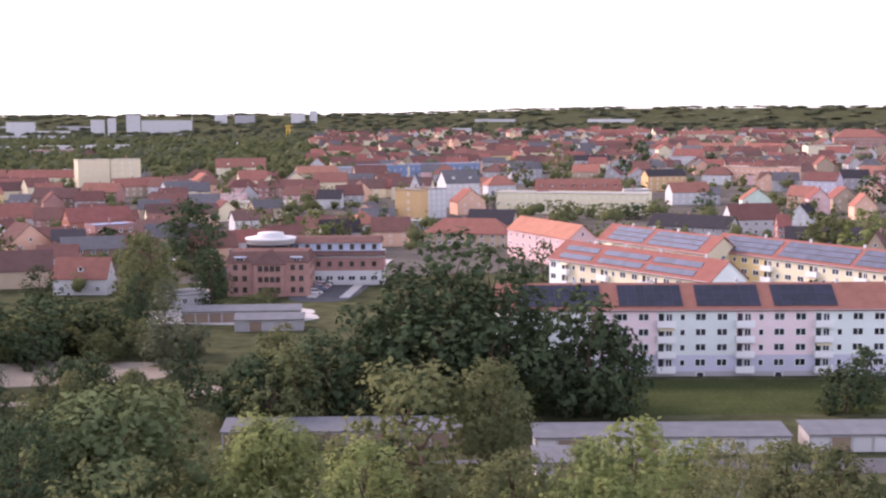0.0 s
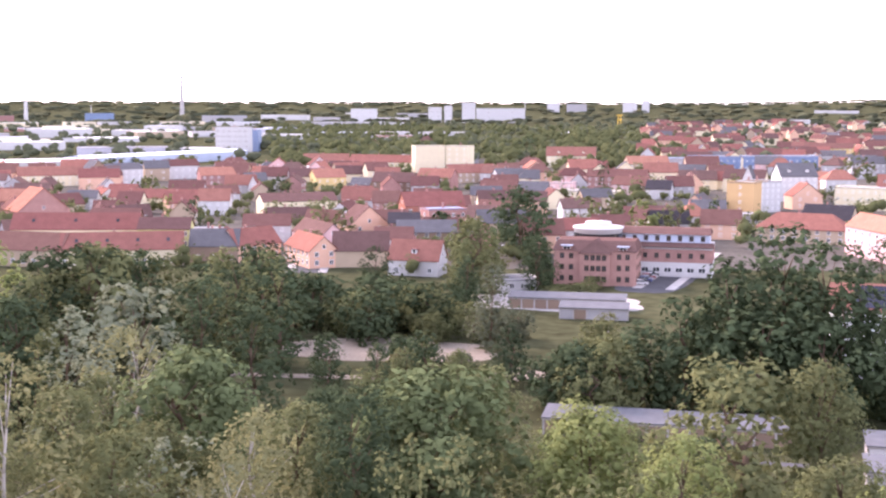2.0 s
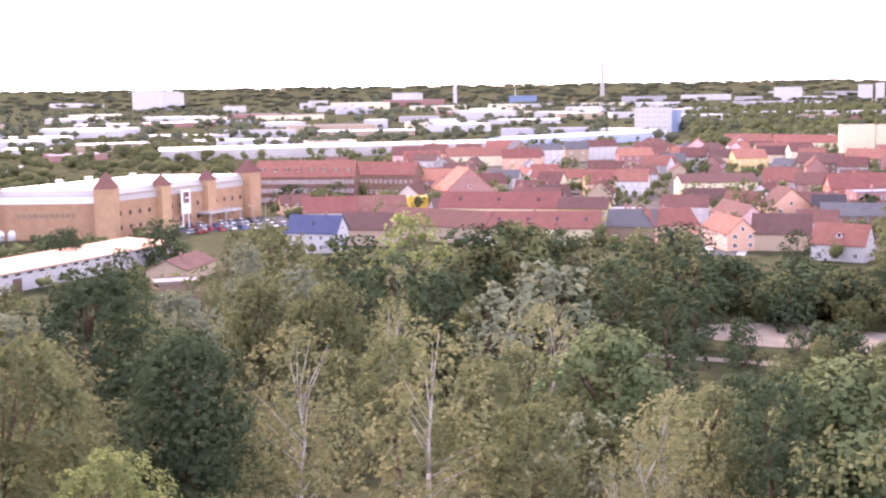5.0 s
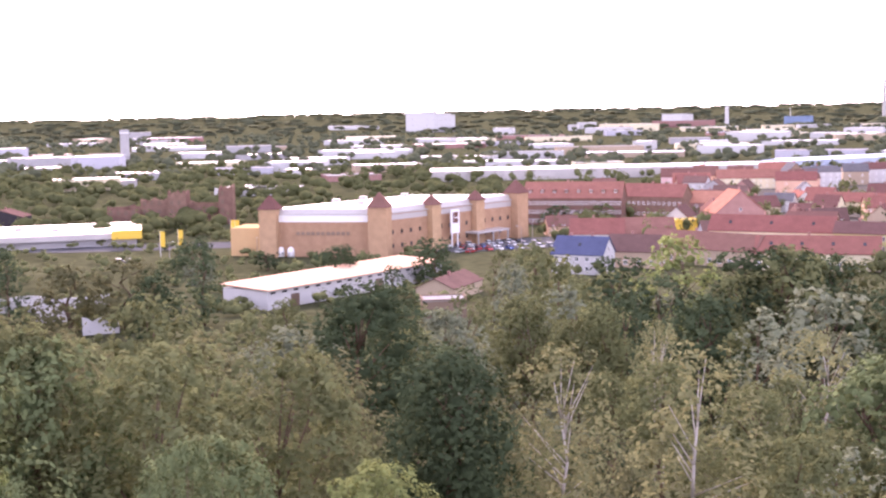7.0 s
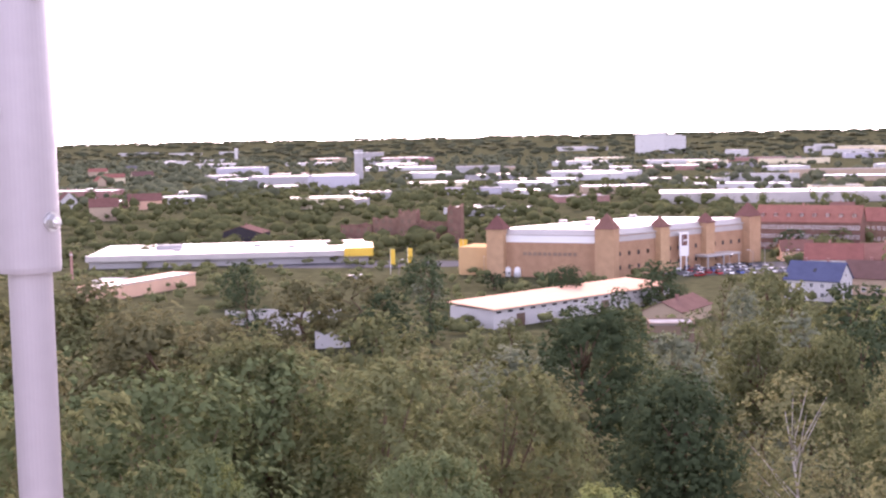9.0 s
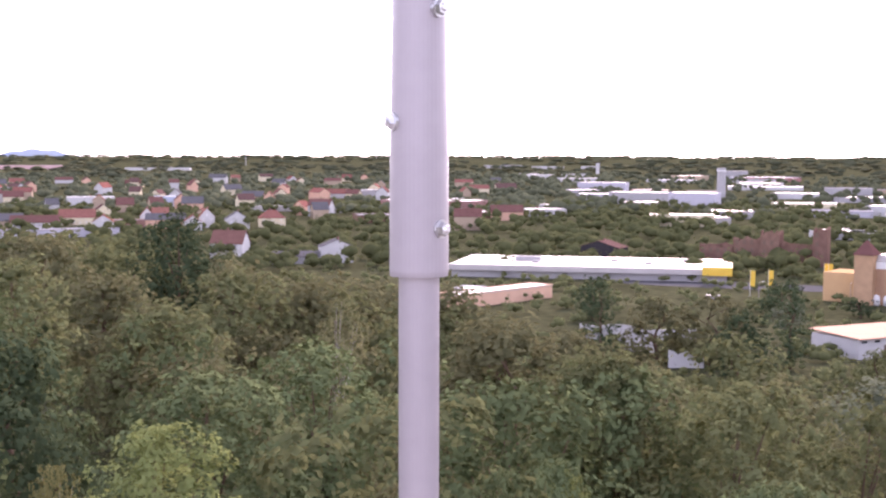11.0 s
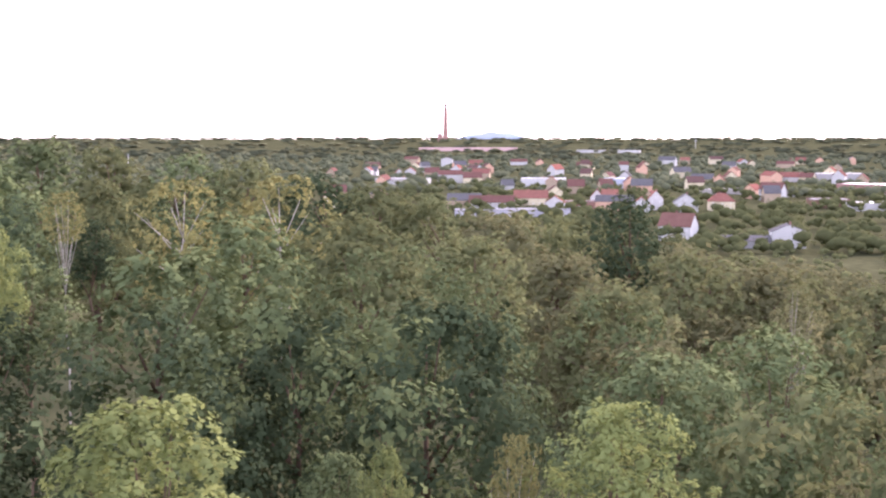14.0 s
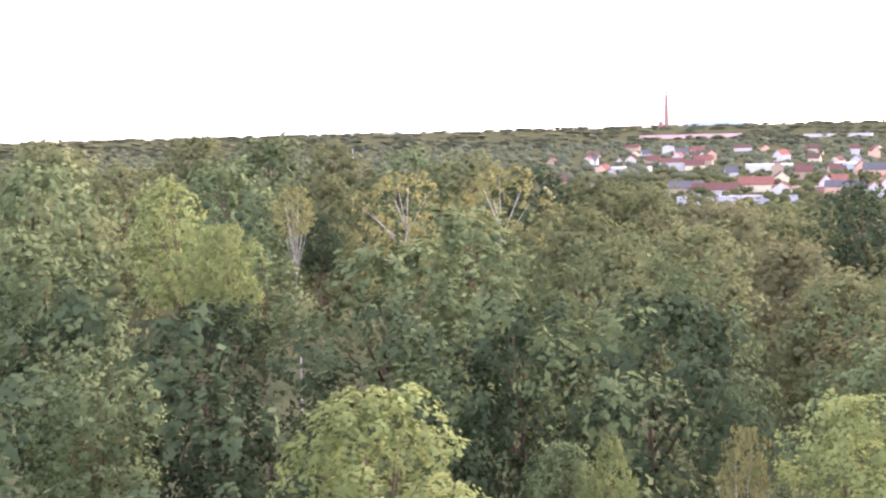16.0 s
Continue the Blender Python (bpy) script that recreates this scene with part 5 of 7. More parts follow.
house(-470.1, 1041.9, 10.4, 28.8, 16, 22, 0.5, "white", "flat_roof", 5, 6, "flat", label="white office slab with blue glazed end", key='strip', panes=False, side=0)
house(-457.3, 1085.0, 11.2, 8.3, 16, 19, 0.5, "blue_metal", "flat_roof", 5, 0, "flat", label="dark blue office wing with flat roof", panes=False, side=0)
house(-601.1, 603.4, 45.3, 230.8, 24, 6.5, 1.5, "light_metal", "light_metal", 1, 0, "gable", label="very long railway hall with a pale metal roof", side=0, chimneys=0, panes=False)
house(-454.6, 799.0, 70.4, 159.5, 24, 6.5, 1.5, "sky_metal", "sky_metal", 1, 0, "gable", label="long hall with pale blue metal roof", side=0, chimneys=0, panes=False)
house(-587.4, 101.3, 57.5, 15.3, 10, 7, 5.5, "white", "dark_red", 2, 4, "gable", label="white two-storey house with dark red tiled gable roof", panes=False, side=0)
house(-549.1, 142.9, 82.7, 14.2, 9, 7, 3, "white", "slate", 2, 0, "front", label="white rendered gable end of a storage hall", panes=False, side=0)
house(-864.1, 103.7, 83.2, 8.7, 10, 6, 5, "white", "red", 2, 2, "front", label="white two-storey house with red tiled roof and front gable", panes=False, side=0)
house(-863.2, 111.2, 83.2, 10.6, 10, 6, 5, "white", "red", 2, 2, "gable", label="white two-storey house with red tiled gable roof", panes=False, side=0)
house(-796.8, 121.3, 83.0, 11.2, 10, 5, 4, "white", "red", 2, 2, "front", label="white two-storey house with red tiled roof and front gable", panes=False, side=0)
house(-825.1, 135.9, 83.1, 9.4, 10, 7, 5, "white", "red", 2, 2, "front", label="white two-storey house with red tiled roof and front gable", panes=False, side=0)
house(-801.2, 147.7, 83.1, 14.9, 10, 6, 5, "white", "slate", 2, 2, "front", label="white two-storey house with grey slate roof and front gable", panes=False, side=0)
house(-812.0, 171.6, 83.1, 16.2, 11, 6, 5, "cream", "red", 2, 3, "hip", label="cream two-storey house with red tiled hipped roof", panes=False, side=0)
house(-875.1, 53.5, 83.1, 22.7, 11, 5, 5, "cream", "red", 1, 6, "gable", label="cream one-storey house with red tiled gable roof", panes=False, side=0)
house(-816.2, 69.4, 83.1, 12.4, 10, 5, 4, "white", "red", 1, 1, "front", label="white one-storey house with red tiled roof and front gable", panes=False, side=0)
house(-828.1, 83.0, 83.1, 21.7, 11, 5, 0.5, "brick", "flat_roof", 1, 6, "flat", label="red brick one-storey house with flat grey roof", panes=False, side=0)
house(-822.0, 21.9, 83.1, 28.3, 11, 5, 4, "white", "dark_red", 1, 7, "gable", label="white one-storey building with dark red tiled gable roof", panes=False, side=0)
house(-1180.5, 78.9, 83.6, 40.4, 20, 7, 1, "white", "light_metal", 1, 0, "flat", label="white industrial hall with pale roof", panes=False, side=0)
house(-1116.3, 146.3, 83.6, 18.1, 20, 9, 1, "sky_metal", "light_metal", 1, 0, "flat", label="pale blue industrial hall", panes=False, side=0)
house(-1282.4, 361.3, 83.9, 60.5, 20, 8, 1, "grey", "light_metal", 1, 0, "flat", label="long hall with white flat roof", panes=False, side=0)
house(-1054.0, 326.2, 48.8, 85.6, 30, 7, 1, "brick", "light_metal", 1, 10, "flat", label="brick works hall with white roof", panes=False, side=0)
house(-892.4, 383.5, 83.2, 36.9, 20, 5, 1, "white", "light_metal", 1, 0, "flat", label="low hall with white roof", panes=False, side=0)
house(-549.6, 121.3, 82.7, 20.8, 12, 3, 2, "grey", "slate", 1, 0, "gable", label="old dark barn with a low roof", panes=False, side=0)
house(-750.7, 13.5, 97.3, 66.5, 12, 4, 0.4, "lilac", "flat_roof", 1, 0, "flat", label="long low row of pale garages", chimneys=0, panes=False, side=0)
house(-3396.5, -38.2, 87.0, 256.3, 25, 9, 1, "pink", "light_metal", 1, 0, "flat", label="long factory hall below the tall stack", chimneys=0, panes=False, side=0)
house(-1720.8, 9.6, 84.9, 14.7, 10, 14, 2, "white", "slate", 2, 1, "front", label="white two-storey house with grey slate roof and front gable", panes=False, side=0)
house(-1216.4, -55.0, 69.6, 48.3, 20, 6, 1, "white", "light_metal", 1, 0, "flat", label="white hall with bright flat roof", panes=False, side=0)
# closed dark walls paint the shaded inside of an open-fronted barn
house(-539.3, 261.5, 42.6, 19.9, 12, 5, 3, "dark", "brown_tile", 1, 0, "front", label="barn with brown roof, walls darkened for the shade of its open front", panes=False, side=0)
house(-403.4, 149.9, 47.1, 8.0, 10, 3, 0.4, "white", "light_metal", 1, 4, "flat", label="low white annex with flat roof", chimneys=0, side=1)
house(-375.0, 141.7, 116.0, 45.0, 9, 4, 0.4, "peach", "light_metal", 1, 0, "flat", label="peach rendered storage shed with flat roof", chimneys=0)
house(-1447.4, 700.5, 51.2, 59.1, 25, 10.1, 0.5, "lilac", "light_metal", 1, 0, "flat", label="distant lilac industrial hall with bright roof", side=0, chimneys=0, panes=False)
house(-1097.0, 563.3, 49.6, 56.2, 25, 10.1, 0.5, "grey", "light_metal", 1, 0, "flat", label="distant grey industrial hall with bright roof", side=0, chimneys=0, panes=False)
house(-1026.7, 586.8, 47.3, 42.4, 25, 11.5, 0.5, "lilac", "light_metal", 1, 0, "flat", label="distant lilac industrial hall with bright roof", side=0, chimneys=0, panes=False)
house(-2122.4, 1321.1, 57.5, 52.4, 25, 12, 0.5, "grey", "light_metal", 3, 2, "flat", key="strip", label="distant grey tower block with flat roof", side=0, chimneys=0, panes=False, name="tower_block", category="tower block")
house(-1537.8, 984.4, 44.5, 58.8, 25, 5.8, 0.5, "white", "light_metal", 1, 0, "flat", label="distant white industrial hall with bright roof", side=0, chimneys=0, panes=False)
house(-1149.2, 776.9, 42.9, 54.1, 25, 5.8, 0.5, "white", "light_metal", 1, 0, "flat", label="distant white industrial hall with bright roof", side=0, chimneys=0, panes=False)
house(-824.0, 642.9, 38.8, 45.9, 25, 7.2, 0.5, "white", "light_metal", 1, 0, "flat", label="distant white industrial hall with bright roof", side=0, chimneys=0, panes=False)
house(-1010.1, 853.6, 35.9, 92.8, 25, 6.5, 0.5, "white", "light_metal", 1, 0, "flat", label="distant white industrial hall with bright roof", side=0, chimneys=0, panes=False)
house(-1339.6, 1142.5, 36.3, 77.4, 25, 5.8, 0.5, "white", "light_metal", 1, 0, "flat", label="distant white industrial hall with bright roof", side=0, chimneys=0, panes=False)
house(-1796.2, 1738.8, 45.3, 53.9, 25, 35.0, 0.5, "white", "light_metal", 3, 2, "flat", key="strip", label="distant white tower block with flat roof", side=0, chimneys=0, panes=False, name="tower_block", category="tower block")
house(-1762.2, 1773.3, 44.4, 37.6, 25, 34.1, 0.5, "white", "light_metal", 3, 2, "flat", key="strip", label="distant white tower block with flat roof", side=0, chimneys=0, panes=False, name="tower_block", category="tower block")
house(-2340.1, 2014.2, 36.5, 88.3, 25, 6.5, 0.5, "white", "light_metal", 1, 0, "flat", label="distant white industrial hall with bright roof", side=0, chimneys=0, panes=False)
house(-707.4, 742.4, 29.9, 62.5, 25, 5.0, 0.5, "white", "light_metal", 1, 0, "flat", label="distant white industrial hall with bright roof", side=0, chimneys=0, panes=False)
house(-818.4, 794.7, 32.0, 74.9, 25, 5.0, 0.5, "white", "light_metal", 1, 0, "flat", label="distant white industrial hall with bright roof", side=0, chimneys=0, panes=False)
house(-1555.1, 1957.4, 38.0, 36.8, 25, 12, 0.5, "white", "light_metal", 3, 2, "flat", key="strip", label="distant white tower block with flat roof", side=0, chimneys=0, panes=False, name="tower_block", category="tower block")
house(-1442.5, 1879.7, 24.5, 90.3, 25, 10.1, 0.5, "cream", "light_metal", 1, 0, "flat", label="distant cream industrial hall with bright roof", side=0, chimneys=0, panes=False)
house(-1427.3, 2052.5, 34.2, 50.1, 25, 24.7, 0.5, "white", "light_metal", 3, 2, "flat", key="strip", label="distant white tower block with flat roof", side=0, chimneys=0, panes=False, name="tower_block", category="tower block")
house(-1442.5, 2041.9, 33.9, 117.4, 25, 12, 0.5, "brick", "flat_roof", 3, 2, "flat", key="strip", label="distant red brick tower block with flat roof", side=0, chimneys=0, panes=False, name="tower_block", category="tower block")
house(-798.3, 1096.0, 23.7, 20.1, 25, 8.6, 0.5, "white", "light_metal", 1, 0, "flat", label="distant white industrial hall with bright roof", side=0, chimneys=0, panes=False)
house(-863.9, 1377.9, 18.9, 72.2, 25, 10.1, 0.5, "white", "light_metal", 1, 0, "flat", label="distant white industrial hall with bright roof", side=0, chimneys=0, panes=False)
house(-1238.9, 2171.5, 29.2, 41.9, 25, 16.3, 0.5, "blue_metal", "blue_metal", 3, 2, "flat", key="strip", label="distant pale tower block with flat roof", side=0, chimneys=0, panes=False, name="tower_block", category="tower block")
house(-985.9, 433.6, 53.4, 34.4, 25, 4.3, 0.5, "white", "light_metal", 1, 0, "flat", label="distant white industrial hall with bright roof", side=0, chimneys=0, panes=False)
house(-3236.0, 1429.2, 53.5, 84.5, 25, 5.8, 0.5, "white", "light_metal", 1, 0, "flat", label="distant white industrial hall with bright roof", side=0, chimneys=0, panes=False)
house(-3199.2, 1558.1, 51.6, 50.7, 25, 6.5, 0.5, "white", "light_metal", 1, 0, "flat", label="distant white industrial hall with bright roof", side=0, chimneys=0, panes=False)
house(-632.4, 456.7, 41.6, 15.4, 25, 3.6, 0.5, "white", "light_metal", 1, 0, "flat", label="distant white industrial hall with bright roof", side=0, chimneys=0, panes=False)
house(-605.6, 457.4, 39.9, 28.3, 25, 3.6, 0.5, "white", "light_metal", 1, 0, "flat", label="distant white industrial hall with bright roof", side=0, chimneys=0, panes=False)
house(-898.0, 718.2, 38.0, 55.2, 25, 5.8, 0.5, "white", "light_metal", 1, 0, "flat", label="distant white industrial hall with bright roof", side=0, chimneys=0, panes=False)
house(-2271.7, 1956.9, 36.3, 109.8, 25, 7.2, 0.5, "white", "light_metal", 1, 0, "flat", label="distant white industrial hall with bright roof", side=0, chimneys=0, panes=False)
house(-1791.6, 1743.7, 45.2, 51.2, 25, 37.9, 0.5, "white", "light_metal", 3, 2, "flat", key="strip", label="distant white tower block with flat roof", side=0, chimneys=0, panes=False, name="tower_block", category="tower block")
house(-1755.6, 1779.9, 44.2, 36.2, 25, 31.9, 0.5, "white", "light_metal", 3, 2, "flat", key="strip", label="distant white tower block with flat roof", side=0, chimneys=0, panes=False, name="tower_block", category="tower block")
house(-1469.6, 1625.0, 29.7, 32.9, 25, 10.1, 0.5, "white", "light_metal", 1, 0, "flat", label="distant white industrial hall with bright roof", side=0, chimneys=0, panes=False)
house(-1486.3, 1845.2, 26.7, 15.5, 25, 10.1, 0.5, "white", "light_metal", 1, 0, "flat", label="distant white industrial hall with bright roof", side=0, chimneys=0, panes=False)
house(-1321.4, 1684.0, 25.2, 74.7, 25, 8.6, 0.5, "white", "light_metal", 1, 0, "flat", label="distant white industrial hall with bright roof", side=0, chimneys=0, panes=False)
house(-1319.1, 1805.4, 23.6, 44.1, 25, 11.5, 0.5, "cream", "light_metal", 1, 0, "flat", label="distant cream industrial hall with bright roof", side=0, chimneys=0, panes=False)
house(-1422.1, 2056.1, 34.1, 51.6, 25, 23.8, 0.5, "white", "light_metal", 3, 2, "flat", key="strip", label="distant white tower block with flat roof", side=0, chimneys=0, panes=False, name="tower_block", category="tower block")
house(-844.8, 1166.0, 23.6, 19.0, 25, 5.8, 0.5, "white", "light_metal", 1, 0, "flat", label="distant white industrial hall with bright roof", side=0, chimneys=0, panes=False)
house(-681.3, 1035.9, 20.0, 57.2, 25, 7.2, 0.5, "white", "light_metal", 1, 0, "flat", label="distant white industrial hall with bright roof", side=0, chimneys=0, panes=False)
house(-833.1, 1354.4, 18.6, 55.8, 25, 10.1, 0.5, "white", "light_metal", 1, 0, "flat", label="distant white industrial hall with bright roof", side=0, chimneys=0, panes=False)
house(-1235.5, 2173.4, 29.1, 48.3, 25, 16.3, 0.5, "blue_metal", "blue_metal", 3, 2, "flat", key="strip", label="distant pale tower block with flat roof", side=0, chimneys=0, panes=False, name="tower_block", category="tower block")
house(-797.5, 1460.5, 15.2, 83.2, 25, 6.5, 0.5, "white", "light_metal", 1, 0, "flat", label="distant white industrial hall with bright roof", side=0, chimneys=0, panes=False)
house(-802.3, 1555.4, 14.6, 45.6, 25, 10.1, 0.5, "white", "light_metal", 1, 0, "flat", label="distant white industrial hall with bright roof", side=0, chimneys=0, panes=False)
house(-1047.2, 2550.5, 9.3, 98.8, 25, 10.1, 0.5, "white", "light_metal", 1, 0, "flat", label="distant white industrial hall with bright roof", side=0, chimneys=0, panes=False)
house(-582.1, 1385.1, 9.4, 73.0, 25, 5.8, 0.5, "white", "light_metal", 1, 0, "flat", label="distant white industrial hall with bright roof", side=0, chimneys=0, panes=False)
house(-836.8, 2290.5, 7.5, 45.8, 25, 10.1, 0.5, "grey", "light_metal", 1, 0, "flat", label="distant grey industrial hall with bright roof", side=0, chimneys=0, panes=False)
house(-790.7, 2371.7, 17.9, 50.3, 25, 25.6, 0.5, "white", "light_metal", 3, 2, "flat", key="strip", label="distant white tower block with flat roof", side=0, chimneys=0, panes=False, name="tower_block", category="tower block")
house(-1050.5, 2268.6, 23.9, 84.2, 25, 12, 0.5, "grey", "blue_metal", 3, 2, "flat", key="strip", label="distant grey tower block with flat roof", side=0, chimneys=0, panes=False, name="tower_block", category="tower block")
house(-788.7, 797.5, 32.1, 23.8, 25, 4.3, 0.5, "white", "light_metal", 1, 0, "flat", label="distant white industrial hall with bright roof", side=0, chimneys=0, panes=False)
house(-700.3, 763.2, 28.9, 62.4, 25, 4.3, 0.5, "white", "light_metal", 1, 0, "flat", label="distant white industrial hall with bright roof", side=0, chimneys=0, panes=False)
house(-771.0, 616.0, 38.3, 39.5, 25, 3.6, 0.5, "white", "light_metal", 1, 0, "flat", label="distant white industrial hall with bright roof", side=0, chimneys=0, panes=False)
house(-1129.3, 1003.0, 35.2, 62.1, 25, 5.0, 0.5, "white", "light_metal", 1, 0, "flat", label="distant white industrial hall with bright roof", side=0, chimneys=0, panes=False)
house(-1275.4, 1249.4, 32.1, 97.8, 25, 5.0, 0.5, "white", "light_metal", 1, 0, "flat", label="distant white industrial hall with bright roof", side=0, chimneys=0, panes=False)
house(-1244.8, 1381.6, 28.6, 96.0, 25, 5.0, 0.5, "brick", "flat_roof", 1, 0, "flat", label="distant red brick industrial hall with flat roof", side=0, chimneys=0, panes=False)
house(-478.6, 989.1, 13.0, 33.3, 25, 5.8, 0.5, "white", "light_metal", 1, 0, "flat", label="distant white industrial hall with bright roof", side=0, chimneys=0, panes=False)
house(-619.6, 2422.0, 14.2, 15.2, 25, 31.7, 0.5, "white", "flat_roof", 3, 2, "flat", key="strip", label="distant white tower block with flat roof", side=0, chimneys=0, panes=False, name="tower_block", category="tower block")
house(-586.9, 2430.1, 13.3, 25.5, 25, 37.7, 0.5, "white", "flat_roof", 3, 2, "flat", key="strip", label="distant white tower block with flat roof", side=0, chimneys=0, panes=False, name="tower_block", category="tower block")
house(-560.4, 2436.4, 11.9, 93.0, 25, 26.9, 0.5, "white", "flat_roof", 3, 2, "flat", key="strip", label="distant white tower block with flat roof", side=0, chimneys=0, panes=False, name="tower_block", category="tower block")
house(-1047.2, 3098.0, 6.0, 78.1, 25, 8.6, 0.5, "white", "light_metal", 1, 0, "flat", label="distant white industrial hall with bright roof", side=0, chimneys=0, panes=False)
house(-766.3, 2388.0, 4.9, 80.8, 25, 8.6, 0.5, "white", "light_metal", 1, 0, "flat", label="distant white industrial hall with bright roof", side=0, chimneys=0, panes=False)
house(-897.2, 3043.0, 3.6, 90.6, 25, 8.6, 0.5, "grey", "light_metal", 1, 0, "flat", label="distant grey industrial hall with bright roof", side=0, chimneys=0, panes=False)
house(-649.0, 2414.3, 14.8, 25.2, 25, 28.8, 0.5, "white", "light_metal", 3, 2, "flat", key="strip", label="distant white tower block with flat roof", side=0, chimneys=0, panes=False, name="tower_block", category="tower block")
house(-663.6, 3817.8, 9.4, 35.8, 25, 26.7, 0.5, "white", "flat_roof", 3, 2, "flat", key="strip", label="distant white tower block with flat roof", side=0, chimneys=0, panes=False, name="tower_block", category="tower block")
house(-607.4, 3827.1, 8.2, 58.6, 25, 23.0, 0.5, "grey", "flat_roof", 3, 2, "flat", key="strip", label="distant grey tower block with flat roof", side=0, chimneys=0, panes=False, name="tower_block", category="tower block")
house(-444.9, 3849.4, 6.0, 40.9, 25, 27.1, 0.5, "white", "flat_roof", 3, 2, "flat", key="strip", label="distant white tower block with flat roof", side=0, chimneys=0, panes=False, name="tower_block", category="tower block")
house(-390.4, 3855.3, 5.5, 21.8, 25, 35.2, 0.5, "white", "flat_roof", 3, 2, "flat", key="strip", label="distant white tower block with flat roof", side=0, chimneys=0, panes=False, name="tower_block", category="tower block")
house(-736.1, 2175.5, 5.5, 101.0, 25, 4.3, 0.5, "white", "light_metal", 1, 0, "flat", label="distant white industrial hall with bright roof", side=0, chimneys=0, panes=False)
house(-415.9, 1347.8, 4.6, 28.6, 25, 4.3, 0.5, "white", "light_metal", 1, 0, "flat", label="distant white industrial hall with bright roof", side=0, chimneys=0, panes=False)
house(18.7, 2541.3, -12.8, 33.6, 25, 8, 0.5, "white", "light_metal", 1, 0, "flat", label="distant white industrial hall with bright roof", side=0, chimneys=0, panes=False)
house(94.9, 3848.5, -14.3, 118.3, 25, 8, 0.5, "white", "light_metal", 1, 0, "flat", label="distant white industrial hall with bright roof", side=0, chimneys=0, panes=False)
house(417.5, 3761.9, -19.3, 131.0, 25, 9, 0.5, "white", "light_metal", 1, 0, "flat", label="distant white industrial hall with bright roof", side=0, chimneys=0, panes=False)
house(-1029.6, 208.3, 83.4, 36.5, 25, 3.6, 0.5, "light_metal", "light_metal", 1, 0, "flat", label="distant pale industrial hall with bright roof", side=0, chimneys=0, panes=False)
house(-991.6, 238.7, 83.3, 37.6, 25, 4.3, 0.5, "light_metal", "light_metal", 1, 0, "flat", label="distant pale industrial hall with bright roof", side=0, chimneys=0, panes=False)
house(-3375.4, 1350.9, 79.4, 105.7, 25, 7.2, 0.5, "white", "light_metal", 1, 0, "flat", label="distant white industrial hall with bright roof", side=0, chimneys=0, panes=False)
house(-2072.2, 898.7, 77.9, 55.5, 25, 7.2, 0.5, "white", "light_metal", 1, 0, "flat", label="distant white industrial hall with bright roof", side=0, chimneys=0, panes=False)
house(-1860.4, 869.6, 76.1, 64.4, 25, 5.8, 0.5, "white", "light_metal", 1, 0, "flat", label="distant white industrial hall with bright roof", side=0, chimneys=0, panes=False)
house(-1295.2, 618.3, 75.8, 33.4, 25, 5.8, 0.5, "grey", "light_metal", 1, 0, "flat", label="distant grey industrial hall with bright roof", side=0, chimneys=0, panes=False)
house(-1116.7, 400.2, 81.3, 40.2, 25, 4.3, 0.5, "white", "light_metal", 1, 0, "flat", label="distant white industrial hall with bright roof", side=0, chimneys=0, panes=False)
house(-876.8, 339.2, 80.3, 17.8, 25, 4.3, 0.5, "old_brick", "light_metal", 1, 0, "flat", label="distant weathered brick industrial hall with bright roof", side=0, chimneys=0, panes=False)
house(-842.1, 245.2, 83.2, 24.6, 25, 5.0, 0.5, "old_brick", "flat_roof", 1, 0, "flat", label="distant weathered brick industrial hall with flat roof", side=0, chimneys=0, panes=False)
house(-808.4, 259.7, 83.1, 25.5, 25, 4.3, 0.5, "white", "light_metal", 1, 0, "flat", label="distant white industrial hall with bright roof", side=0, chimneys=0, panes=False)
house(-3146.6, 343.7, 70.4, 152.2, 25, 5.8, 0.5, "white", "light_metal", 1, 0, "flat", label="distant white industrial hall with bright roof", side=0, chimneys=0, panes=False)
house(-1138.4, 552.1, 60.8, 43.8, 25, 7.2, 0.5, "lilac", "light_metal", 1, 0, "flat", label="distant lilac industrial hall with bright roof", side=0, chimneys=0, panes=False)
house(-2286.8, 983.3, 57.4, 49.0, 25, 5.0, 0.5, "white", "light_metal", 1, 0, "flat", label="distant white industrial hall with bright roof", side=0, chimneys=0, panes=False)
house(-2242.9, 1051.9, 57.4, 43.2, 25, 5.0, 0.5, "white", "light_metal", 1, 0, "flat", label="distant white industrial hall with bright roof", side=0, chimneys=0, panes=False)
house(-2434.0, 2094.6, 54.9, 90.1, 25, 5.8, 0.5, "white", "light_metal", 1, 0, "flat", label="distant white industrial hall with bright roof", side=0, chimneys=0, panes=False)
house(-828.8, 649.0, 61.7, 43.9, 25, 5.8, 0.5, "white", "light_metal", 1, 0, "flat", label="distant white industrial hall with bright roof", side=0, chimneys=0, panes=False)
house(-610.4, 442.5, 62.8, 31.9, 25, 3.6, 0.5, "white", "light_metal", 1, 0, "flat", label="distant white industrial hall with bright roof", side=0, chimneys=0, panes=False)
house(-1492.7, 960.9, 59.4, 52.7, 25, 5.8, 0.5, "white", "light_metal", 1, 0, "flat", label="distant white industrial hall with bright roof", side=0, chimneys=0, panes=False)
house(-1155.5, 800.5, 60.7, 41.5, 25, 5.0, 0.5, "white", "light_metal", 1, 0, "flat", label="distant white industrial hall with bright roof", side=0, chimneys=0, panes=False)
house(-927.8, 391.7, 62.1, 43.7, 25, 3.6, 0.5, "white", "light_metal", 1, 0, "flat", label="distant white industrial hall with bright roof", side=0, chimneys=0, panes=False)
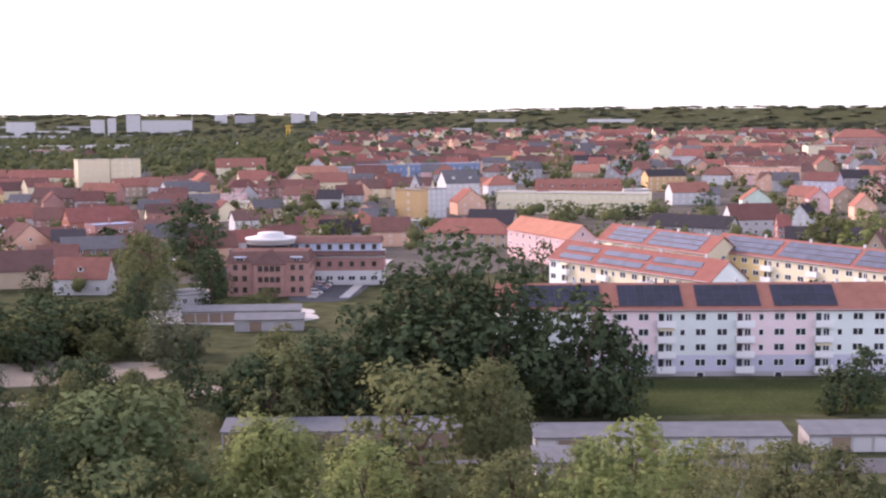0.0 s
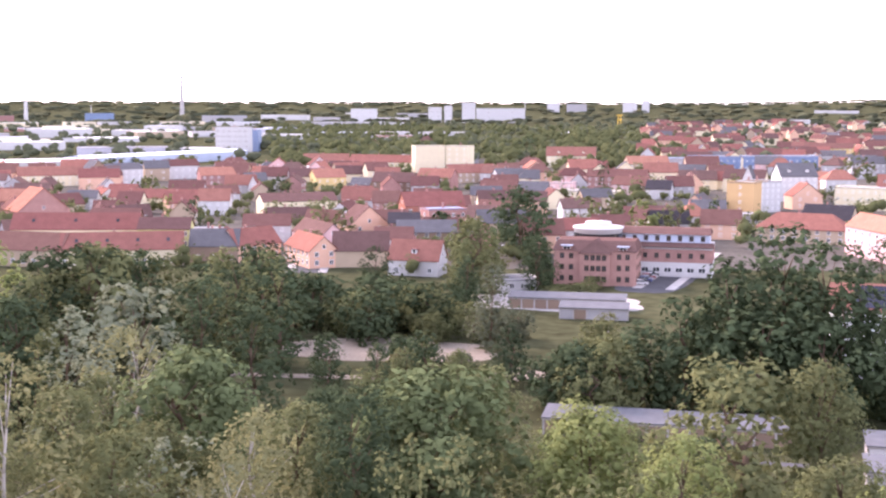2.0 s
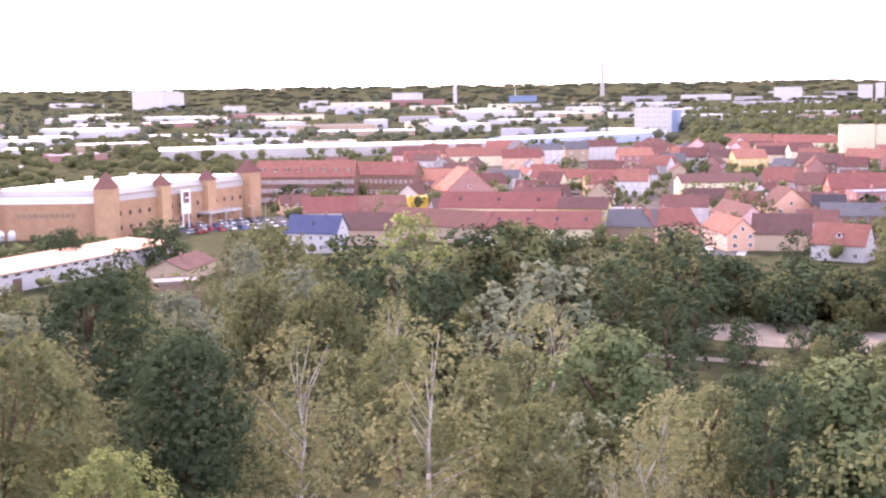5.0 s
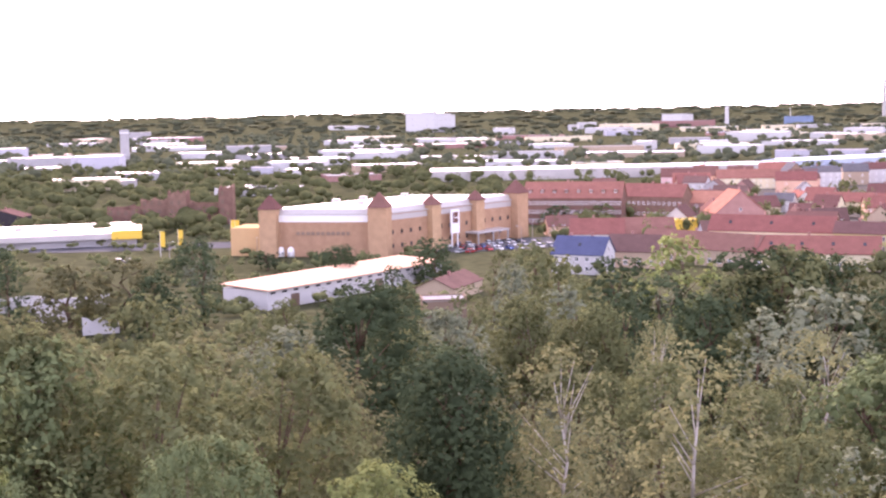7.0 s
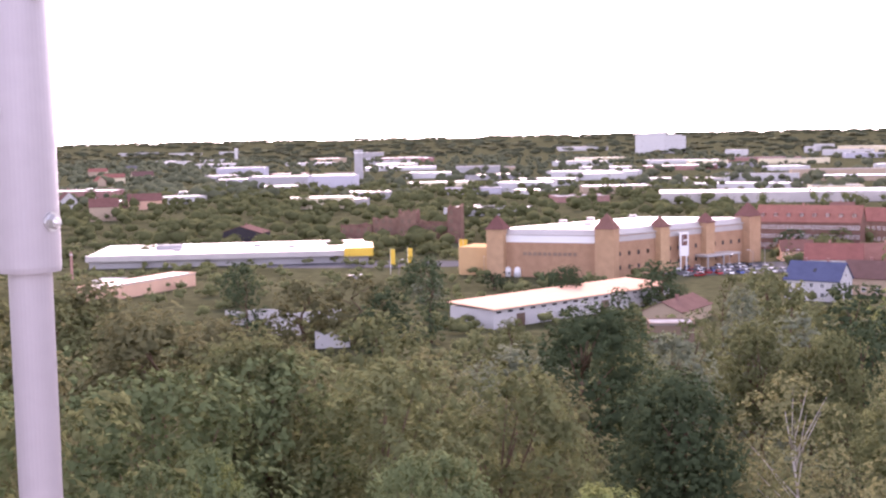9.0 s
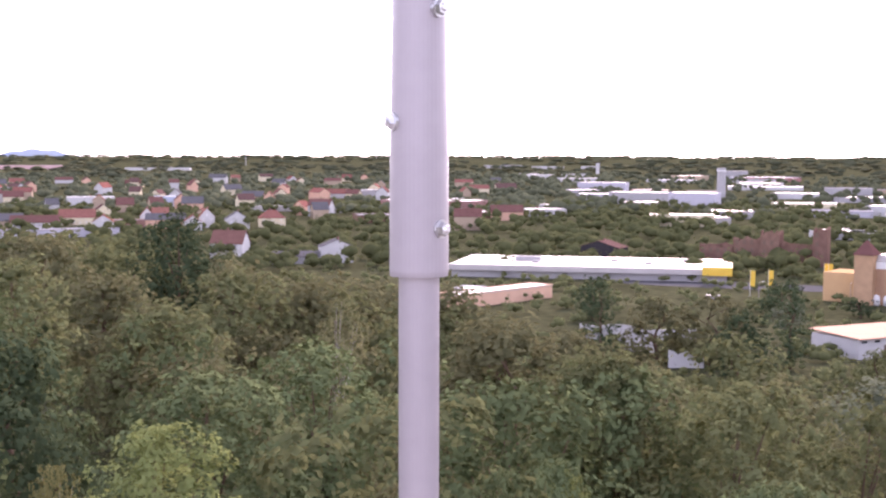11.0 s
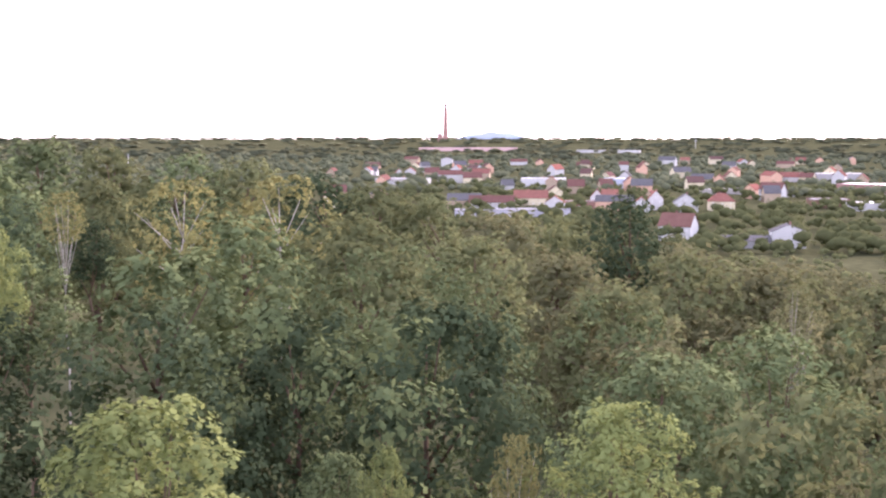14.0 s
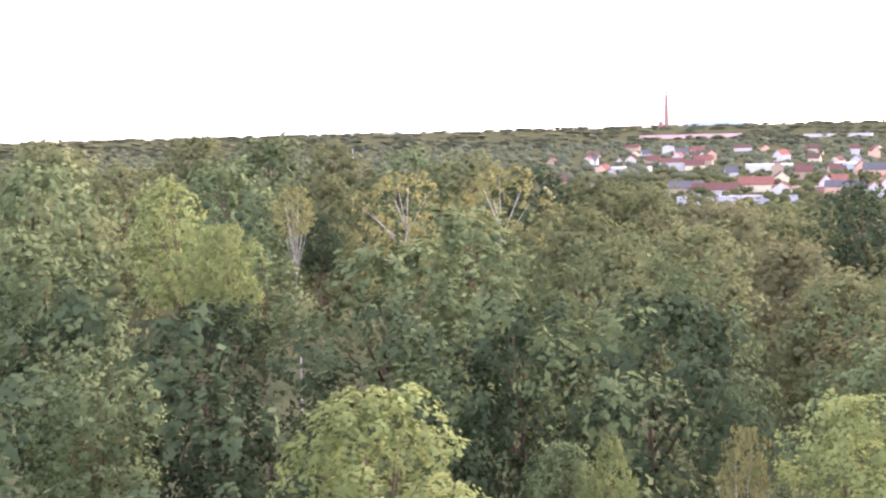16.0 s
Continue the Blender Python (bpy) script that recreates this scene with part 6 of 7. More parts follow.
house(-993.9, 525.3, 61.5, 29.1, 25, 5.0, 0.5, "grey", "light_metal", 1, 0, "flat", label="distant grey industrial hall with bright roof", side=0, chimneys=0, panes=False)

house(-234.8, 229.4, 21.7, 10.5, 20, 3.2, 2.4, "tan", "brown_tile", 1, 0, "front", label="low tan gabled storehouse with a brown tiled roof", side=0, chimneys=1)
house(-211.4, 208.8, 49.7, 10.0, 8, 4.2, 0.4, "brown", "flat_roof", 1, 3, "flat", key="dark", label="bare brown shell with dark window openings", side=0, chimneys=0)
house(-133.0, 214.5, 30, 9.0, 6, 3.0, 0.4, "grey", "shed_roof", 1, 0, "flat", label="small shed with a pale flat roof among trees", side=0, chimneys=0)

# ---- single trees that stand out ----
tree_to(-26.3, -6.0, 43.4, 4.7, "bright")
# dark species here: the deep shade low on the slope, put into leaf colour
tree_to(-37.5, -14.0, 43.6, 5.0, "dark")
tree_to(-46.9, -10.3, 44.5, 8.0, "maple")
tree_to(-43.7, -5.0, 42.7, 6.1, "dark")
tree_to(-42.0, -0.0, 43.3, 6.7, "dark")
tree_to(-61.9, -3.8, 44.5, 7.8, "oak")
tree_to(-66.0, 1.7, 43.6, 6.3, "oak")
tree_to(-74.1, -11.6, 44.1, 8.2, "maple")
tree_to(-26.9, -2.4, 42.2, 1.8, "maple")
tree_to(-26.0, -1.3, 42.5, 1.2, "bright")
tree_to(-27.0, 1.3, 42.6, 1.2, "yellow")
tree_to(-32.5, 5.5, 43.2, 4.6, "maple")
tree_to(-26.8, 3.6, 43.3, 3.2, "bright")
tree_to(-36.9, 9.2, 43.2, 4.8, "maple")
tree_to(-57.9, 15.9, 42.2, 2.3, "birch")
tree_to(-119.9, 5.7, 41.0, 10.0, "brown")
tree_to(-94.5, 9.4, 39.8, 9.5, "brown")
tree_to(-129.5, 11.2, 39.4, 9.8, "oak")
tree_to(-59.2, 9.5, 39.7, 6.5, "brown")
tree_to(-93.3, 18.1, 40.1, 10.3, "oak")
tree_to(-97.0, 24.2, 38.4, 10.0, "brown")
tree_to(-79.2, 11.0, 39.7, 8.7, "oak")
tree_to(-116.8, 17.1, 43.0, 7.4, "dark")
tree_to(-140.7, -51.9, 48.4, 12.5, "oak")
tree_to(-133.9, -41.0, 47.8, 11.7, "maple")
tree_to(-145.6, -36.2, 47.2, 12.5, "oak")
tree_to(-147.2, -28.8, 46.3, 11.3, "maple")
tree_to(-148.4, -21.9, 45.4, 11.3, "oak")
tree_to(-149.4, -13.6, 44.0, 11.3, "dark")
tree_to(-139.9, -6.0, 42.9, 10.5, "oak")
tree_to(-140.0, 0.0, 41.7, 9.4, "oak")
tree_to(-99.3, -34.0, 46.2, 9.7, "maple")
tree_to(-101.6, -26.7, 45.0, 8.8, "oak")
tree_to(-93.1, -18.7, 45.6, 7.1, "yellow")
tree_to(-94.3, -11.5, 45.7, 7.9, "yellow")
tree_to(-69.2, -19.9, 45.8, 2.3, "yellow")
# sunlit maple: the sunlight on it comes from the bright leaf colour
tree_to(-51.7, -18.7, 45.0, 2.8, "bright")
tree_to(-57.2, -18.2, 43.3, 4.0, "maple")
# added dark tree that draws the shaded hollow behind the yellow one
tree_to(-86.9, -23.3, 43.1, 3.4, "dark")
tree_to(-42.7, -22.0, 45.1, 5.2, "maple")
# dark leaves again in place of shade under the canopy
tree_to(-38.1, -17.7, 43.7, 5.3, "dark")
tree_to(-29.8, -14.2, 43.7, 3.4, "maple")
# two more crowns of the sunlit maple, lit by leaf colour alone
tree_to(-55.9, -21.8, 46.8, 4.0, "bright")
tree_to(-49.1, -17.1, 45.3, 2.8, "bright")
tree_to(-80.5, -40.3, 46.9, 9.0, "maple")
tree_to(-101.0, -43.7, 46.6, 9.2, "oak")
tree_to(-116.3, -58.1, 48.1, 13.0, "oak")
tree_to(-31.2, 13.5, 42.8, 5.7, "maple")
tree_to(-35.6, 18.2, 42.6, 4.3, "oak")
tree_to(-35.4, 18.7, 42.3, 5.7, "maple")
tree_to(-31.9, 20.6, 42.1, 5.1, "oak")
tree_to(-32.9, 26.1, 41.1, 5.3, "oak")
tree_to(-22.1, 9.3, 43.0, 1.6, "maple")
tree_to(-21.7, 10.3, 43.0, 1.1, "bright")
tree_to(-19.9, 13.5, 42.9, 1.8, "maple")
tree_to(-107.6, 22.6, 38.3, 12.0, "brown")
tree_to(-101.2, 28.0, 37.7, 11.0, "oak")
tree_to(-118.9, 16.5, 38.1, 8.0, "oak")
tree_to(-112.5, 41.8, 36.0, 11.0, "brown")
tree_to(-78.3, 33.0, 37.5, 10.7, "brown")
tree_to(-61.0, 34.3, 37.4, 7.6, "brown")
tree_to(-79.8, 51.5, 35.4, 10.3, "oak")
tree_to(-81.9, 73.4, 33.7, 11.0, "dark")
tree_to(-57.5, 40.0, 37.0, 6.4, "brown")
tree_to(-49.5, 24.0, 40.2, 6.9, "oak")
tree_to(-47.5, 27.7, 39.6, 6.0, "oak")
tree_to(-37.4, 25.1, 39.8, 5.3, "oak")
tree_to(-21.7, 10.2, 43.2, 1.4, "maple")
tree_to(-22.2, 15.4, 42.2, 2.9, "maple")
tree_to(-20.8, 18.7, 41.1, 3.0, "bright")
tree_to(-48.9, 50.1, 35.6, 7.0, "dark")
tree_to(-45.6, 55.7, 35.6, 6.3, "birch")
tree_to(-43.0, 65.0, 34.1, 8.5, "birch")
tree_to(-68.6, 58.3, 31.3, 8.7, "brown")
tree_to(-101.5, 81.2, 26.5, 12.0, "silver")
tree_to(-104.8, 107.4, 25.2, 10.0, "silver")
tree_to(-111.5, 100.3, 28.1, 11.9, "dark")
tree_to(-108.3, 124.4, 24.2, 11.0, "oak")
tree_to(-112.8, 140.2, 23.6, 11.3, "silver")
tree_to(-90.5, 119.6, 25.8, 8.2, "oak")
tree_to(-80.6, 114.4, 25.5, 5.3, "birch")
tree_to(-132.6, 149.7, 24.4, 9.2, "silver")
tree_to(-129.3, 190.2, 25.3, 15.4, "bright")
tree_to(-138.0, 184.0, 21.4, 13.5, "dark")
tree_to(-125.0, 204.9, 21.1, 16.1, "dark")
tree_to(-118.4, 208.8, 22.4, 15.1, "oak")
tree_to(-148.7, 175.5, 24.5, 12.5, "oak")
tree_to(-92.3, 59.9, 30.9, 9.2, "oak")
tree_to(-89.0, 167.9, 21.7, 15.9, "silver")
tree_to(-70.8, 132.2, 23.5, 11.3, "birch")
tree_to(-93.2, 199.3, 18.9, 8.3, "dark")
tree_to(-73.8, 175.1, 18.5, 11.9, "dark")
tree_to(-119.2, 208.3, 22.5, 15.1, "dark")
tree_to(-55.6, 117.5, 23.5, 12.0, "maple")
tree_to(-63.2, 113.6, 21.7, 7.1, "oak")
tree_to(-43.6, 84.4, 24.8, 8.7, "oak")
tree_to(-34.9, 83.0, 26.8, 7.5, "birch")
tree_to(-40.4, 113.0, 21.7, 7.5, "dark")
tree_to(-96.1, 219.9, 20.9, 12.0, "oak")
tree_to(-86.7, 218.4, 19.5, 12.8, "dark")
tree_to(-96.2, 268.3, 9.0, 13.1, "dark")
tree_to(-82.5, 267.6, 8.8, 18.7, "dark")
tree_to(-72.7, 270.4, 8.5, 15.2, "dark")
tree_to(-68.3, 193.3, 11.4, 6.0, "dark")
tree_to(-55.2, 202.6, 10.5, 7.9, "dark")
tree_to(-61.0, 195.7, 9.8, 5.1, "dark")
tree_to(-26.3, 56.2, 30.5, 2.3, "birch")
tree_to(-72.1, 95.9, 24.0, 5.5, "oak")
tree_to(-57.2, 82.0, 29.0, 6.3, "oak")
tree_to(-56.4, 94.4, 24.9, 6.9, "oak")
tree_to(-50.1, 51.7, 35.2, 7.2, "dark")
tree_to(-57.9, 47.7, 34.4, 6.3, "brown")
tree_to(-43.3, 215.7, 11.4, 8.3, "conifer")
tree_to(-52.9, 244.3, 16.7, 8.4, "poplar")
tree_to(-26.7, 96.4, 27.2, 10.9, "maple")
tree_to(-23.3, 107.5, 25.5, 6.9, "oak")
tree_to(-13.1, 94.1, 26.0, 7.9, "bright")
tree_to(-38.4, 108.4, 22.6, 5.8, "dark")
tree_to(-31.1, 197.6, 10.8, 11.7, "dark")
tree_to(-26.1, 193.3, 9.2, 9.8, "oak")
tree_to(-27.9, 64.2, 29.4, 5.3, "birch")
tree_to(-38.5, 70.2, 28.5, 6.7, "oak")
tree_to(-54.9, 112.3, 24.2, 13.6, "maple")
tree_to(-1.8, 105.0, 27.2, 14.0, "oak")
tree_to(4.0, 104.9, 28.4, 6.1, "oak")
tree_to(-55.1, 192.3, 10.0, 5.9, "shrub")
tree_to(-48.2, 199.2, 8.5, 6.0, "shrub")
tree_to(-25.4, 96.7, 27.4, 13.8, "maple")
tree_to(-13.1, 94.1, 25.8, 8.7, "bright")
tree_to(14.7, 98.9, 24.5, 9.2, "bright")
tree_to(22.2, 97.5, 23.3, 7.5, "birch")
tree_to(28.3, 90.7, 24.7, 7.9, "oak")
tree_to(-28.2, 85.5, 28.5, 6.0, "dark")
tree_to(4.6, 89.9, 24.8, 7.5, "oak")
tree_to(-5.7, 87.8, 25.8, 6.6, "bright")
tree_to(-28.5, 212.1, 7.4, 10.2, "dark")
tree_to(-11.6, 211.7, 11.2, 11.0, "dark")
tree_to(-20.5, 207.0, 8.4, 10.8, "dark")
tree_to(-45.7, 331.9, 1.6, 5.8, "oak")
tree_to(-29.9, 226.0, 6.7, 7.9, "oak")
tree_to(-30.3, 243.1, 8.3, 6.4, "birch")
tree_to(1.5, 214.0, 28.2, 17.6, "dark")
tree_to(-6.3, 207.9, 23.8, 15.3, "dark")
tree_to(8.2, 219.8, 25.2, 15.3, "dark")
tree_to(13.6, 221.6, 22.0, 12.5, "dark")
tree_to(-13.0, 204.6, 17.9, 13.3, "dark")
tree_to(-19.1, 202.1, 13.8, 11.4, "dark")
tree_to(-2.2, 202.0, 16.5, 17.5, "dark")
tree_to(8.5, 202.8, 15.4, 15.0, "dark")
tree_to(-30.0, 197.7, 10.2, 10.4, "dark")
tree_to(-23.1, 198.7, 11.8, 11.3, "oak")
tree_to(22.9, 204.7, 19.3, 17.0, "dark")
tree_to(28.9, 201.9, 12.7, 8.0, "dark")
tree_to(-7.8, 211.9, 18.7, 13.8, "dark")
tree_to(3.4, 217.0, 19.8, 16.0, "dark")
tree_to(10.8, 213.7, 18.3, 13.9, "dark")
tree_to(24.8, 205.5, 13.9, 13.5, "dark")
tree_to(19.4, 205.1, 12.2, 9.8, "dark")
tree_to(-1.3, 212.0, 22.3, 13.8, "dark")
tree_to(-69.2, 291.9, 10.3, 8.1, "conifer")
tree_to(-74.8, 321.4, 18.1, 13.2, "oak")
tree_to(-60.6, 339.6, 13.0, 9.3, "conifer")
tree_to(-76.8, 402.7, 19.5, 19.6, "dark")
tree_to(-70.2, 260.7, 9.6, 12.9, "oak")
tree_to(-86.0, 276.9, 9.1, 13.8, "dark")
tree_to(-84.2, 254.4, 8.4, 12.8, "oak")
tree_to(-98.3, 315.0, 11.2, 7.2, "dark")
tree_to(-152.7, 805.7, 25.0, 12.8, "dark")
tree_to(-20.6, 479.6, 11.9, 8.3, "dark")
tree_to(22.2, 559.6, 12.8, 6.3, "dark")
tree_to(52.4, 557.5, 9.1, 12.1, "oak")
tree_to(92.7, 552.3, 10.5, 9.7, "oak")
tree_to(71.0, 570.6, 6.9, 17.5, "oak")
tree_to(85.6, 568.6, 6.9, 15.0, "dark")
tree_to(124.6, 411.5, 16.5, 16.8, "oak")
tree_to(129.7, 399.5, 16.5, 14.6, "bright")
tree_to(118.9, 413.2, 13.7, 13.1, "oak")
tree_to(140.4, 542.1, 12.2, 12.1, "oak")
tree_to(200.7, 607.7, 16.7, 16.7, "dark")
tree_to(119.1, 588.1, 11.8, 10.4, "dark")
tree_to(129.8, 890.6, 25.6, 23.4, "dark")
tree_to(80.2, 896.4, 23.8, 19.5, "oak")
tree_to(41.7, 758.9, 17.9, 16.5, "oak")
tree_to(-63.2, 435.4, 15.5, 11.5, "oak")
tree_to(-55.1, 446.6, 15.6, 13.7, "oak")
tree_to(-43.6, 447.9, 13.5, 13.7, "bright")
tree_to(-31.9, 448.9, 13.9, 11.7, "oak")
tree_to(-89.7, 694.2, 16.7, 7.3, "dark")
tree_to(50.1, 417.0, 11.9, 10.9, "oak")
tree_to(25.3, 329.0, 14.7, 8.6, "dark")
tree_to(71.0, 213.5, 8.5, 7.8, "dark")
tree_to(64.6, 205.1, 6.9, 9.3, "dark")
tree_to(-108.4, 258.2, 15.9, 10.9, "dark")
tree_to(-76.2, 326.2, 17.7, 11.6, "oak")
tree_to(-327.0, 429.7, 14.2, 14.1, "oak")
tree_to(-315.9, 413.0, 8.9, 11.3, "oak")
tree_to(-329.1, 402.6, 8.3, 13.5, "dark")
tree_to(-265.4, 447.2, 9.9, 9.0, "oak")
tree_to(-221.1, 448.4, 12.0, 8.7, "bright")
tree_to(-220.1, 558.2, 13.5, 10.4, "dark")
tree_to(-150.5, 424.1, 14.5, 9.8, "oak")
tree_to(-138.5, 407.1, 12.3, 9.3, "oak")
tree_to(-137.8, 375.5, 7.9, 8.7, "oak")
tree_to(-204.8, 434.1, 12.4, 8.3, "dark")
tree_to(-109.1, 426.2, 9.7, 11.5, "dark")
tree_to(-274.5, 533.5, 13.9, 13.0, "oak")
tree_to(-175.3, 205.4, 19.6, 10.5, "oak")
tree_to(-194.8, 214.8, 16.5, 7.5, "oak")
tree_to(-218.2, 205.9, 12.4, 7.8, "dark")
tree_to(-253.8, 255.3, 12.3, 12.5, "dark")
tree_to(-271.0, 236.9, 11.1, 7.8, "dark")
tree_to(-329.0, 227.4, 10.8, 12.1, "dark")
tree_to(-255.3, 157.6, 15.8, 14.3, "brown")
tree_to(-261.6, 146.8, 15.1, 14.3, "brown")
tree_to(-235.1, 152.0, 15.3, 10.9, "dark")
tree_to(-340.0, 169.7, 12.6, 9.9, "dark")
tree_to(-211.2, 168.2, 9.6, 8.2, "oak")
tree_to(-295.4, 205.8, 8.3, 7.8, "silver")
tree_to(-280.0, 241.9, 9.2, 11.2, "dark")
tree_to(-315.9, 245.4, 5.7, 8.7, "dark")
tree_to(-267.6, 135.6, 18.9, 9.1, "dark")
tree_to(-245.7, 172.1, 19.2, 9.1, "dark")

tree_to(-94.9, 258.1, 11.2, 10.3, "dark")
tree_to(-87.8, 257.4, 6.8, 8.0, "oak")
tree_to(-104.5, 254.4, 17.7, 14.9, "dark")
tree_to(-108.7, 238.4, 16.0, 13.1, "dark")
tree_to(-128.2, 232.0, 18.5, 17.7, "oak")
tree_to(-70.7, 307.0, 18.7, 12.5, "oak")
tree_to(-68.1, 287.0, 12.9, 7.4, "dark")
tree_to(-57.5, 322.9, 13.9, 8.2, "dark")
tree_to(-118.4, 233.7, 17.2, 14.2, "oak")
tree_to(-69.8, 260.8, 5.9, 11.3, "oak")
tree_to(-151.8, 198.7, 16.2, 14.6, "oak")
tree_to(-124.8, 222.4, 20.2, 13.9, "dark")
tree_to(-118.1, 226.0, 18.7, 12.8, "dark")
tree_to(-100.8, 212.3, 15.8, 9.8, "dark")
tree_to(-99.8, 242.2, 18.5, 12.0, "oak")
tree_to(-135.3, 186.0, 16.3, 11.5, "dark")
tree_to(-119.0, 185.1, 16.6, 12.9, "dark")
tree_to(-121.1, 201.4, 18.4, 11.8, "oak")
tree_to(-98.1, 256.9, 12.3, 10.3, "dark")
tree_to(-101.3, 228.6, 15.8, 9.4, "dark")
tree_to(-135.4, 102.7, 22.7, 10.0, "oak")
tree_to(-108.3, 168.1, 19.0, 12.5, "dark")
tree_to(-126.0, 180.4, 19.7, 12.9, "dark")
tree_to(-142.5, 174.1, 22.0, 11.3, "oak")
tree_to(-130.3, 138.3, 22.2, 8.7, "oak")
tree_to(-93.2, 90.6, 26.1, 8.2, "oak")
tree_to(-86.8, 146.2, 22.2, 10.7, "silver")
tree_to(-119.5, 190.6, 19.2, 11.3, "oak")
tree_to(-118.5, 161.1, 19.7, 10.9, "dark")
tree_to(-109.9, 167.1, 18.5, 12.5, "dark")
tree_to(-141.8, 161.6, 22.0, 8.1, "silver")
tree_to(-90.3, 144.0, 19.4, 7.1, "oak")
tree_to(-93.1, 117.6, 23.9, 9.4, "oak")
tree_to(-104.1, 121.5, 23.9, 8.0, "oak")
tree_to(-118.1, 122.3, 21.3, 8.5, "silver")
tree_to(-85.7, 123.1, 22.7, 5.6, "birch")
tree_to(-111.9, 99.9, 27.1, 11.9, "dark")
tree_to(-35.6, 93.4, 25.1, 6.3, "oak")
tree_to(-46.3, 142.7, 16.7, 7.5, "oak")
tree_to(-28.1, 96.0, 25.0, 6.7, "oak")
tree_to(-75.7, 388.7, 21.3, 15.7, "dark")
tree_to(-56.9, 316.9, 14.8, 7.4, "dark")
tree_to(-50.9, 313.9, 2.4, 16.0, "shrub")
tree_to(-51.0, 257.0, 6.5, 7.7, "poplar")
tree_to(-58.8, 255.3, 7.1, 8.8, "oak")
tree_to(-65.6, 249.5, 5.5, 6.5, "shrub")
tree_to(-74.9, 209.0, 7.9, 5.6, "dark")
tree_to(-64.2, 205.2, 7.9, 3.6, "shrub")
tree_to(-62.5, 216.2, 7.1, 7.5, "dark")
tree_to(-59.2, 201.5, 6.2, 6.1, "oak")
tree_to(-52.6, 218.8, 4.2, 5.6, "dark")
tree_to(-62.8, 221.3, 5.8, 8.7, "oak")
tree_to(-60.5, 206.3, 5.9, 7.2, "brown")
tree_to(-50.0, 206.0, 6.4, 5.3, "oak")
tree_to(-78.8, 247.8, 9.5, 12.0, "dark")
tree_to(-70.8, 260.6, 9.1, 12.4, "dark")
tree_to(-30.2, 233.1, 8.5, 7.9, "oak")
tree_to(-32.5, 202.4, 9.3, 7.7, "dark")
tree_to(-115.7, 31.7, 36.9, 13.0, "brown")
tree_to(-108.7, 37.5, 35.7, 10.6, "oak")
tree_to(-133.7, 41.6, 34.0, 11.7, "brown")
tree_to(-83.1, 34.7, 36.4, 9.8, "brown")
tree_to(-81.2, 38.7, 36.0, 9.0, "brown")
tree_to(-136.5, 31.1, 35.8, 12.9, "oak")
tree_to(-147.8, 25.6, 36.1, 15.1, "brown")
tree_to(-159.0, 17.7, 37.6, 16.1, "oak")
tree_to(-169.5, 13.0, 38.0, 14.2, "oak")
tree_to(-189.9, 7.2, 37.2, 12.7, "brown")
tree_to(-88.2, 17.7, 36.3, 8.7, "brown")
tree_to(-84.3, 10.9, 38.5, 8.5, "brown")
tree_to(-109.5, 10.3, 37.9, 10.1, "oak")
tree_to(-13.9, 139.3, 13.4, 8.2, "oak")
tree_to(-4.9, 129.9, 15.4, 6.5, "dark")
tree_to(-23.3, 148.2, 11.8, 8.2, "oak")
tree_to(15.7, 129.0, 15.5, 7.6, "oak")
tree_to(25.1, 127.5, 15.6, 8.2, "bright")
tree_to(34.2, 125.4, 15.6, 8.7, "oak")

woods()


# ---- the far town and woods ----
def far_town():
    """Roofs of the outer quarters, too many to count."""
    rng = np.random.default_rng(21)
    walls, roofs = Shape(), Shape()
    for k in range(560):
        az = -24 + 30 * rng.random() if k < 480 else 66 + 29 * rng.random()
        D = 950 + 1500 * rng.random() ** 1.3 if k < 480 else 800 + 1300 * rng.random()
        a = radians(az)
        x, y = -math.sin(a) * D, math.cos(a) * D
        w, d, h, r = 10 + 16 * rng.random(), 9 + 3 * rng.random(), 4.5 + 4 * rng.random(), 3.5 + 2 * rng.random()
        m = pose(x, y, 0, 0, 0, az + rng.choice((0, 90)) + 14 * rng.normal())
        q = lambda *p: m @ Vector(p)
        slot = int(rng.integers(0, 4))
        walls.solid([q(0, 0, 0), q(w, 0, 0), q(w, d, 0), q(0, d, 0)], [q(0, 0, h), q(w, 0, h), q(w, d, h), q(0, d, h)], slot)
        walls.solid([q(.1, .1, h), q(w - .1, .1, h), q(w - .1, d - .1, h), q(.1, d - .1, h)], [q(.1, d / 2 - .1, h + r), q(w - .1, d / 2 - .1, h + r), q(w - .1, d / 2 + .1, h + r), q(.1, d / 2 + .1, h + r)], slot)
        rs = int(rng.choice((0, 0, 1, 1, 2, 3)))
        for e, c in (((-.4, -.4), (d / 2, r)), ((d + .4, -.4), (d / 2, r))):
            ring = [q(-.4, e[0], h + e[1] + .1), q(w + .4, e[0], h + e[1] + .1), q(w + .4, c[0], h + c[1] + .1), q(-.4, c[0], h + c[1] + .1)]
            roofs.solid(ring, [p + Vector((0, 0, .25)) for p in ring], rs)
    t = thing("far_houses", pose(0, 0, 0), "distant quarters of small houses with red roofs", "houses", kind="stuff")
    tagged(part("walls", walls, [M["white"], M["cream"], M["tan"], M["peach"]], t), kind="stuff")
    tagged(part("roofs", roofs, [M["red"], M["dark_red"], M["brown_tile"], M["slate"]], t), kind="stuff")


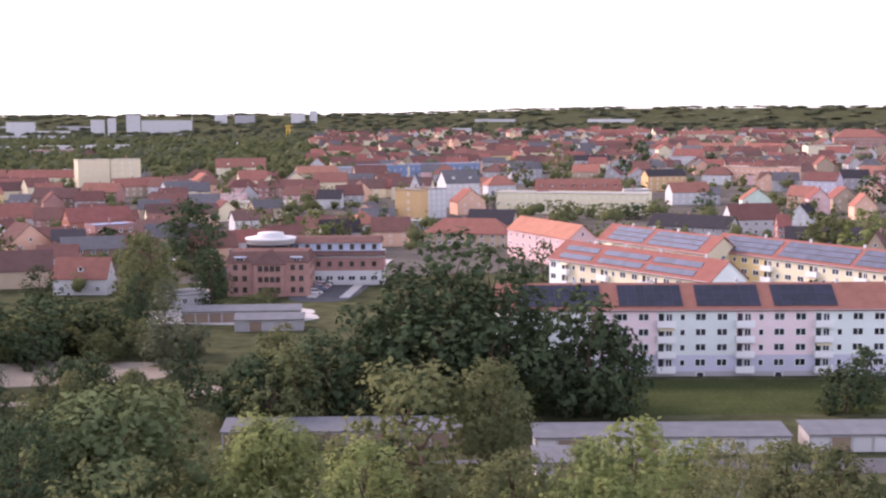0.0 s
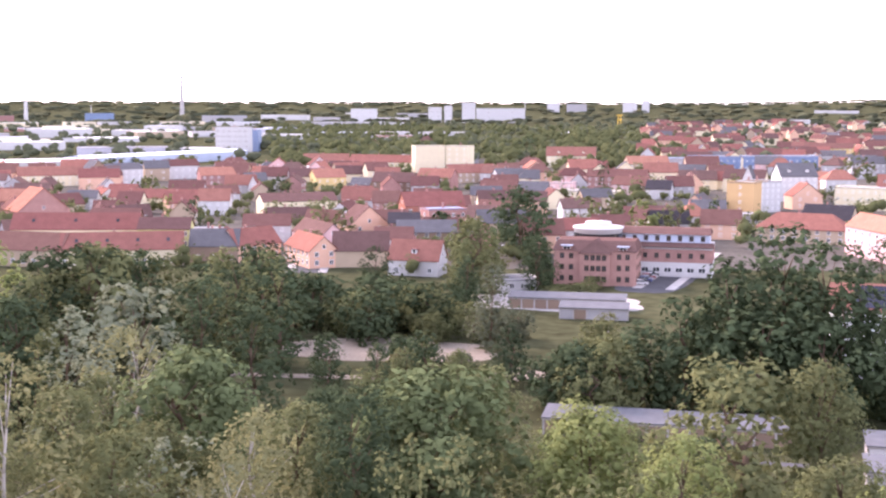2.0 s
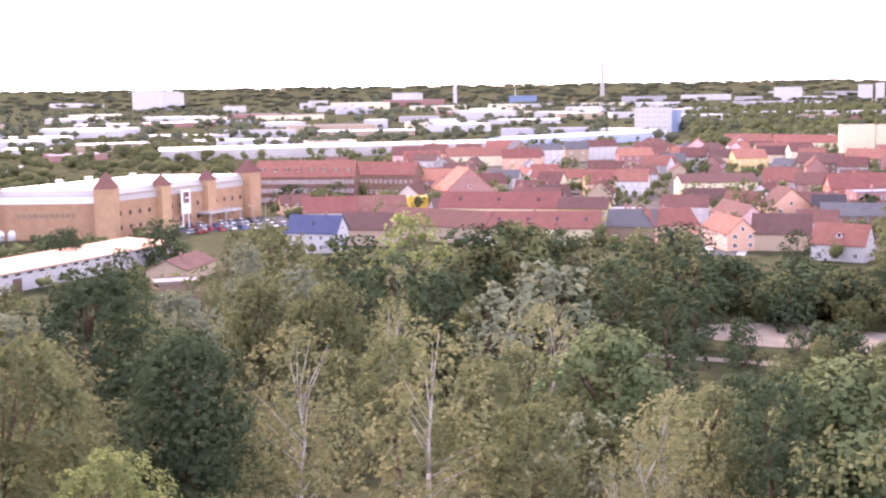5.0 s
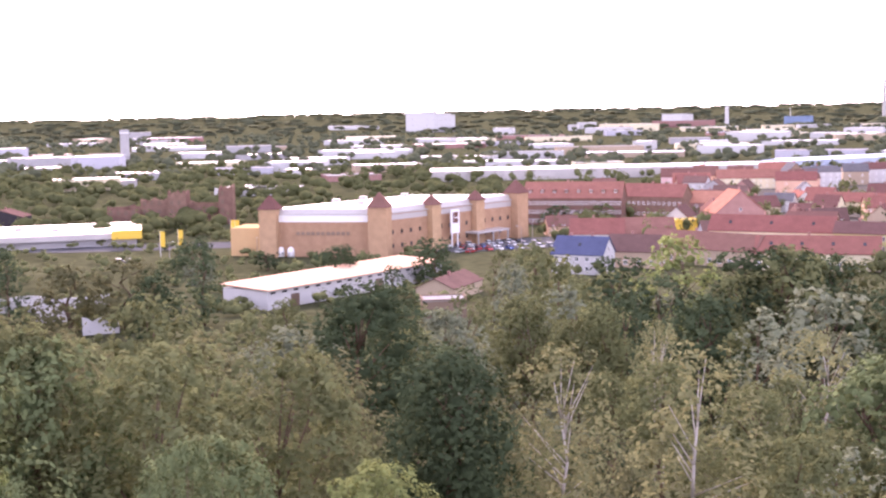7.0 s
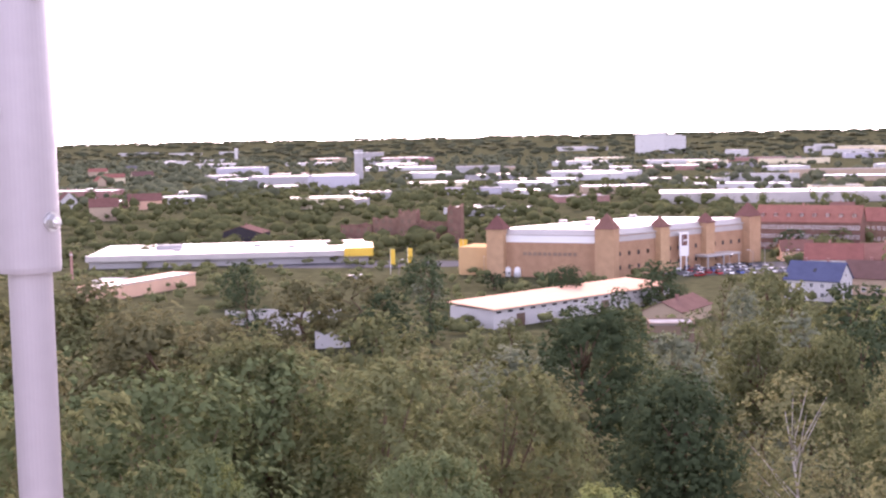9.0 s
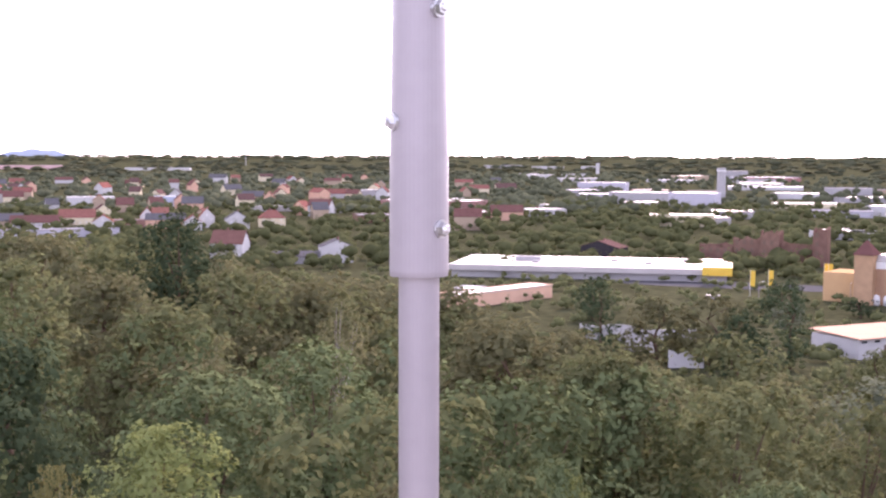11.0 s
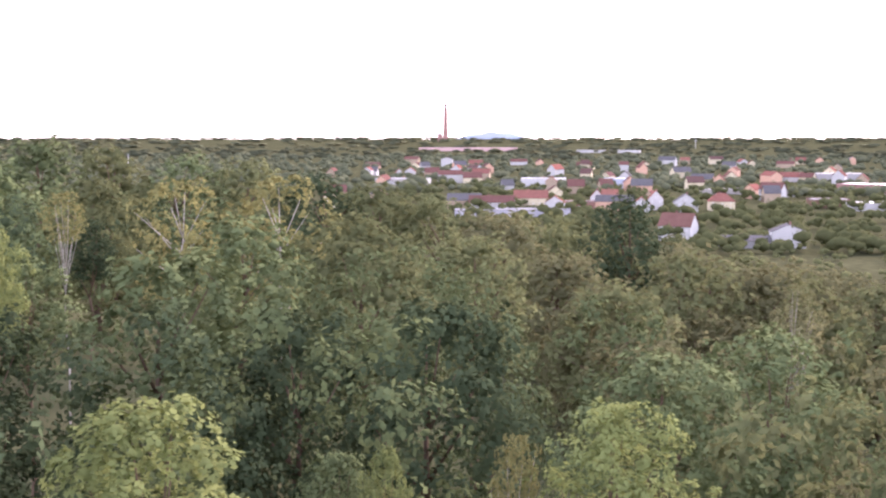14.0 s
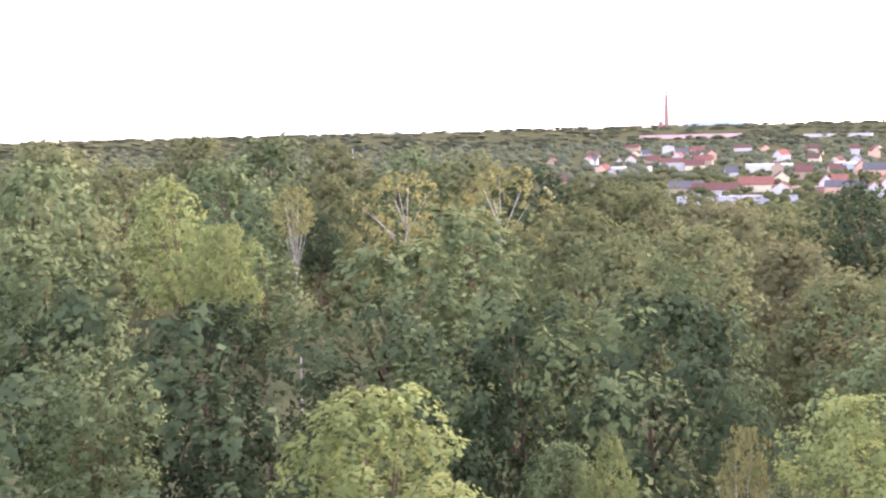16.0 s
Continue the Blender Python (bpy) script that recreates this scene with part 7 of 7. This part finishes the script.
def far_woods(seed, count, az0, az1, d0, d1, high, leaf, per, mat, power=1.0, label="distant trees between the houses and fields", broad=1.0):
    """Trees past counting between two bearings and two distances; broad: how far each clump spreads sideways."""
    rng = np.random.default_rng(seed)
    az = np.radians(az0 + (az1 - az0) * rng.random(count))
    D = d0 + (d1 - d0) * rng.random(count) ** power
    hh = high * ((0.6 + 0.5 * rng.random(count)) if broad < 1.5 else (0.85 + 0.3 * rng.random(count)))
    c = np.stack([-np.sin(az) * D, np.cos(az) * D, hh * 0.55], 1)
    if d0 > 3500:
        c[:, 2] += [ground_z(a, b) for a, b in c[:, :2]]
    lobes = 3 if d0 < 900 else 2
    cc = np.repeat(c, lobes, 0) + rng.normal(size=(count * lobes, 3)) * np.repeat(hh, lobes)[:, None] * np.array([0.30 * broad, 0.30 * broad, 0.12 if broad < 1.5 else 0.05])
    rr = np.repeat(hh, lobes) * (0.30 + 0.2 * rng.random(count * lobes))
    hub = np.repeat(c, lobes, 0) - np.array([0, 0, 0.3 * high])
    mass = inner_mass(rng, cc, rr, hub, 1, 0.9, 0.7 if d0 < 900 else 1.0, broad)
    leaves = leaf_cloud(rng, cc, rr, hub, count * per, leaf, per=6, spray=0.25)
    if d0 < 3500:
        for piece in (mass, leaves):
            piece[0][:, 2] = np.maximum(piece[0][:, 2], 0.0)
    tagged(new("far_trees", mass_mesh("far_trees", mass, leaves, mat)), label, "trees", kind="stuff")


def outer_quarter():
    """Houses of the next streets out, one by one."""
    rng = np.random.default_rng(8)
    walls = ("white", "cream", "tan", "peach", "grey", "pink")
    roofs = ("red", "dark_red", "orange", "dark_red", "brown_tile", "slate")
    words = {"red": "red tiled", "orange": "orange tiled", "dark_red": "dark red tiled", "brown_tile": "brown tiled", "slate": "grey slate"}
    for k in range(88):
        az = -23 + 58 * rng.random()
        D = 690 + (330 if az < 5 else 120) * rng.random()
        wl, rf = walls[rng.integers(6)], roofs[rng.integers(6)]
        a = radians(az)
        house(-math.sin(a) * D, math.cos(a) * D, az + 12 * rng.normal(), 12 + (10 if k % 4 < 3 else 0) * rng.random(), 10, 5 + 3 * rng.random(), 4 + 1.5 * rng.random(), wl, rf, 2, 2, ("gable", "hip", "gable", "front")[k % 4],
              label=f"{wl} plastered town house with {words[rf]} roof", side=0, panes=False, group="houses of the outer streets")


outer_quarter()


def inner_quarter():
    """Back houses and yards between the streets, each set where there is room."""
    rng = np.random.default_rng(17)
    words = {"red": "red tiled", "orange": "orange tiled", "dark_red": "dark red tiled", "brown_tile": "brown tiled", "slate": "grey slate"}
    made = 0
    for k in range(900):
        az, D = 3 + 37 * rng.random(), 395 + 290 * rng.random()
        a = radians(az)
        x, y = -math.sin(a) * D, math.cos(a) * D
        L = 10 + 8 * rng.random()
        wl, rf = ("white", "cream", "tan", "peach", "grey", "brick")[rng.integers(6)], ("red", "dark_red", "brown_tile", "slate", "dark_red")[rng.integers(5)]
        turn = az + 10 * rng.normal() + 90 * (rng.random() < 0.25)
        cx, cy = x + math.cos(radians(turn)) * L / 2 - math.sin(radians(turn)) * 4.5, y + math.sin(radians(turn)) * L / 2 + math.cos(radians(turn)) * 4.5
        if any((cx - p) ** 2 + (cy - q) ** 2 < (0.62 * L + r) ** 2 for p, q, r in BUILT):
            continue
        made += 1
        if made > 75:
            break
        house(x, y, turn, L, 9, 3.6 + 2.6 * rng.random(), 3.2 + 1.5 * rng.random(), wl, rf, 2, 3, "gable", label=f"{wl} back house with {words[rf]} roof", side=0, panes=False, group="houses of the inner yards")


inner_quarter()


def industrial_quarter():
    """Low sheds and halls in rows beyond the railway, each set where there is room."""
    rng = np.random.default_rng(29)
    made = 0
    for k in range(900):
        az, D = 15 + 47 * rng.random(), 820 + 1500 * rng.random() ** 1.2
        a = radians(az)
        x, y, L = -math.sin(a) * D, math.cos(a) * D, 30 + 75 * rng.random()
        rot = az + 8 * rng.normal() + 4
        cx, cy = x + math.cos(radians(rot)) * L / 2, y + math.sin(radians(rot)) * L / 2
        wl, rf = ("white", "grey", "tan", "brick", "lilac", "cream")[rng.integers(6)], ("light_metal", "light_metal", "flat_roof", "sky_metal")[rng.integers(4)]
        if any((cx - p) ** 2 + (cy - q) ** 2 < (0.5 * L + r) ** 2 for p, q, r in BUILT):
            continue
        made += 1
        if made > 60:
            break
        house(x, y, rot, L, 18 + 20 * rng.random(), 3.5 + 4.0 * rng.random(), 0.5, wl, rf, 1, 0, "flat", label=f"low {wl} works hall with a long flat roof", side=0, chimneys=0, panes=False, group="halls of the industrial quarter", name="works_hall", category="industrial hall")


industrial_quarter()
far_woods(40, 170, 3, 40, 350, 660, 6.0, 0.42, 80, "oak", label="garden trees between the old houses")
far_town()
far_woods(38, 800, 44, 84, 230, 640, 3.6, 0.36, 26, "oak", broad=1.35, label="low bushes and scrub in the fields")
far_woods(31, 520, -26, 42, 430, 1000, 7.5, 0.65, 45, "oak")
far_woods(33, 1500, 42, 112, 520, 1150, 8.5, 0.55, 22, "oak", broad=1.35)
far_woods(32, 2400, -26, 70, 950, 2400, 8.5, 0.7, 7, "far_haze_leaf", broad=1.3)
far_woods(41, 900, 4, 22, 860, 2000, 11, 0.55, 14, "oak", label="tall park trees beyond the old town")
far_woods(34, 2600, 62, 130, 1000, 2600, 9, 0.7, 7, "far_haze_leaf", broad=1.3)
far_woods(35, 1700, -28, 135, 2300, 3900, 9, 0.7, 3, "far_haze_leaf", label="belt of distant woods", broad=3.0)
far_woods(36, 1400, -28, 135, 3800, 4800, 9, 0.5, 2, "far_haze_leaf", label="wooded ridge on the horizon", broad=4.5)

# ---- viewing tower: deck, shaft and the steel pole by the camera ----
def viewing_tower():
    t = thing("viewing_tower", pose(0, 0, ground_z(0, 0)), "plain concrete viewing tower under the camera", "tower")
    g = ground_z(0, 0)
    s = Shape()
    s.lathe([(1.2, -0.5), (1.2, 47.1 - g), (2.2, 47.2 - g), (2.2, 47.4 - g)], 16)
    part("shaft", s, M["concrete"], t)


viewing_tower()


def steel_pole():
    p = thing("steel_pole", pose(-1.236, 0.404, 47.4), "galvanised steel pole with a bolted sleeve on the tower deck", "pole")
    s = Shape()
    s.lathe([(0.0205, 0), (0.0205, 1.49)], 32)
    part("lower_tube", s, M["galvanised"], p, smooth=False)
    s = Shape()
    s.lathe([(0.0215, 1.474), (0.0290, 1.475), (0.0296, 1.48), (0.0293, 1.60), (0.0288, 1.64), (0.0276, 1.71), (0.0269, 1.76), (0.0264, 2.6), (0.0250, 2.604)], 40)
    part("sleeve", s, M["galvanised"], p)
    for ang, z in ((280, 1.628), (28, 1.523), (22, 1.738), (255, 1.85)):
        s = Shape()
        s.tube((0.018, 0, 0), (0.0275, 0, 0), 0.0095, 0.0092, 18)
        s.tube((0.0275, 0, 0), (0.0325, 0, 0), 0.0078, 0.0066, 6)
        s.tube((0.0325, 0, 0), (0.0352, 0, 0), 0.0042, 0.003, 10)
        part("bolt", s, M["zinc_bolt"], p, m=pose(0, 0, z, 0, 0, ang) @ pose(0.004, 0, 0))


steel_pole()


# ---- tall stacks and masts ----
def stack(x, y, height, r0, r1, mat, label, name="factory_chimney"):
    c = thing(name, pose(x, y, 0), label, "chimney")
    s = Shape()
    s.lathe([(r0 * 1.3, -0.5), (r0 * 1.3, height * .06), (r0, height * .065), (r1, height - 2), (r1 * 1.12, height - 1.9), (r1 * 1.12, height - .6), (r1, height)], 16)
    part("shaft", s, M[mat], c)
    s = Shape()
    s.lathe([(r1 * 1.16, 0), (r1 * 1.16, height * .03)], 16)
    part("band", s, M["frame_white"], c, m=pose(0, 0, height * .9))
    return c


# ---- parked cars ----
def car_body():
    body, glass, wheel = Shape(), Shape(), Shape()
    body.solid([(-2.1, -.85, .28), (2.1, -.85, .28), (2.1, .85, .28), (-2.1, .85, .28)], [(-2.05, -.83, .85), (2.0, -.83, .78), (2.0, .83, .78), (-2.05, .83, .85)])
    body.solid([(-1.55, -.70, 1.36), (.55, -.70, 1.36), (.55, .70, 1.36), (-1.55, .70, 1.36)], [(-1.45, -.66, 1.45), (.45, -.66, 1.45), (.45, .66, 1.45), (-1.45, .66, 1.45)])
    glass.solid([(-1.98, -.78, .851), (1.15, -.78, .82), (1.15, .78, .82), (-1.98, .78, .851)], [(-1.5, -.69, 1.355), (.5, -.69, 1.355), (.5, .69, 1.355), (-1.5, .69, 1.355)])
    wheel.tube((0, -.1, 0), (0, .1, 0), .31, .31, 14)
    return body, glass, wheel.mesh("wheel", [M["asphalt"]])


CAR_PAINT = {k: material("car_paint_" + k, c, 0.25, 0.3, 0.05, 1.0, 0.02) for k, c in (("white", (.75, .75, .76)), ("silver", (.45, .46, .48)), ("black", (.03, .03, .035)), ("red", (.40, .04, .04)), ("blue", (.06, .10, .28)))}
CARS = {}


def car(x, y, rot, paint):
    if paint not in CARS:
        b, g, w = car_body()
        CARS[paint] = (b.mesh("body", [CAR_PAINT[paint]]), g.mesh("windows", [M["glass"]]), w)
    b, g, w = CARS[paint]
    c = thing("car", pose(x, y, ground_z(x, y) + 0.03, 0, 0, rot), f"{paint} car parked on the asphalt", "car", "parked cars")
    part("body", b, None, c)
    part("cabin_glass", g, None, c)
    for wx in (-1.3, 1.35):
        for wy in (-.76, .76):
            part("wheel", w, None, c, m=pose(wx, wy, .31))


# ---- ground surfaces ----
def patch(name, cx, cy, rx, ry, rot, mat, label, seed=1, z=0.02, rough=0.18, kind="structure"):
    """A thin, uneven-edged layer lying on the ground."""
    rng = np.random.default_rng(seed)
    n = 36
    k = np.convolve(np.tile(rng.normal(size=n), 3), np.ones(3) / 3, "same")[n:2 * n]
    pts = []
    for i in range(n):
        a = 2 * math.pi * i / n
        s = 1 + rough * k[i]
        sq = (abs(math.cos(a)) ** 4 + abs(math.sin(a)) ** 4) ** -0.25
        p = pose(cx, cy, 0, 0, 0, rot) @ Vector((rx * s * sq * math.cos(a), ry * s * sq * math.sin(a), 0))
        pts.append((p.x, p.y))
    sh = Shape()
    sh.solid([(a, b, ground_z(a, b) - 0.3) for a, b in pts], [(a, b, ground_z(a, b) + z) for a, b in pts])
    tagged(new(name, sh.mesh(name, [M[mat]])), label, "ground", kind=kind)


def road(name, x0, y0, x1, y1, width, label):
    d = Vector((x1 - x0, y1 - y0))
    s = Shape()
    L = d.length
    s.box(0, -width / 2, -0.3, L, width / 2, 0.03)
    o = new(name, s.mesh(name, [M["asphalt"]]))
    o.matrix_basis = pose(x0, y0, 0, 0, 0, math.degrees(math.atan2(d.y, d.x)))
    tagged(o, label, "road", kind="structure")
    for side in (-1, 1):
        s = Shape()
        s.box(0, side * (width / 2 + 1.3) - 1.25, -0.3, L, side * (width / 2 + 1.3) + 1.25, 0.15)
        p = new("pavement", s.mesh("pavement", [M["concrete"]]))
        p.matrix_basis = o.matrix_basis.copy()
        tagged(p, "pale concrete pavement along a street", "pavement", kind="structure")


def lamp_post(x, y, h=7.0, rot=0.0):
    l = thing("street_lamp", pose(x, y, ground_z(x, y), 0, 0, rot), "slim grey street lamp with a curved arm", "street lamp", "street lamps")
    s = Shape()
    s.tube((0, 0, -0.3), (0, 0, h), 0.09, 0.06, 8)
    s.tube((0, 0, h - 0.03), (1.3, 0, h + 0.35), 0.05, 0.04, 6)
    part("pole", s, M["galvanised"], l)
    s = Shape()
    s.solid([(1.2, -.16, h + .28), (2.0, -.16, h + .36), (2.0, .16, h + .36), (1.2, .16, h + .28)], [(1.25, -.12, h + .42), (1.95, -.1, h + .46), (1.95, .1, h + .46), (1.25, .12, h + .42)])
    part("lamp_head", s, M["frame_white"], l)


def flag_pole(x, y, h, mat, rot):
    l = thing("flag_pole", pose(x, y, 0, 0, 0, rot), "tall yellow advertising flag on a white pole", "flag", "advertising flags")
    s = Shape()
    s.tube((0, 0, -0.3), (0, 0, h), 0.08, 0.05, 8)
    part("pole", s, M["frame_white"], l)
    s = Shape()
    s.solid([(0.08, -.02, h - 5.4), (1.6, .10, h - 5.6), (1.6, .14, h - 5.6), (0.08, .02, h - 5.4)], [(0.08, -.02, h - .2), (1.7, -.1, h - .3), (1.7, -.06, h - .3), (0.08, .02, h - .2)])
    part("cloth", s, M[mat], l)


def dome(x, y, r, h):
    d = thing("dome_hall", pose(x, y, 0), "white shallow domed hall roof", "dome", "domes")
    s = Shape()
    s.lathe([(r, -0.3), (r, 1.0)] + [(r * math.cos(k * math.pi / 16), 1.0 + h * math.sin(k * math.pi / 16)) for k in range(1, 8)], 28)
    part("shell", s, M["frame_white"], d, smooth=True)


def mast(x, y, h, label="slender pale mast with a small head"):
    m = thing("mast", pose(x, y, ground_z(x, y)), label, "mast", "masts")
    s = Shape()
    s.tube((0, 0, -0.3), (0, 0, h), h * 0.022, h * 0.014, 8)
    part("shaft", s, M["frame_white"], m)
    s = Shape()
    s.tube((0, 0, h), (0, 0, h * 1.06), h * 0.02, h * 0.02, 8)
    part("head", s, M["grey"], m)


def crane(x, y, h):
    c = thing("tower_crane", pose(x, y, 0), "yellow industrial lifting tower", "crane")
    s = Shape()
    for a, b in ((-3, -3), (3, -3), (3, 3), (-3, 3)):
        s.tube((a, b, -0.3), (a * .6, b * .6, h), .6, .5, 6)
    part("legs", s, M["yellow_panel"], c)
    s = Shape()
    s.box(-4, -4, h * .55, 4, 4, h * .62)
    s.box(-5, -4, h, 5, 4, h * 1.12)
    part("platform", s, M["yellow_panel"], c)


def broken_wall(x, y, rot, L, h):
    w = thing("broken_wall", pose(x, y, ground_z(x, y), 0, 0, rot), "broken white concrete wall standing in the scrub", "ruined wall", "ruined walls")
    rng = np.random.default_rng(int(L * 10))
    n = 7
    prof = [(0, -0.3)] + [(L, -0.3)] + [(L * (n - i) / n, h * (0.55 + 0.45 * rng.random())) for i in range(n + 1)]
    s = Shape()
    s.solid([(a, 0.3, b) for a, b in prof], [(a, 0.0, b) for a, b in prof])
    part("panel", s, M["white"], w)


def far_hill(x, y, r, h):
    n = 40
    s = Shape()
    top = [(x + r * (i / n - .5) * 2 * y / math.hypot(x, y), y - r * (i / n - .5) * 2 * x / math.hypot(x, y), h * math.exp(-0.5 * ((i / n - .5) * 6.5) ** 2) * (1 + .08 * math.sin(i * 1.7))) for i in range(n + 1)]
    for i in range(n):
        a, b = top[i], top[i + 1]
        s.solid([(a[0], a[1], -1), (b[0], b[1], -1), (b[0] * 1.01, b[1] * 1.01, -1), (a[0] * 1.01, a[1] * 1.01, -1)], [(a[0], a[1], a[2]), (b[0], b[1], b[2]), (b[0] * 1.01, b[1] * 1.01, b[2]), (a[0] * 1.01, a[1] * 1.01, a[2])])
    # the pale blue puts distance haze into the hill's own colour
    tagged(new("backdrop_hill", s.mesh("backdrop_hill", [M["sky_metal"]])), "hill far on the horizon, haze painted in as pale blue", "hill", kind="structure")


stack(-1304.4, 2713.6, 94.0, 5.0, 3.4, 'concrete', 'tall slim grey factory chimney')
stack(-4312.7, 39.2, 143.4, 9.0, 6.0, 'brick', 'tall red brick factory chimney')
stack(-4313.6, 20.9, 46.0, 9.0, 8.6, 'brick', 'short broad brick chimney')
stack(-423.8, 151.0, 11.6, 0.5, 0.42, 'brick', 'small brick chimney beside a shed')
stack(-1353.8, 2160.5, 37.8, 4.0, 3.0, 'white', 'pale tower of the distant works')
stack(-1094.3, 683.5, 32.8, 4.5, 4.0, 'grey', 'grey silo tower of the works')
stack(-2269.1, 1141.2, 25.2, 3.5, 3.0, 'white', 'short white silo tower')
mast(-2884.7, -1040.1, 44.1)
mast(-1516.7, -354.5, 22.8)
mast(-3705.2, 743.9, 32.5)
mast(-1572.1, 2784.9, 27.2)
mast(-745.0, 3895.4, 43.5)
dome(-268.3, 1708.6, 13.5, 3.8)
dome(-191.5, 1695.9, 12.6, 3.4)
dome(-161.7, 1690.9, 16.9, 6.1)
crane(-279.6, 2369.4, 16.3)
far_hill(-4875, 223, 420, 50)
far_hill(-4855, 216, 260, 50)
flag_pole(-376.5, 247.1, 9, 'yellow_panel', 50)
flag_pole(-375.9, 253.9, 9, 'yellow_panel', 57)
flag_pole(-391.9, 288.1, 9, 'yellow_panel', 64)
flag_pole(-390.7, 289.0, 9, 'yellow_panel', 71)
patch('town_ground', -60, 700, 330, 335, 3, 'town_soil', 'trodden earth and paved yards between houses', 2, 0.012, 0.03)
patch('sand_clearing', -73, 240, 20, 11, 6, 'sand', 'bare sandy clearing with pale gravel', 3, 0.05)
patch('dirt_path', -75, 213, 24, 1.6, 8, 'sand', 'trodden sandy path through the scrub', 5, 0.05)
patch('dry_bank', -44, 222, 6, 4, 60, 'sand', 'dry sandy bank beside the bushes', 6, 0.06)
patch('car_park', -303, 345, 34, 17, 62, 'asphalt', 'asphalt car park of the shopping centre', 7, 0.03, 0.04)
patch('car_park_yard', -410, 262, 42, 12, 48, 'asphalt', 'asphalt forecourt beside the supermarket', 8, 0.03, 0.04)
patch('yard', -30, 352, 9, 24, -6, 'asphalt', 'asphalt parking yard beside the brick office', 9, 0.03, 0.04)
patch('gravel_yard', -52, 306, 22, 12, 2, 'concrete', 'pale gravel yard between low garages', 10, 0.03, 0.08)
patch('lawn', 52, 217, 44, 13, 0, 'lawn', 'mown green lawn in front of the apartment block', 14, 0.03, 0.05)
patch('garage_lane', 30, 174, 44, 4, 0, 'asphalt', 'asphalt lane in front of the garages', 12, 0.03, 0.05)
road('street', -127, 340, -171, 495, 7, 'narrow asphalt street between old houses')
road('road', -30, 335, -22, 420, 6, 'asphalt road beside the brick office')
car(-318.0, 322.0, -27, 'red')
car(-316.3, 325.4, -26, 'white')
car(-314.6, 328.8, -28, 'blue')
car(-312.9, 332.2, -27, 'white')
car(-309.5, 339.0, -28, 'white')
car(-307.8, 342.4, -27, 'silver')
car(-306.1, 345.8, -26, 'white')
car(-304.4, 349.2, -28, 'black')
car(-307.3, 323.4, -26, 'red')
car(-305.6, 326.8, -28, 'white')
car(-303.9, 330.2, -27, 'blue')
car(-302.2, 333.6, -26, 'white')
car(-298.8, 340.4, -27, 'white')
car(-297.1, 343.8, -26, 'silver')
car(-295.4, 347.2, -28, 'white')
car(-300.0, 318.0, -27, 'black')
car(-296.6, 324.8, -28, 'red')
car(-294.9, 328.2, -27, 'white')
car(-293.2, 331.6, -26, 'blue')
car(-291.5, 335.0, -28, 'white')
car(-288.1, 341.8, -26, 'white')
car(-286.4, 345.2, -28, 'silver')
car(-34.0, 342.0, 0, 'white')
car(-33.8, 345.0, 2, 'black')
car(-33.6, 348.0, 4, 'blue')
car(-33.4, 351.0, 0, 'silver')
car(-33.2, 354.0, 2, 'red')
car(-33.0, 357.0, 4, 'white')
car(-32.8, 360.0, 0, 'black')
car(-373.2, 229.3, 40, 'silver')
car(-371.4, 232.6, 53, 'blue')
car(-370.3, 280.0, 66, 'black')
car(-374.7, 286.0, 79, 'white')
car(-296.8, 316.2, 92, 'red')
car(-299.8, 314.0, 105, 'silver')
car(-132.7, 379.0, 118, 'blue')
car(-129.4, 362.6, 131, 'black')
car(-302.9, 322.9, 144, 'white')
car(-300.8, 323.9, 157, 'red')
lamp_post(-300.9, 352.8, 8, 0)
lamp_post(-317.1, 378.5, 8, 50)
lamp_post(-281.5, 313.3, 8, 100)
lamp_post(-319.0, 339.9, 8, 150)
lamp_post(-286.4, 330.0, 8, 200)
lamp_post(-315.3, 393.0, 8, 250)
lamp_post(-27.1, 203.3, 6, 300)
lamp_post(-27.2, 390.6, 6, 350)
lamp_post(-77.7, 366.9, 6, 400)
lamp_post(-363.9, 242.2, 6, 450)
lamp_post(-349.2, 267.1, 6, 500)
broken_wall(-305.0, 148.7, 52, 30, 4.5)
broken_wall(-280.9, 149.3, 20, 9, 4.0)
broken_wall(-255.8, 146.9, 70, 8, 4.5)
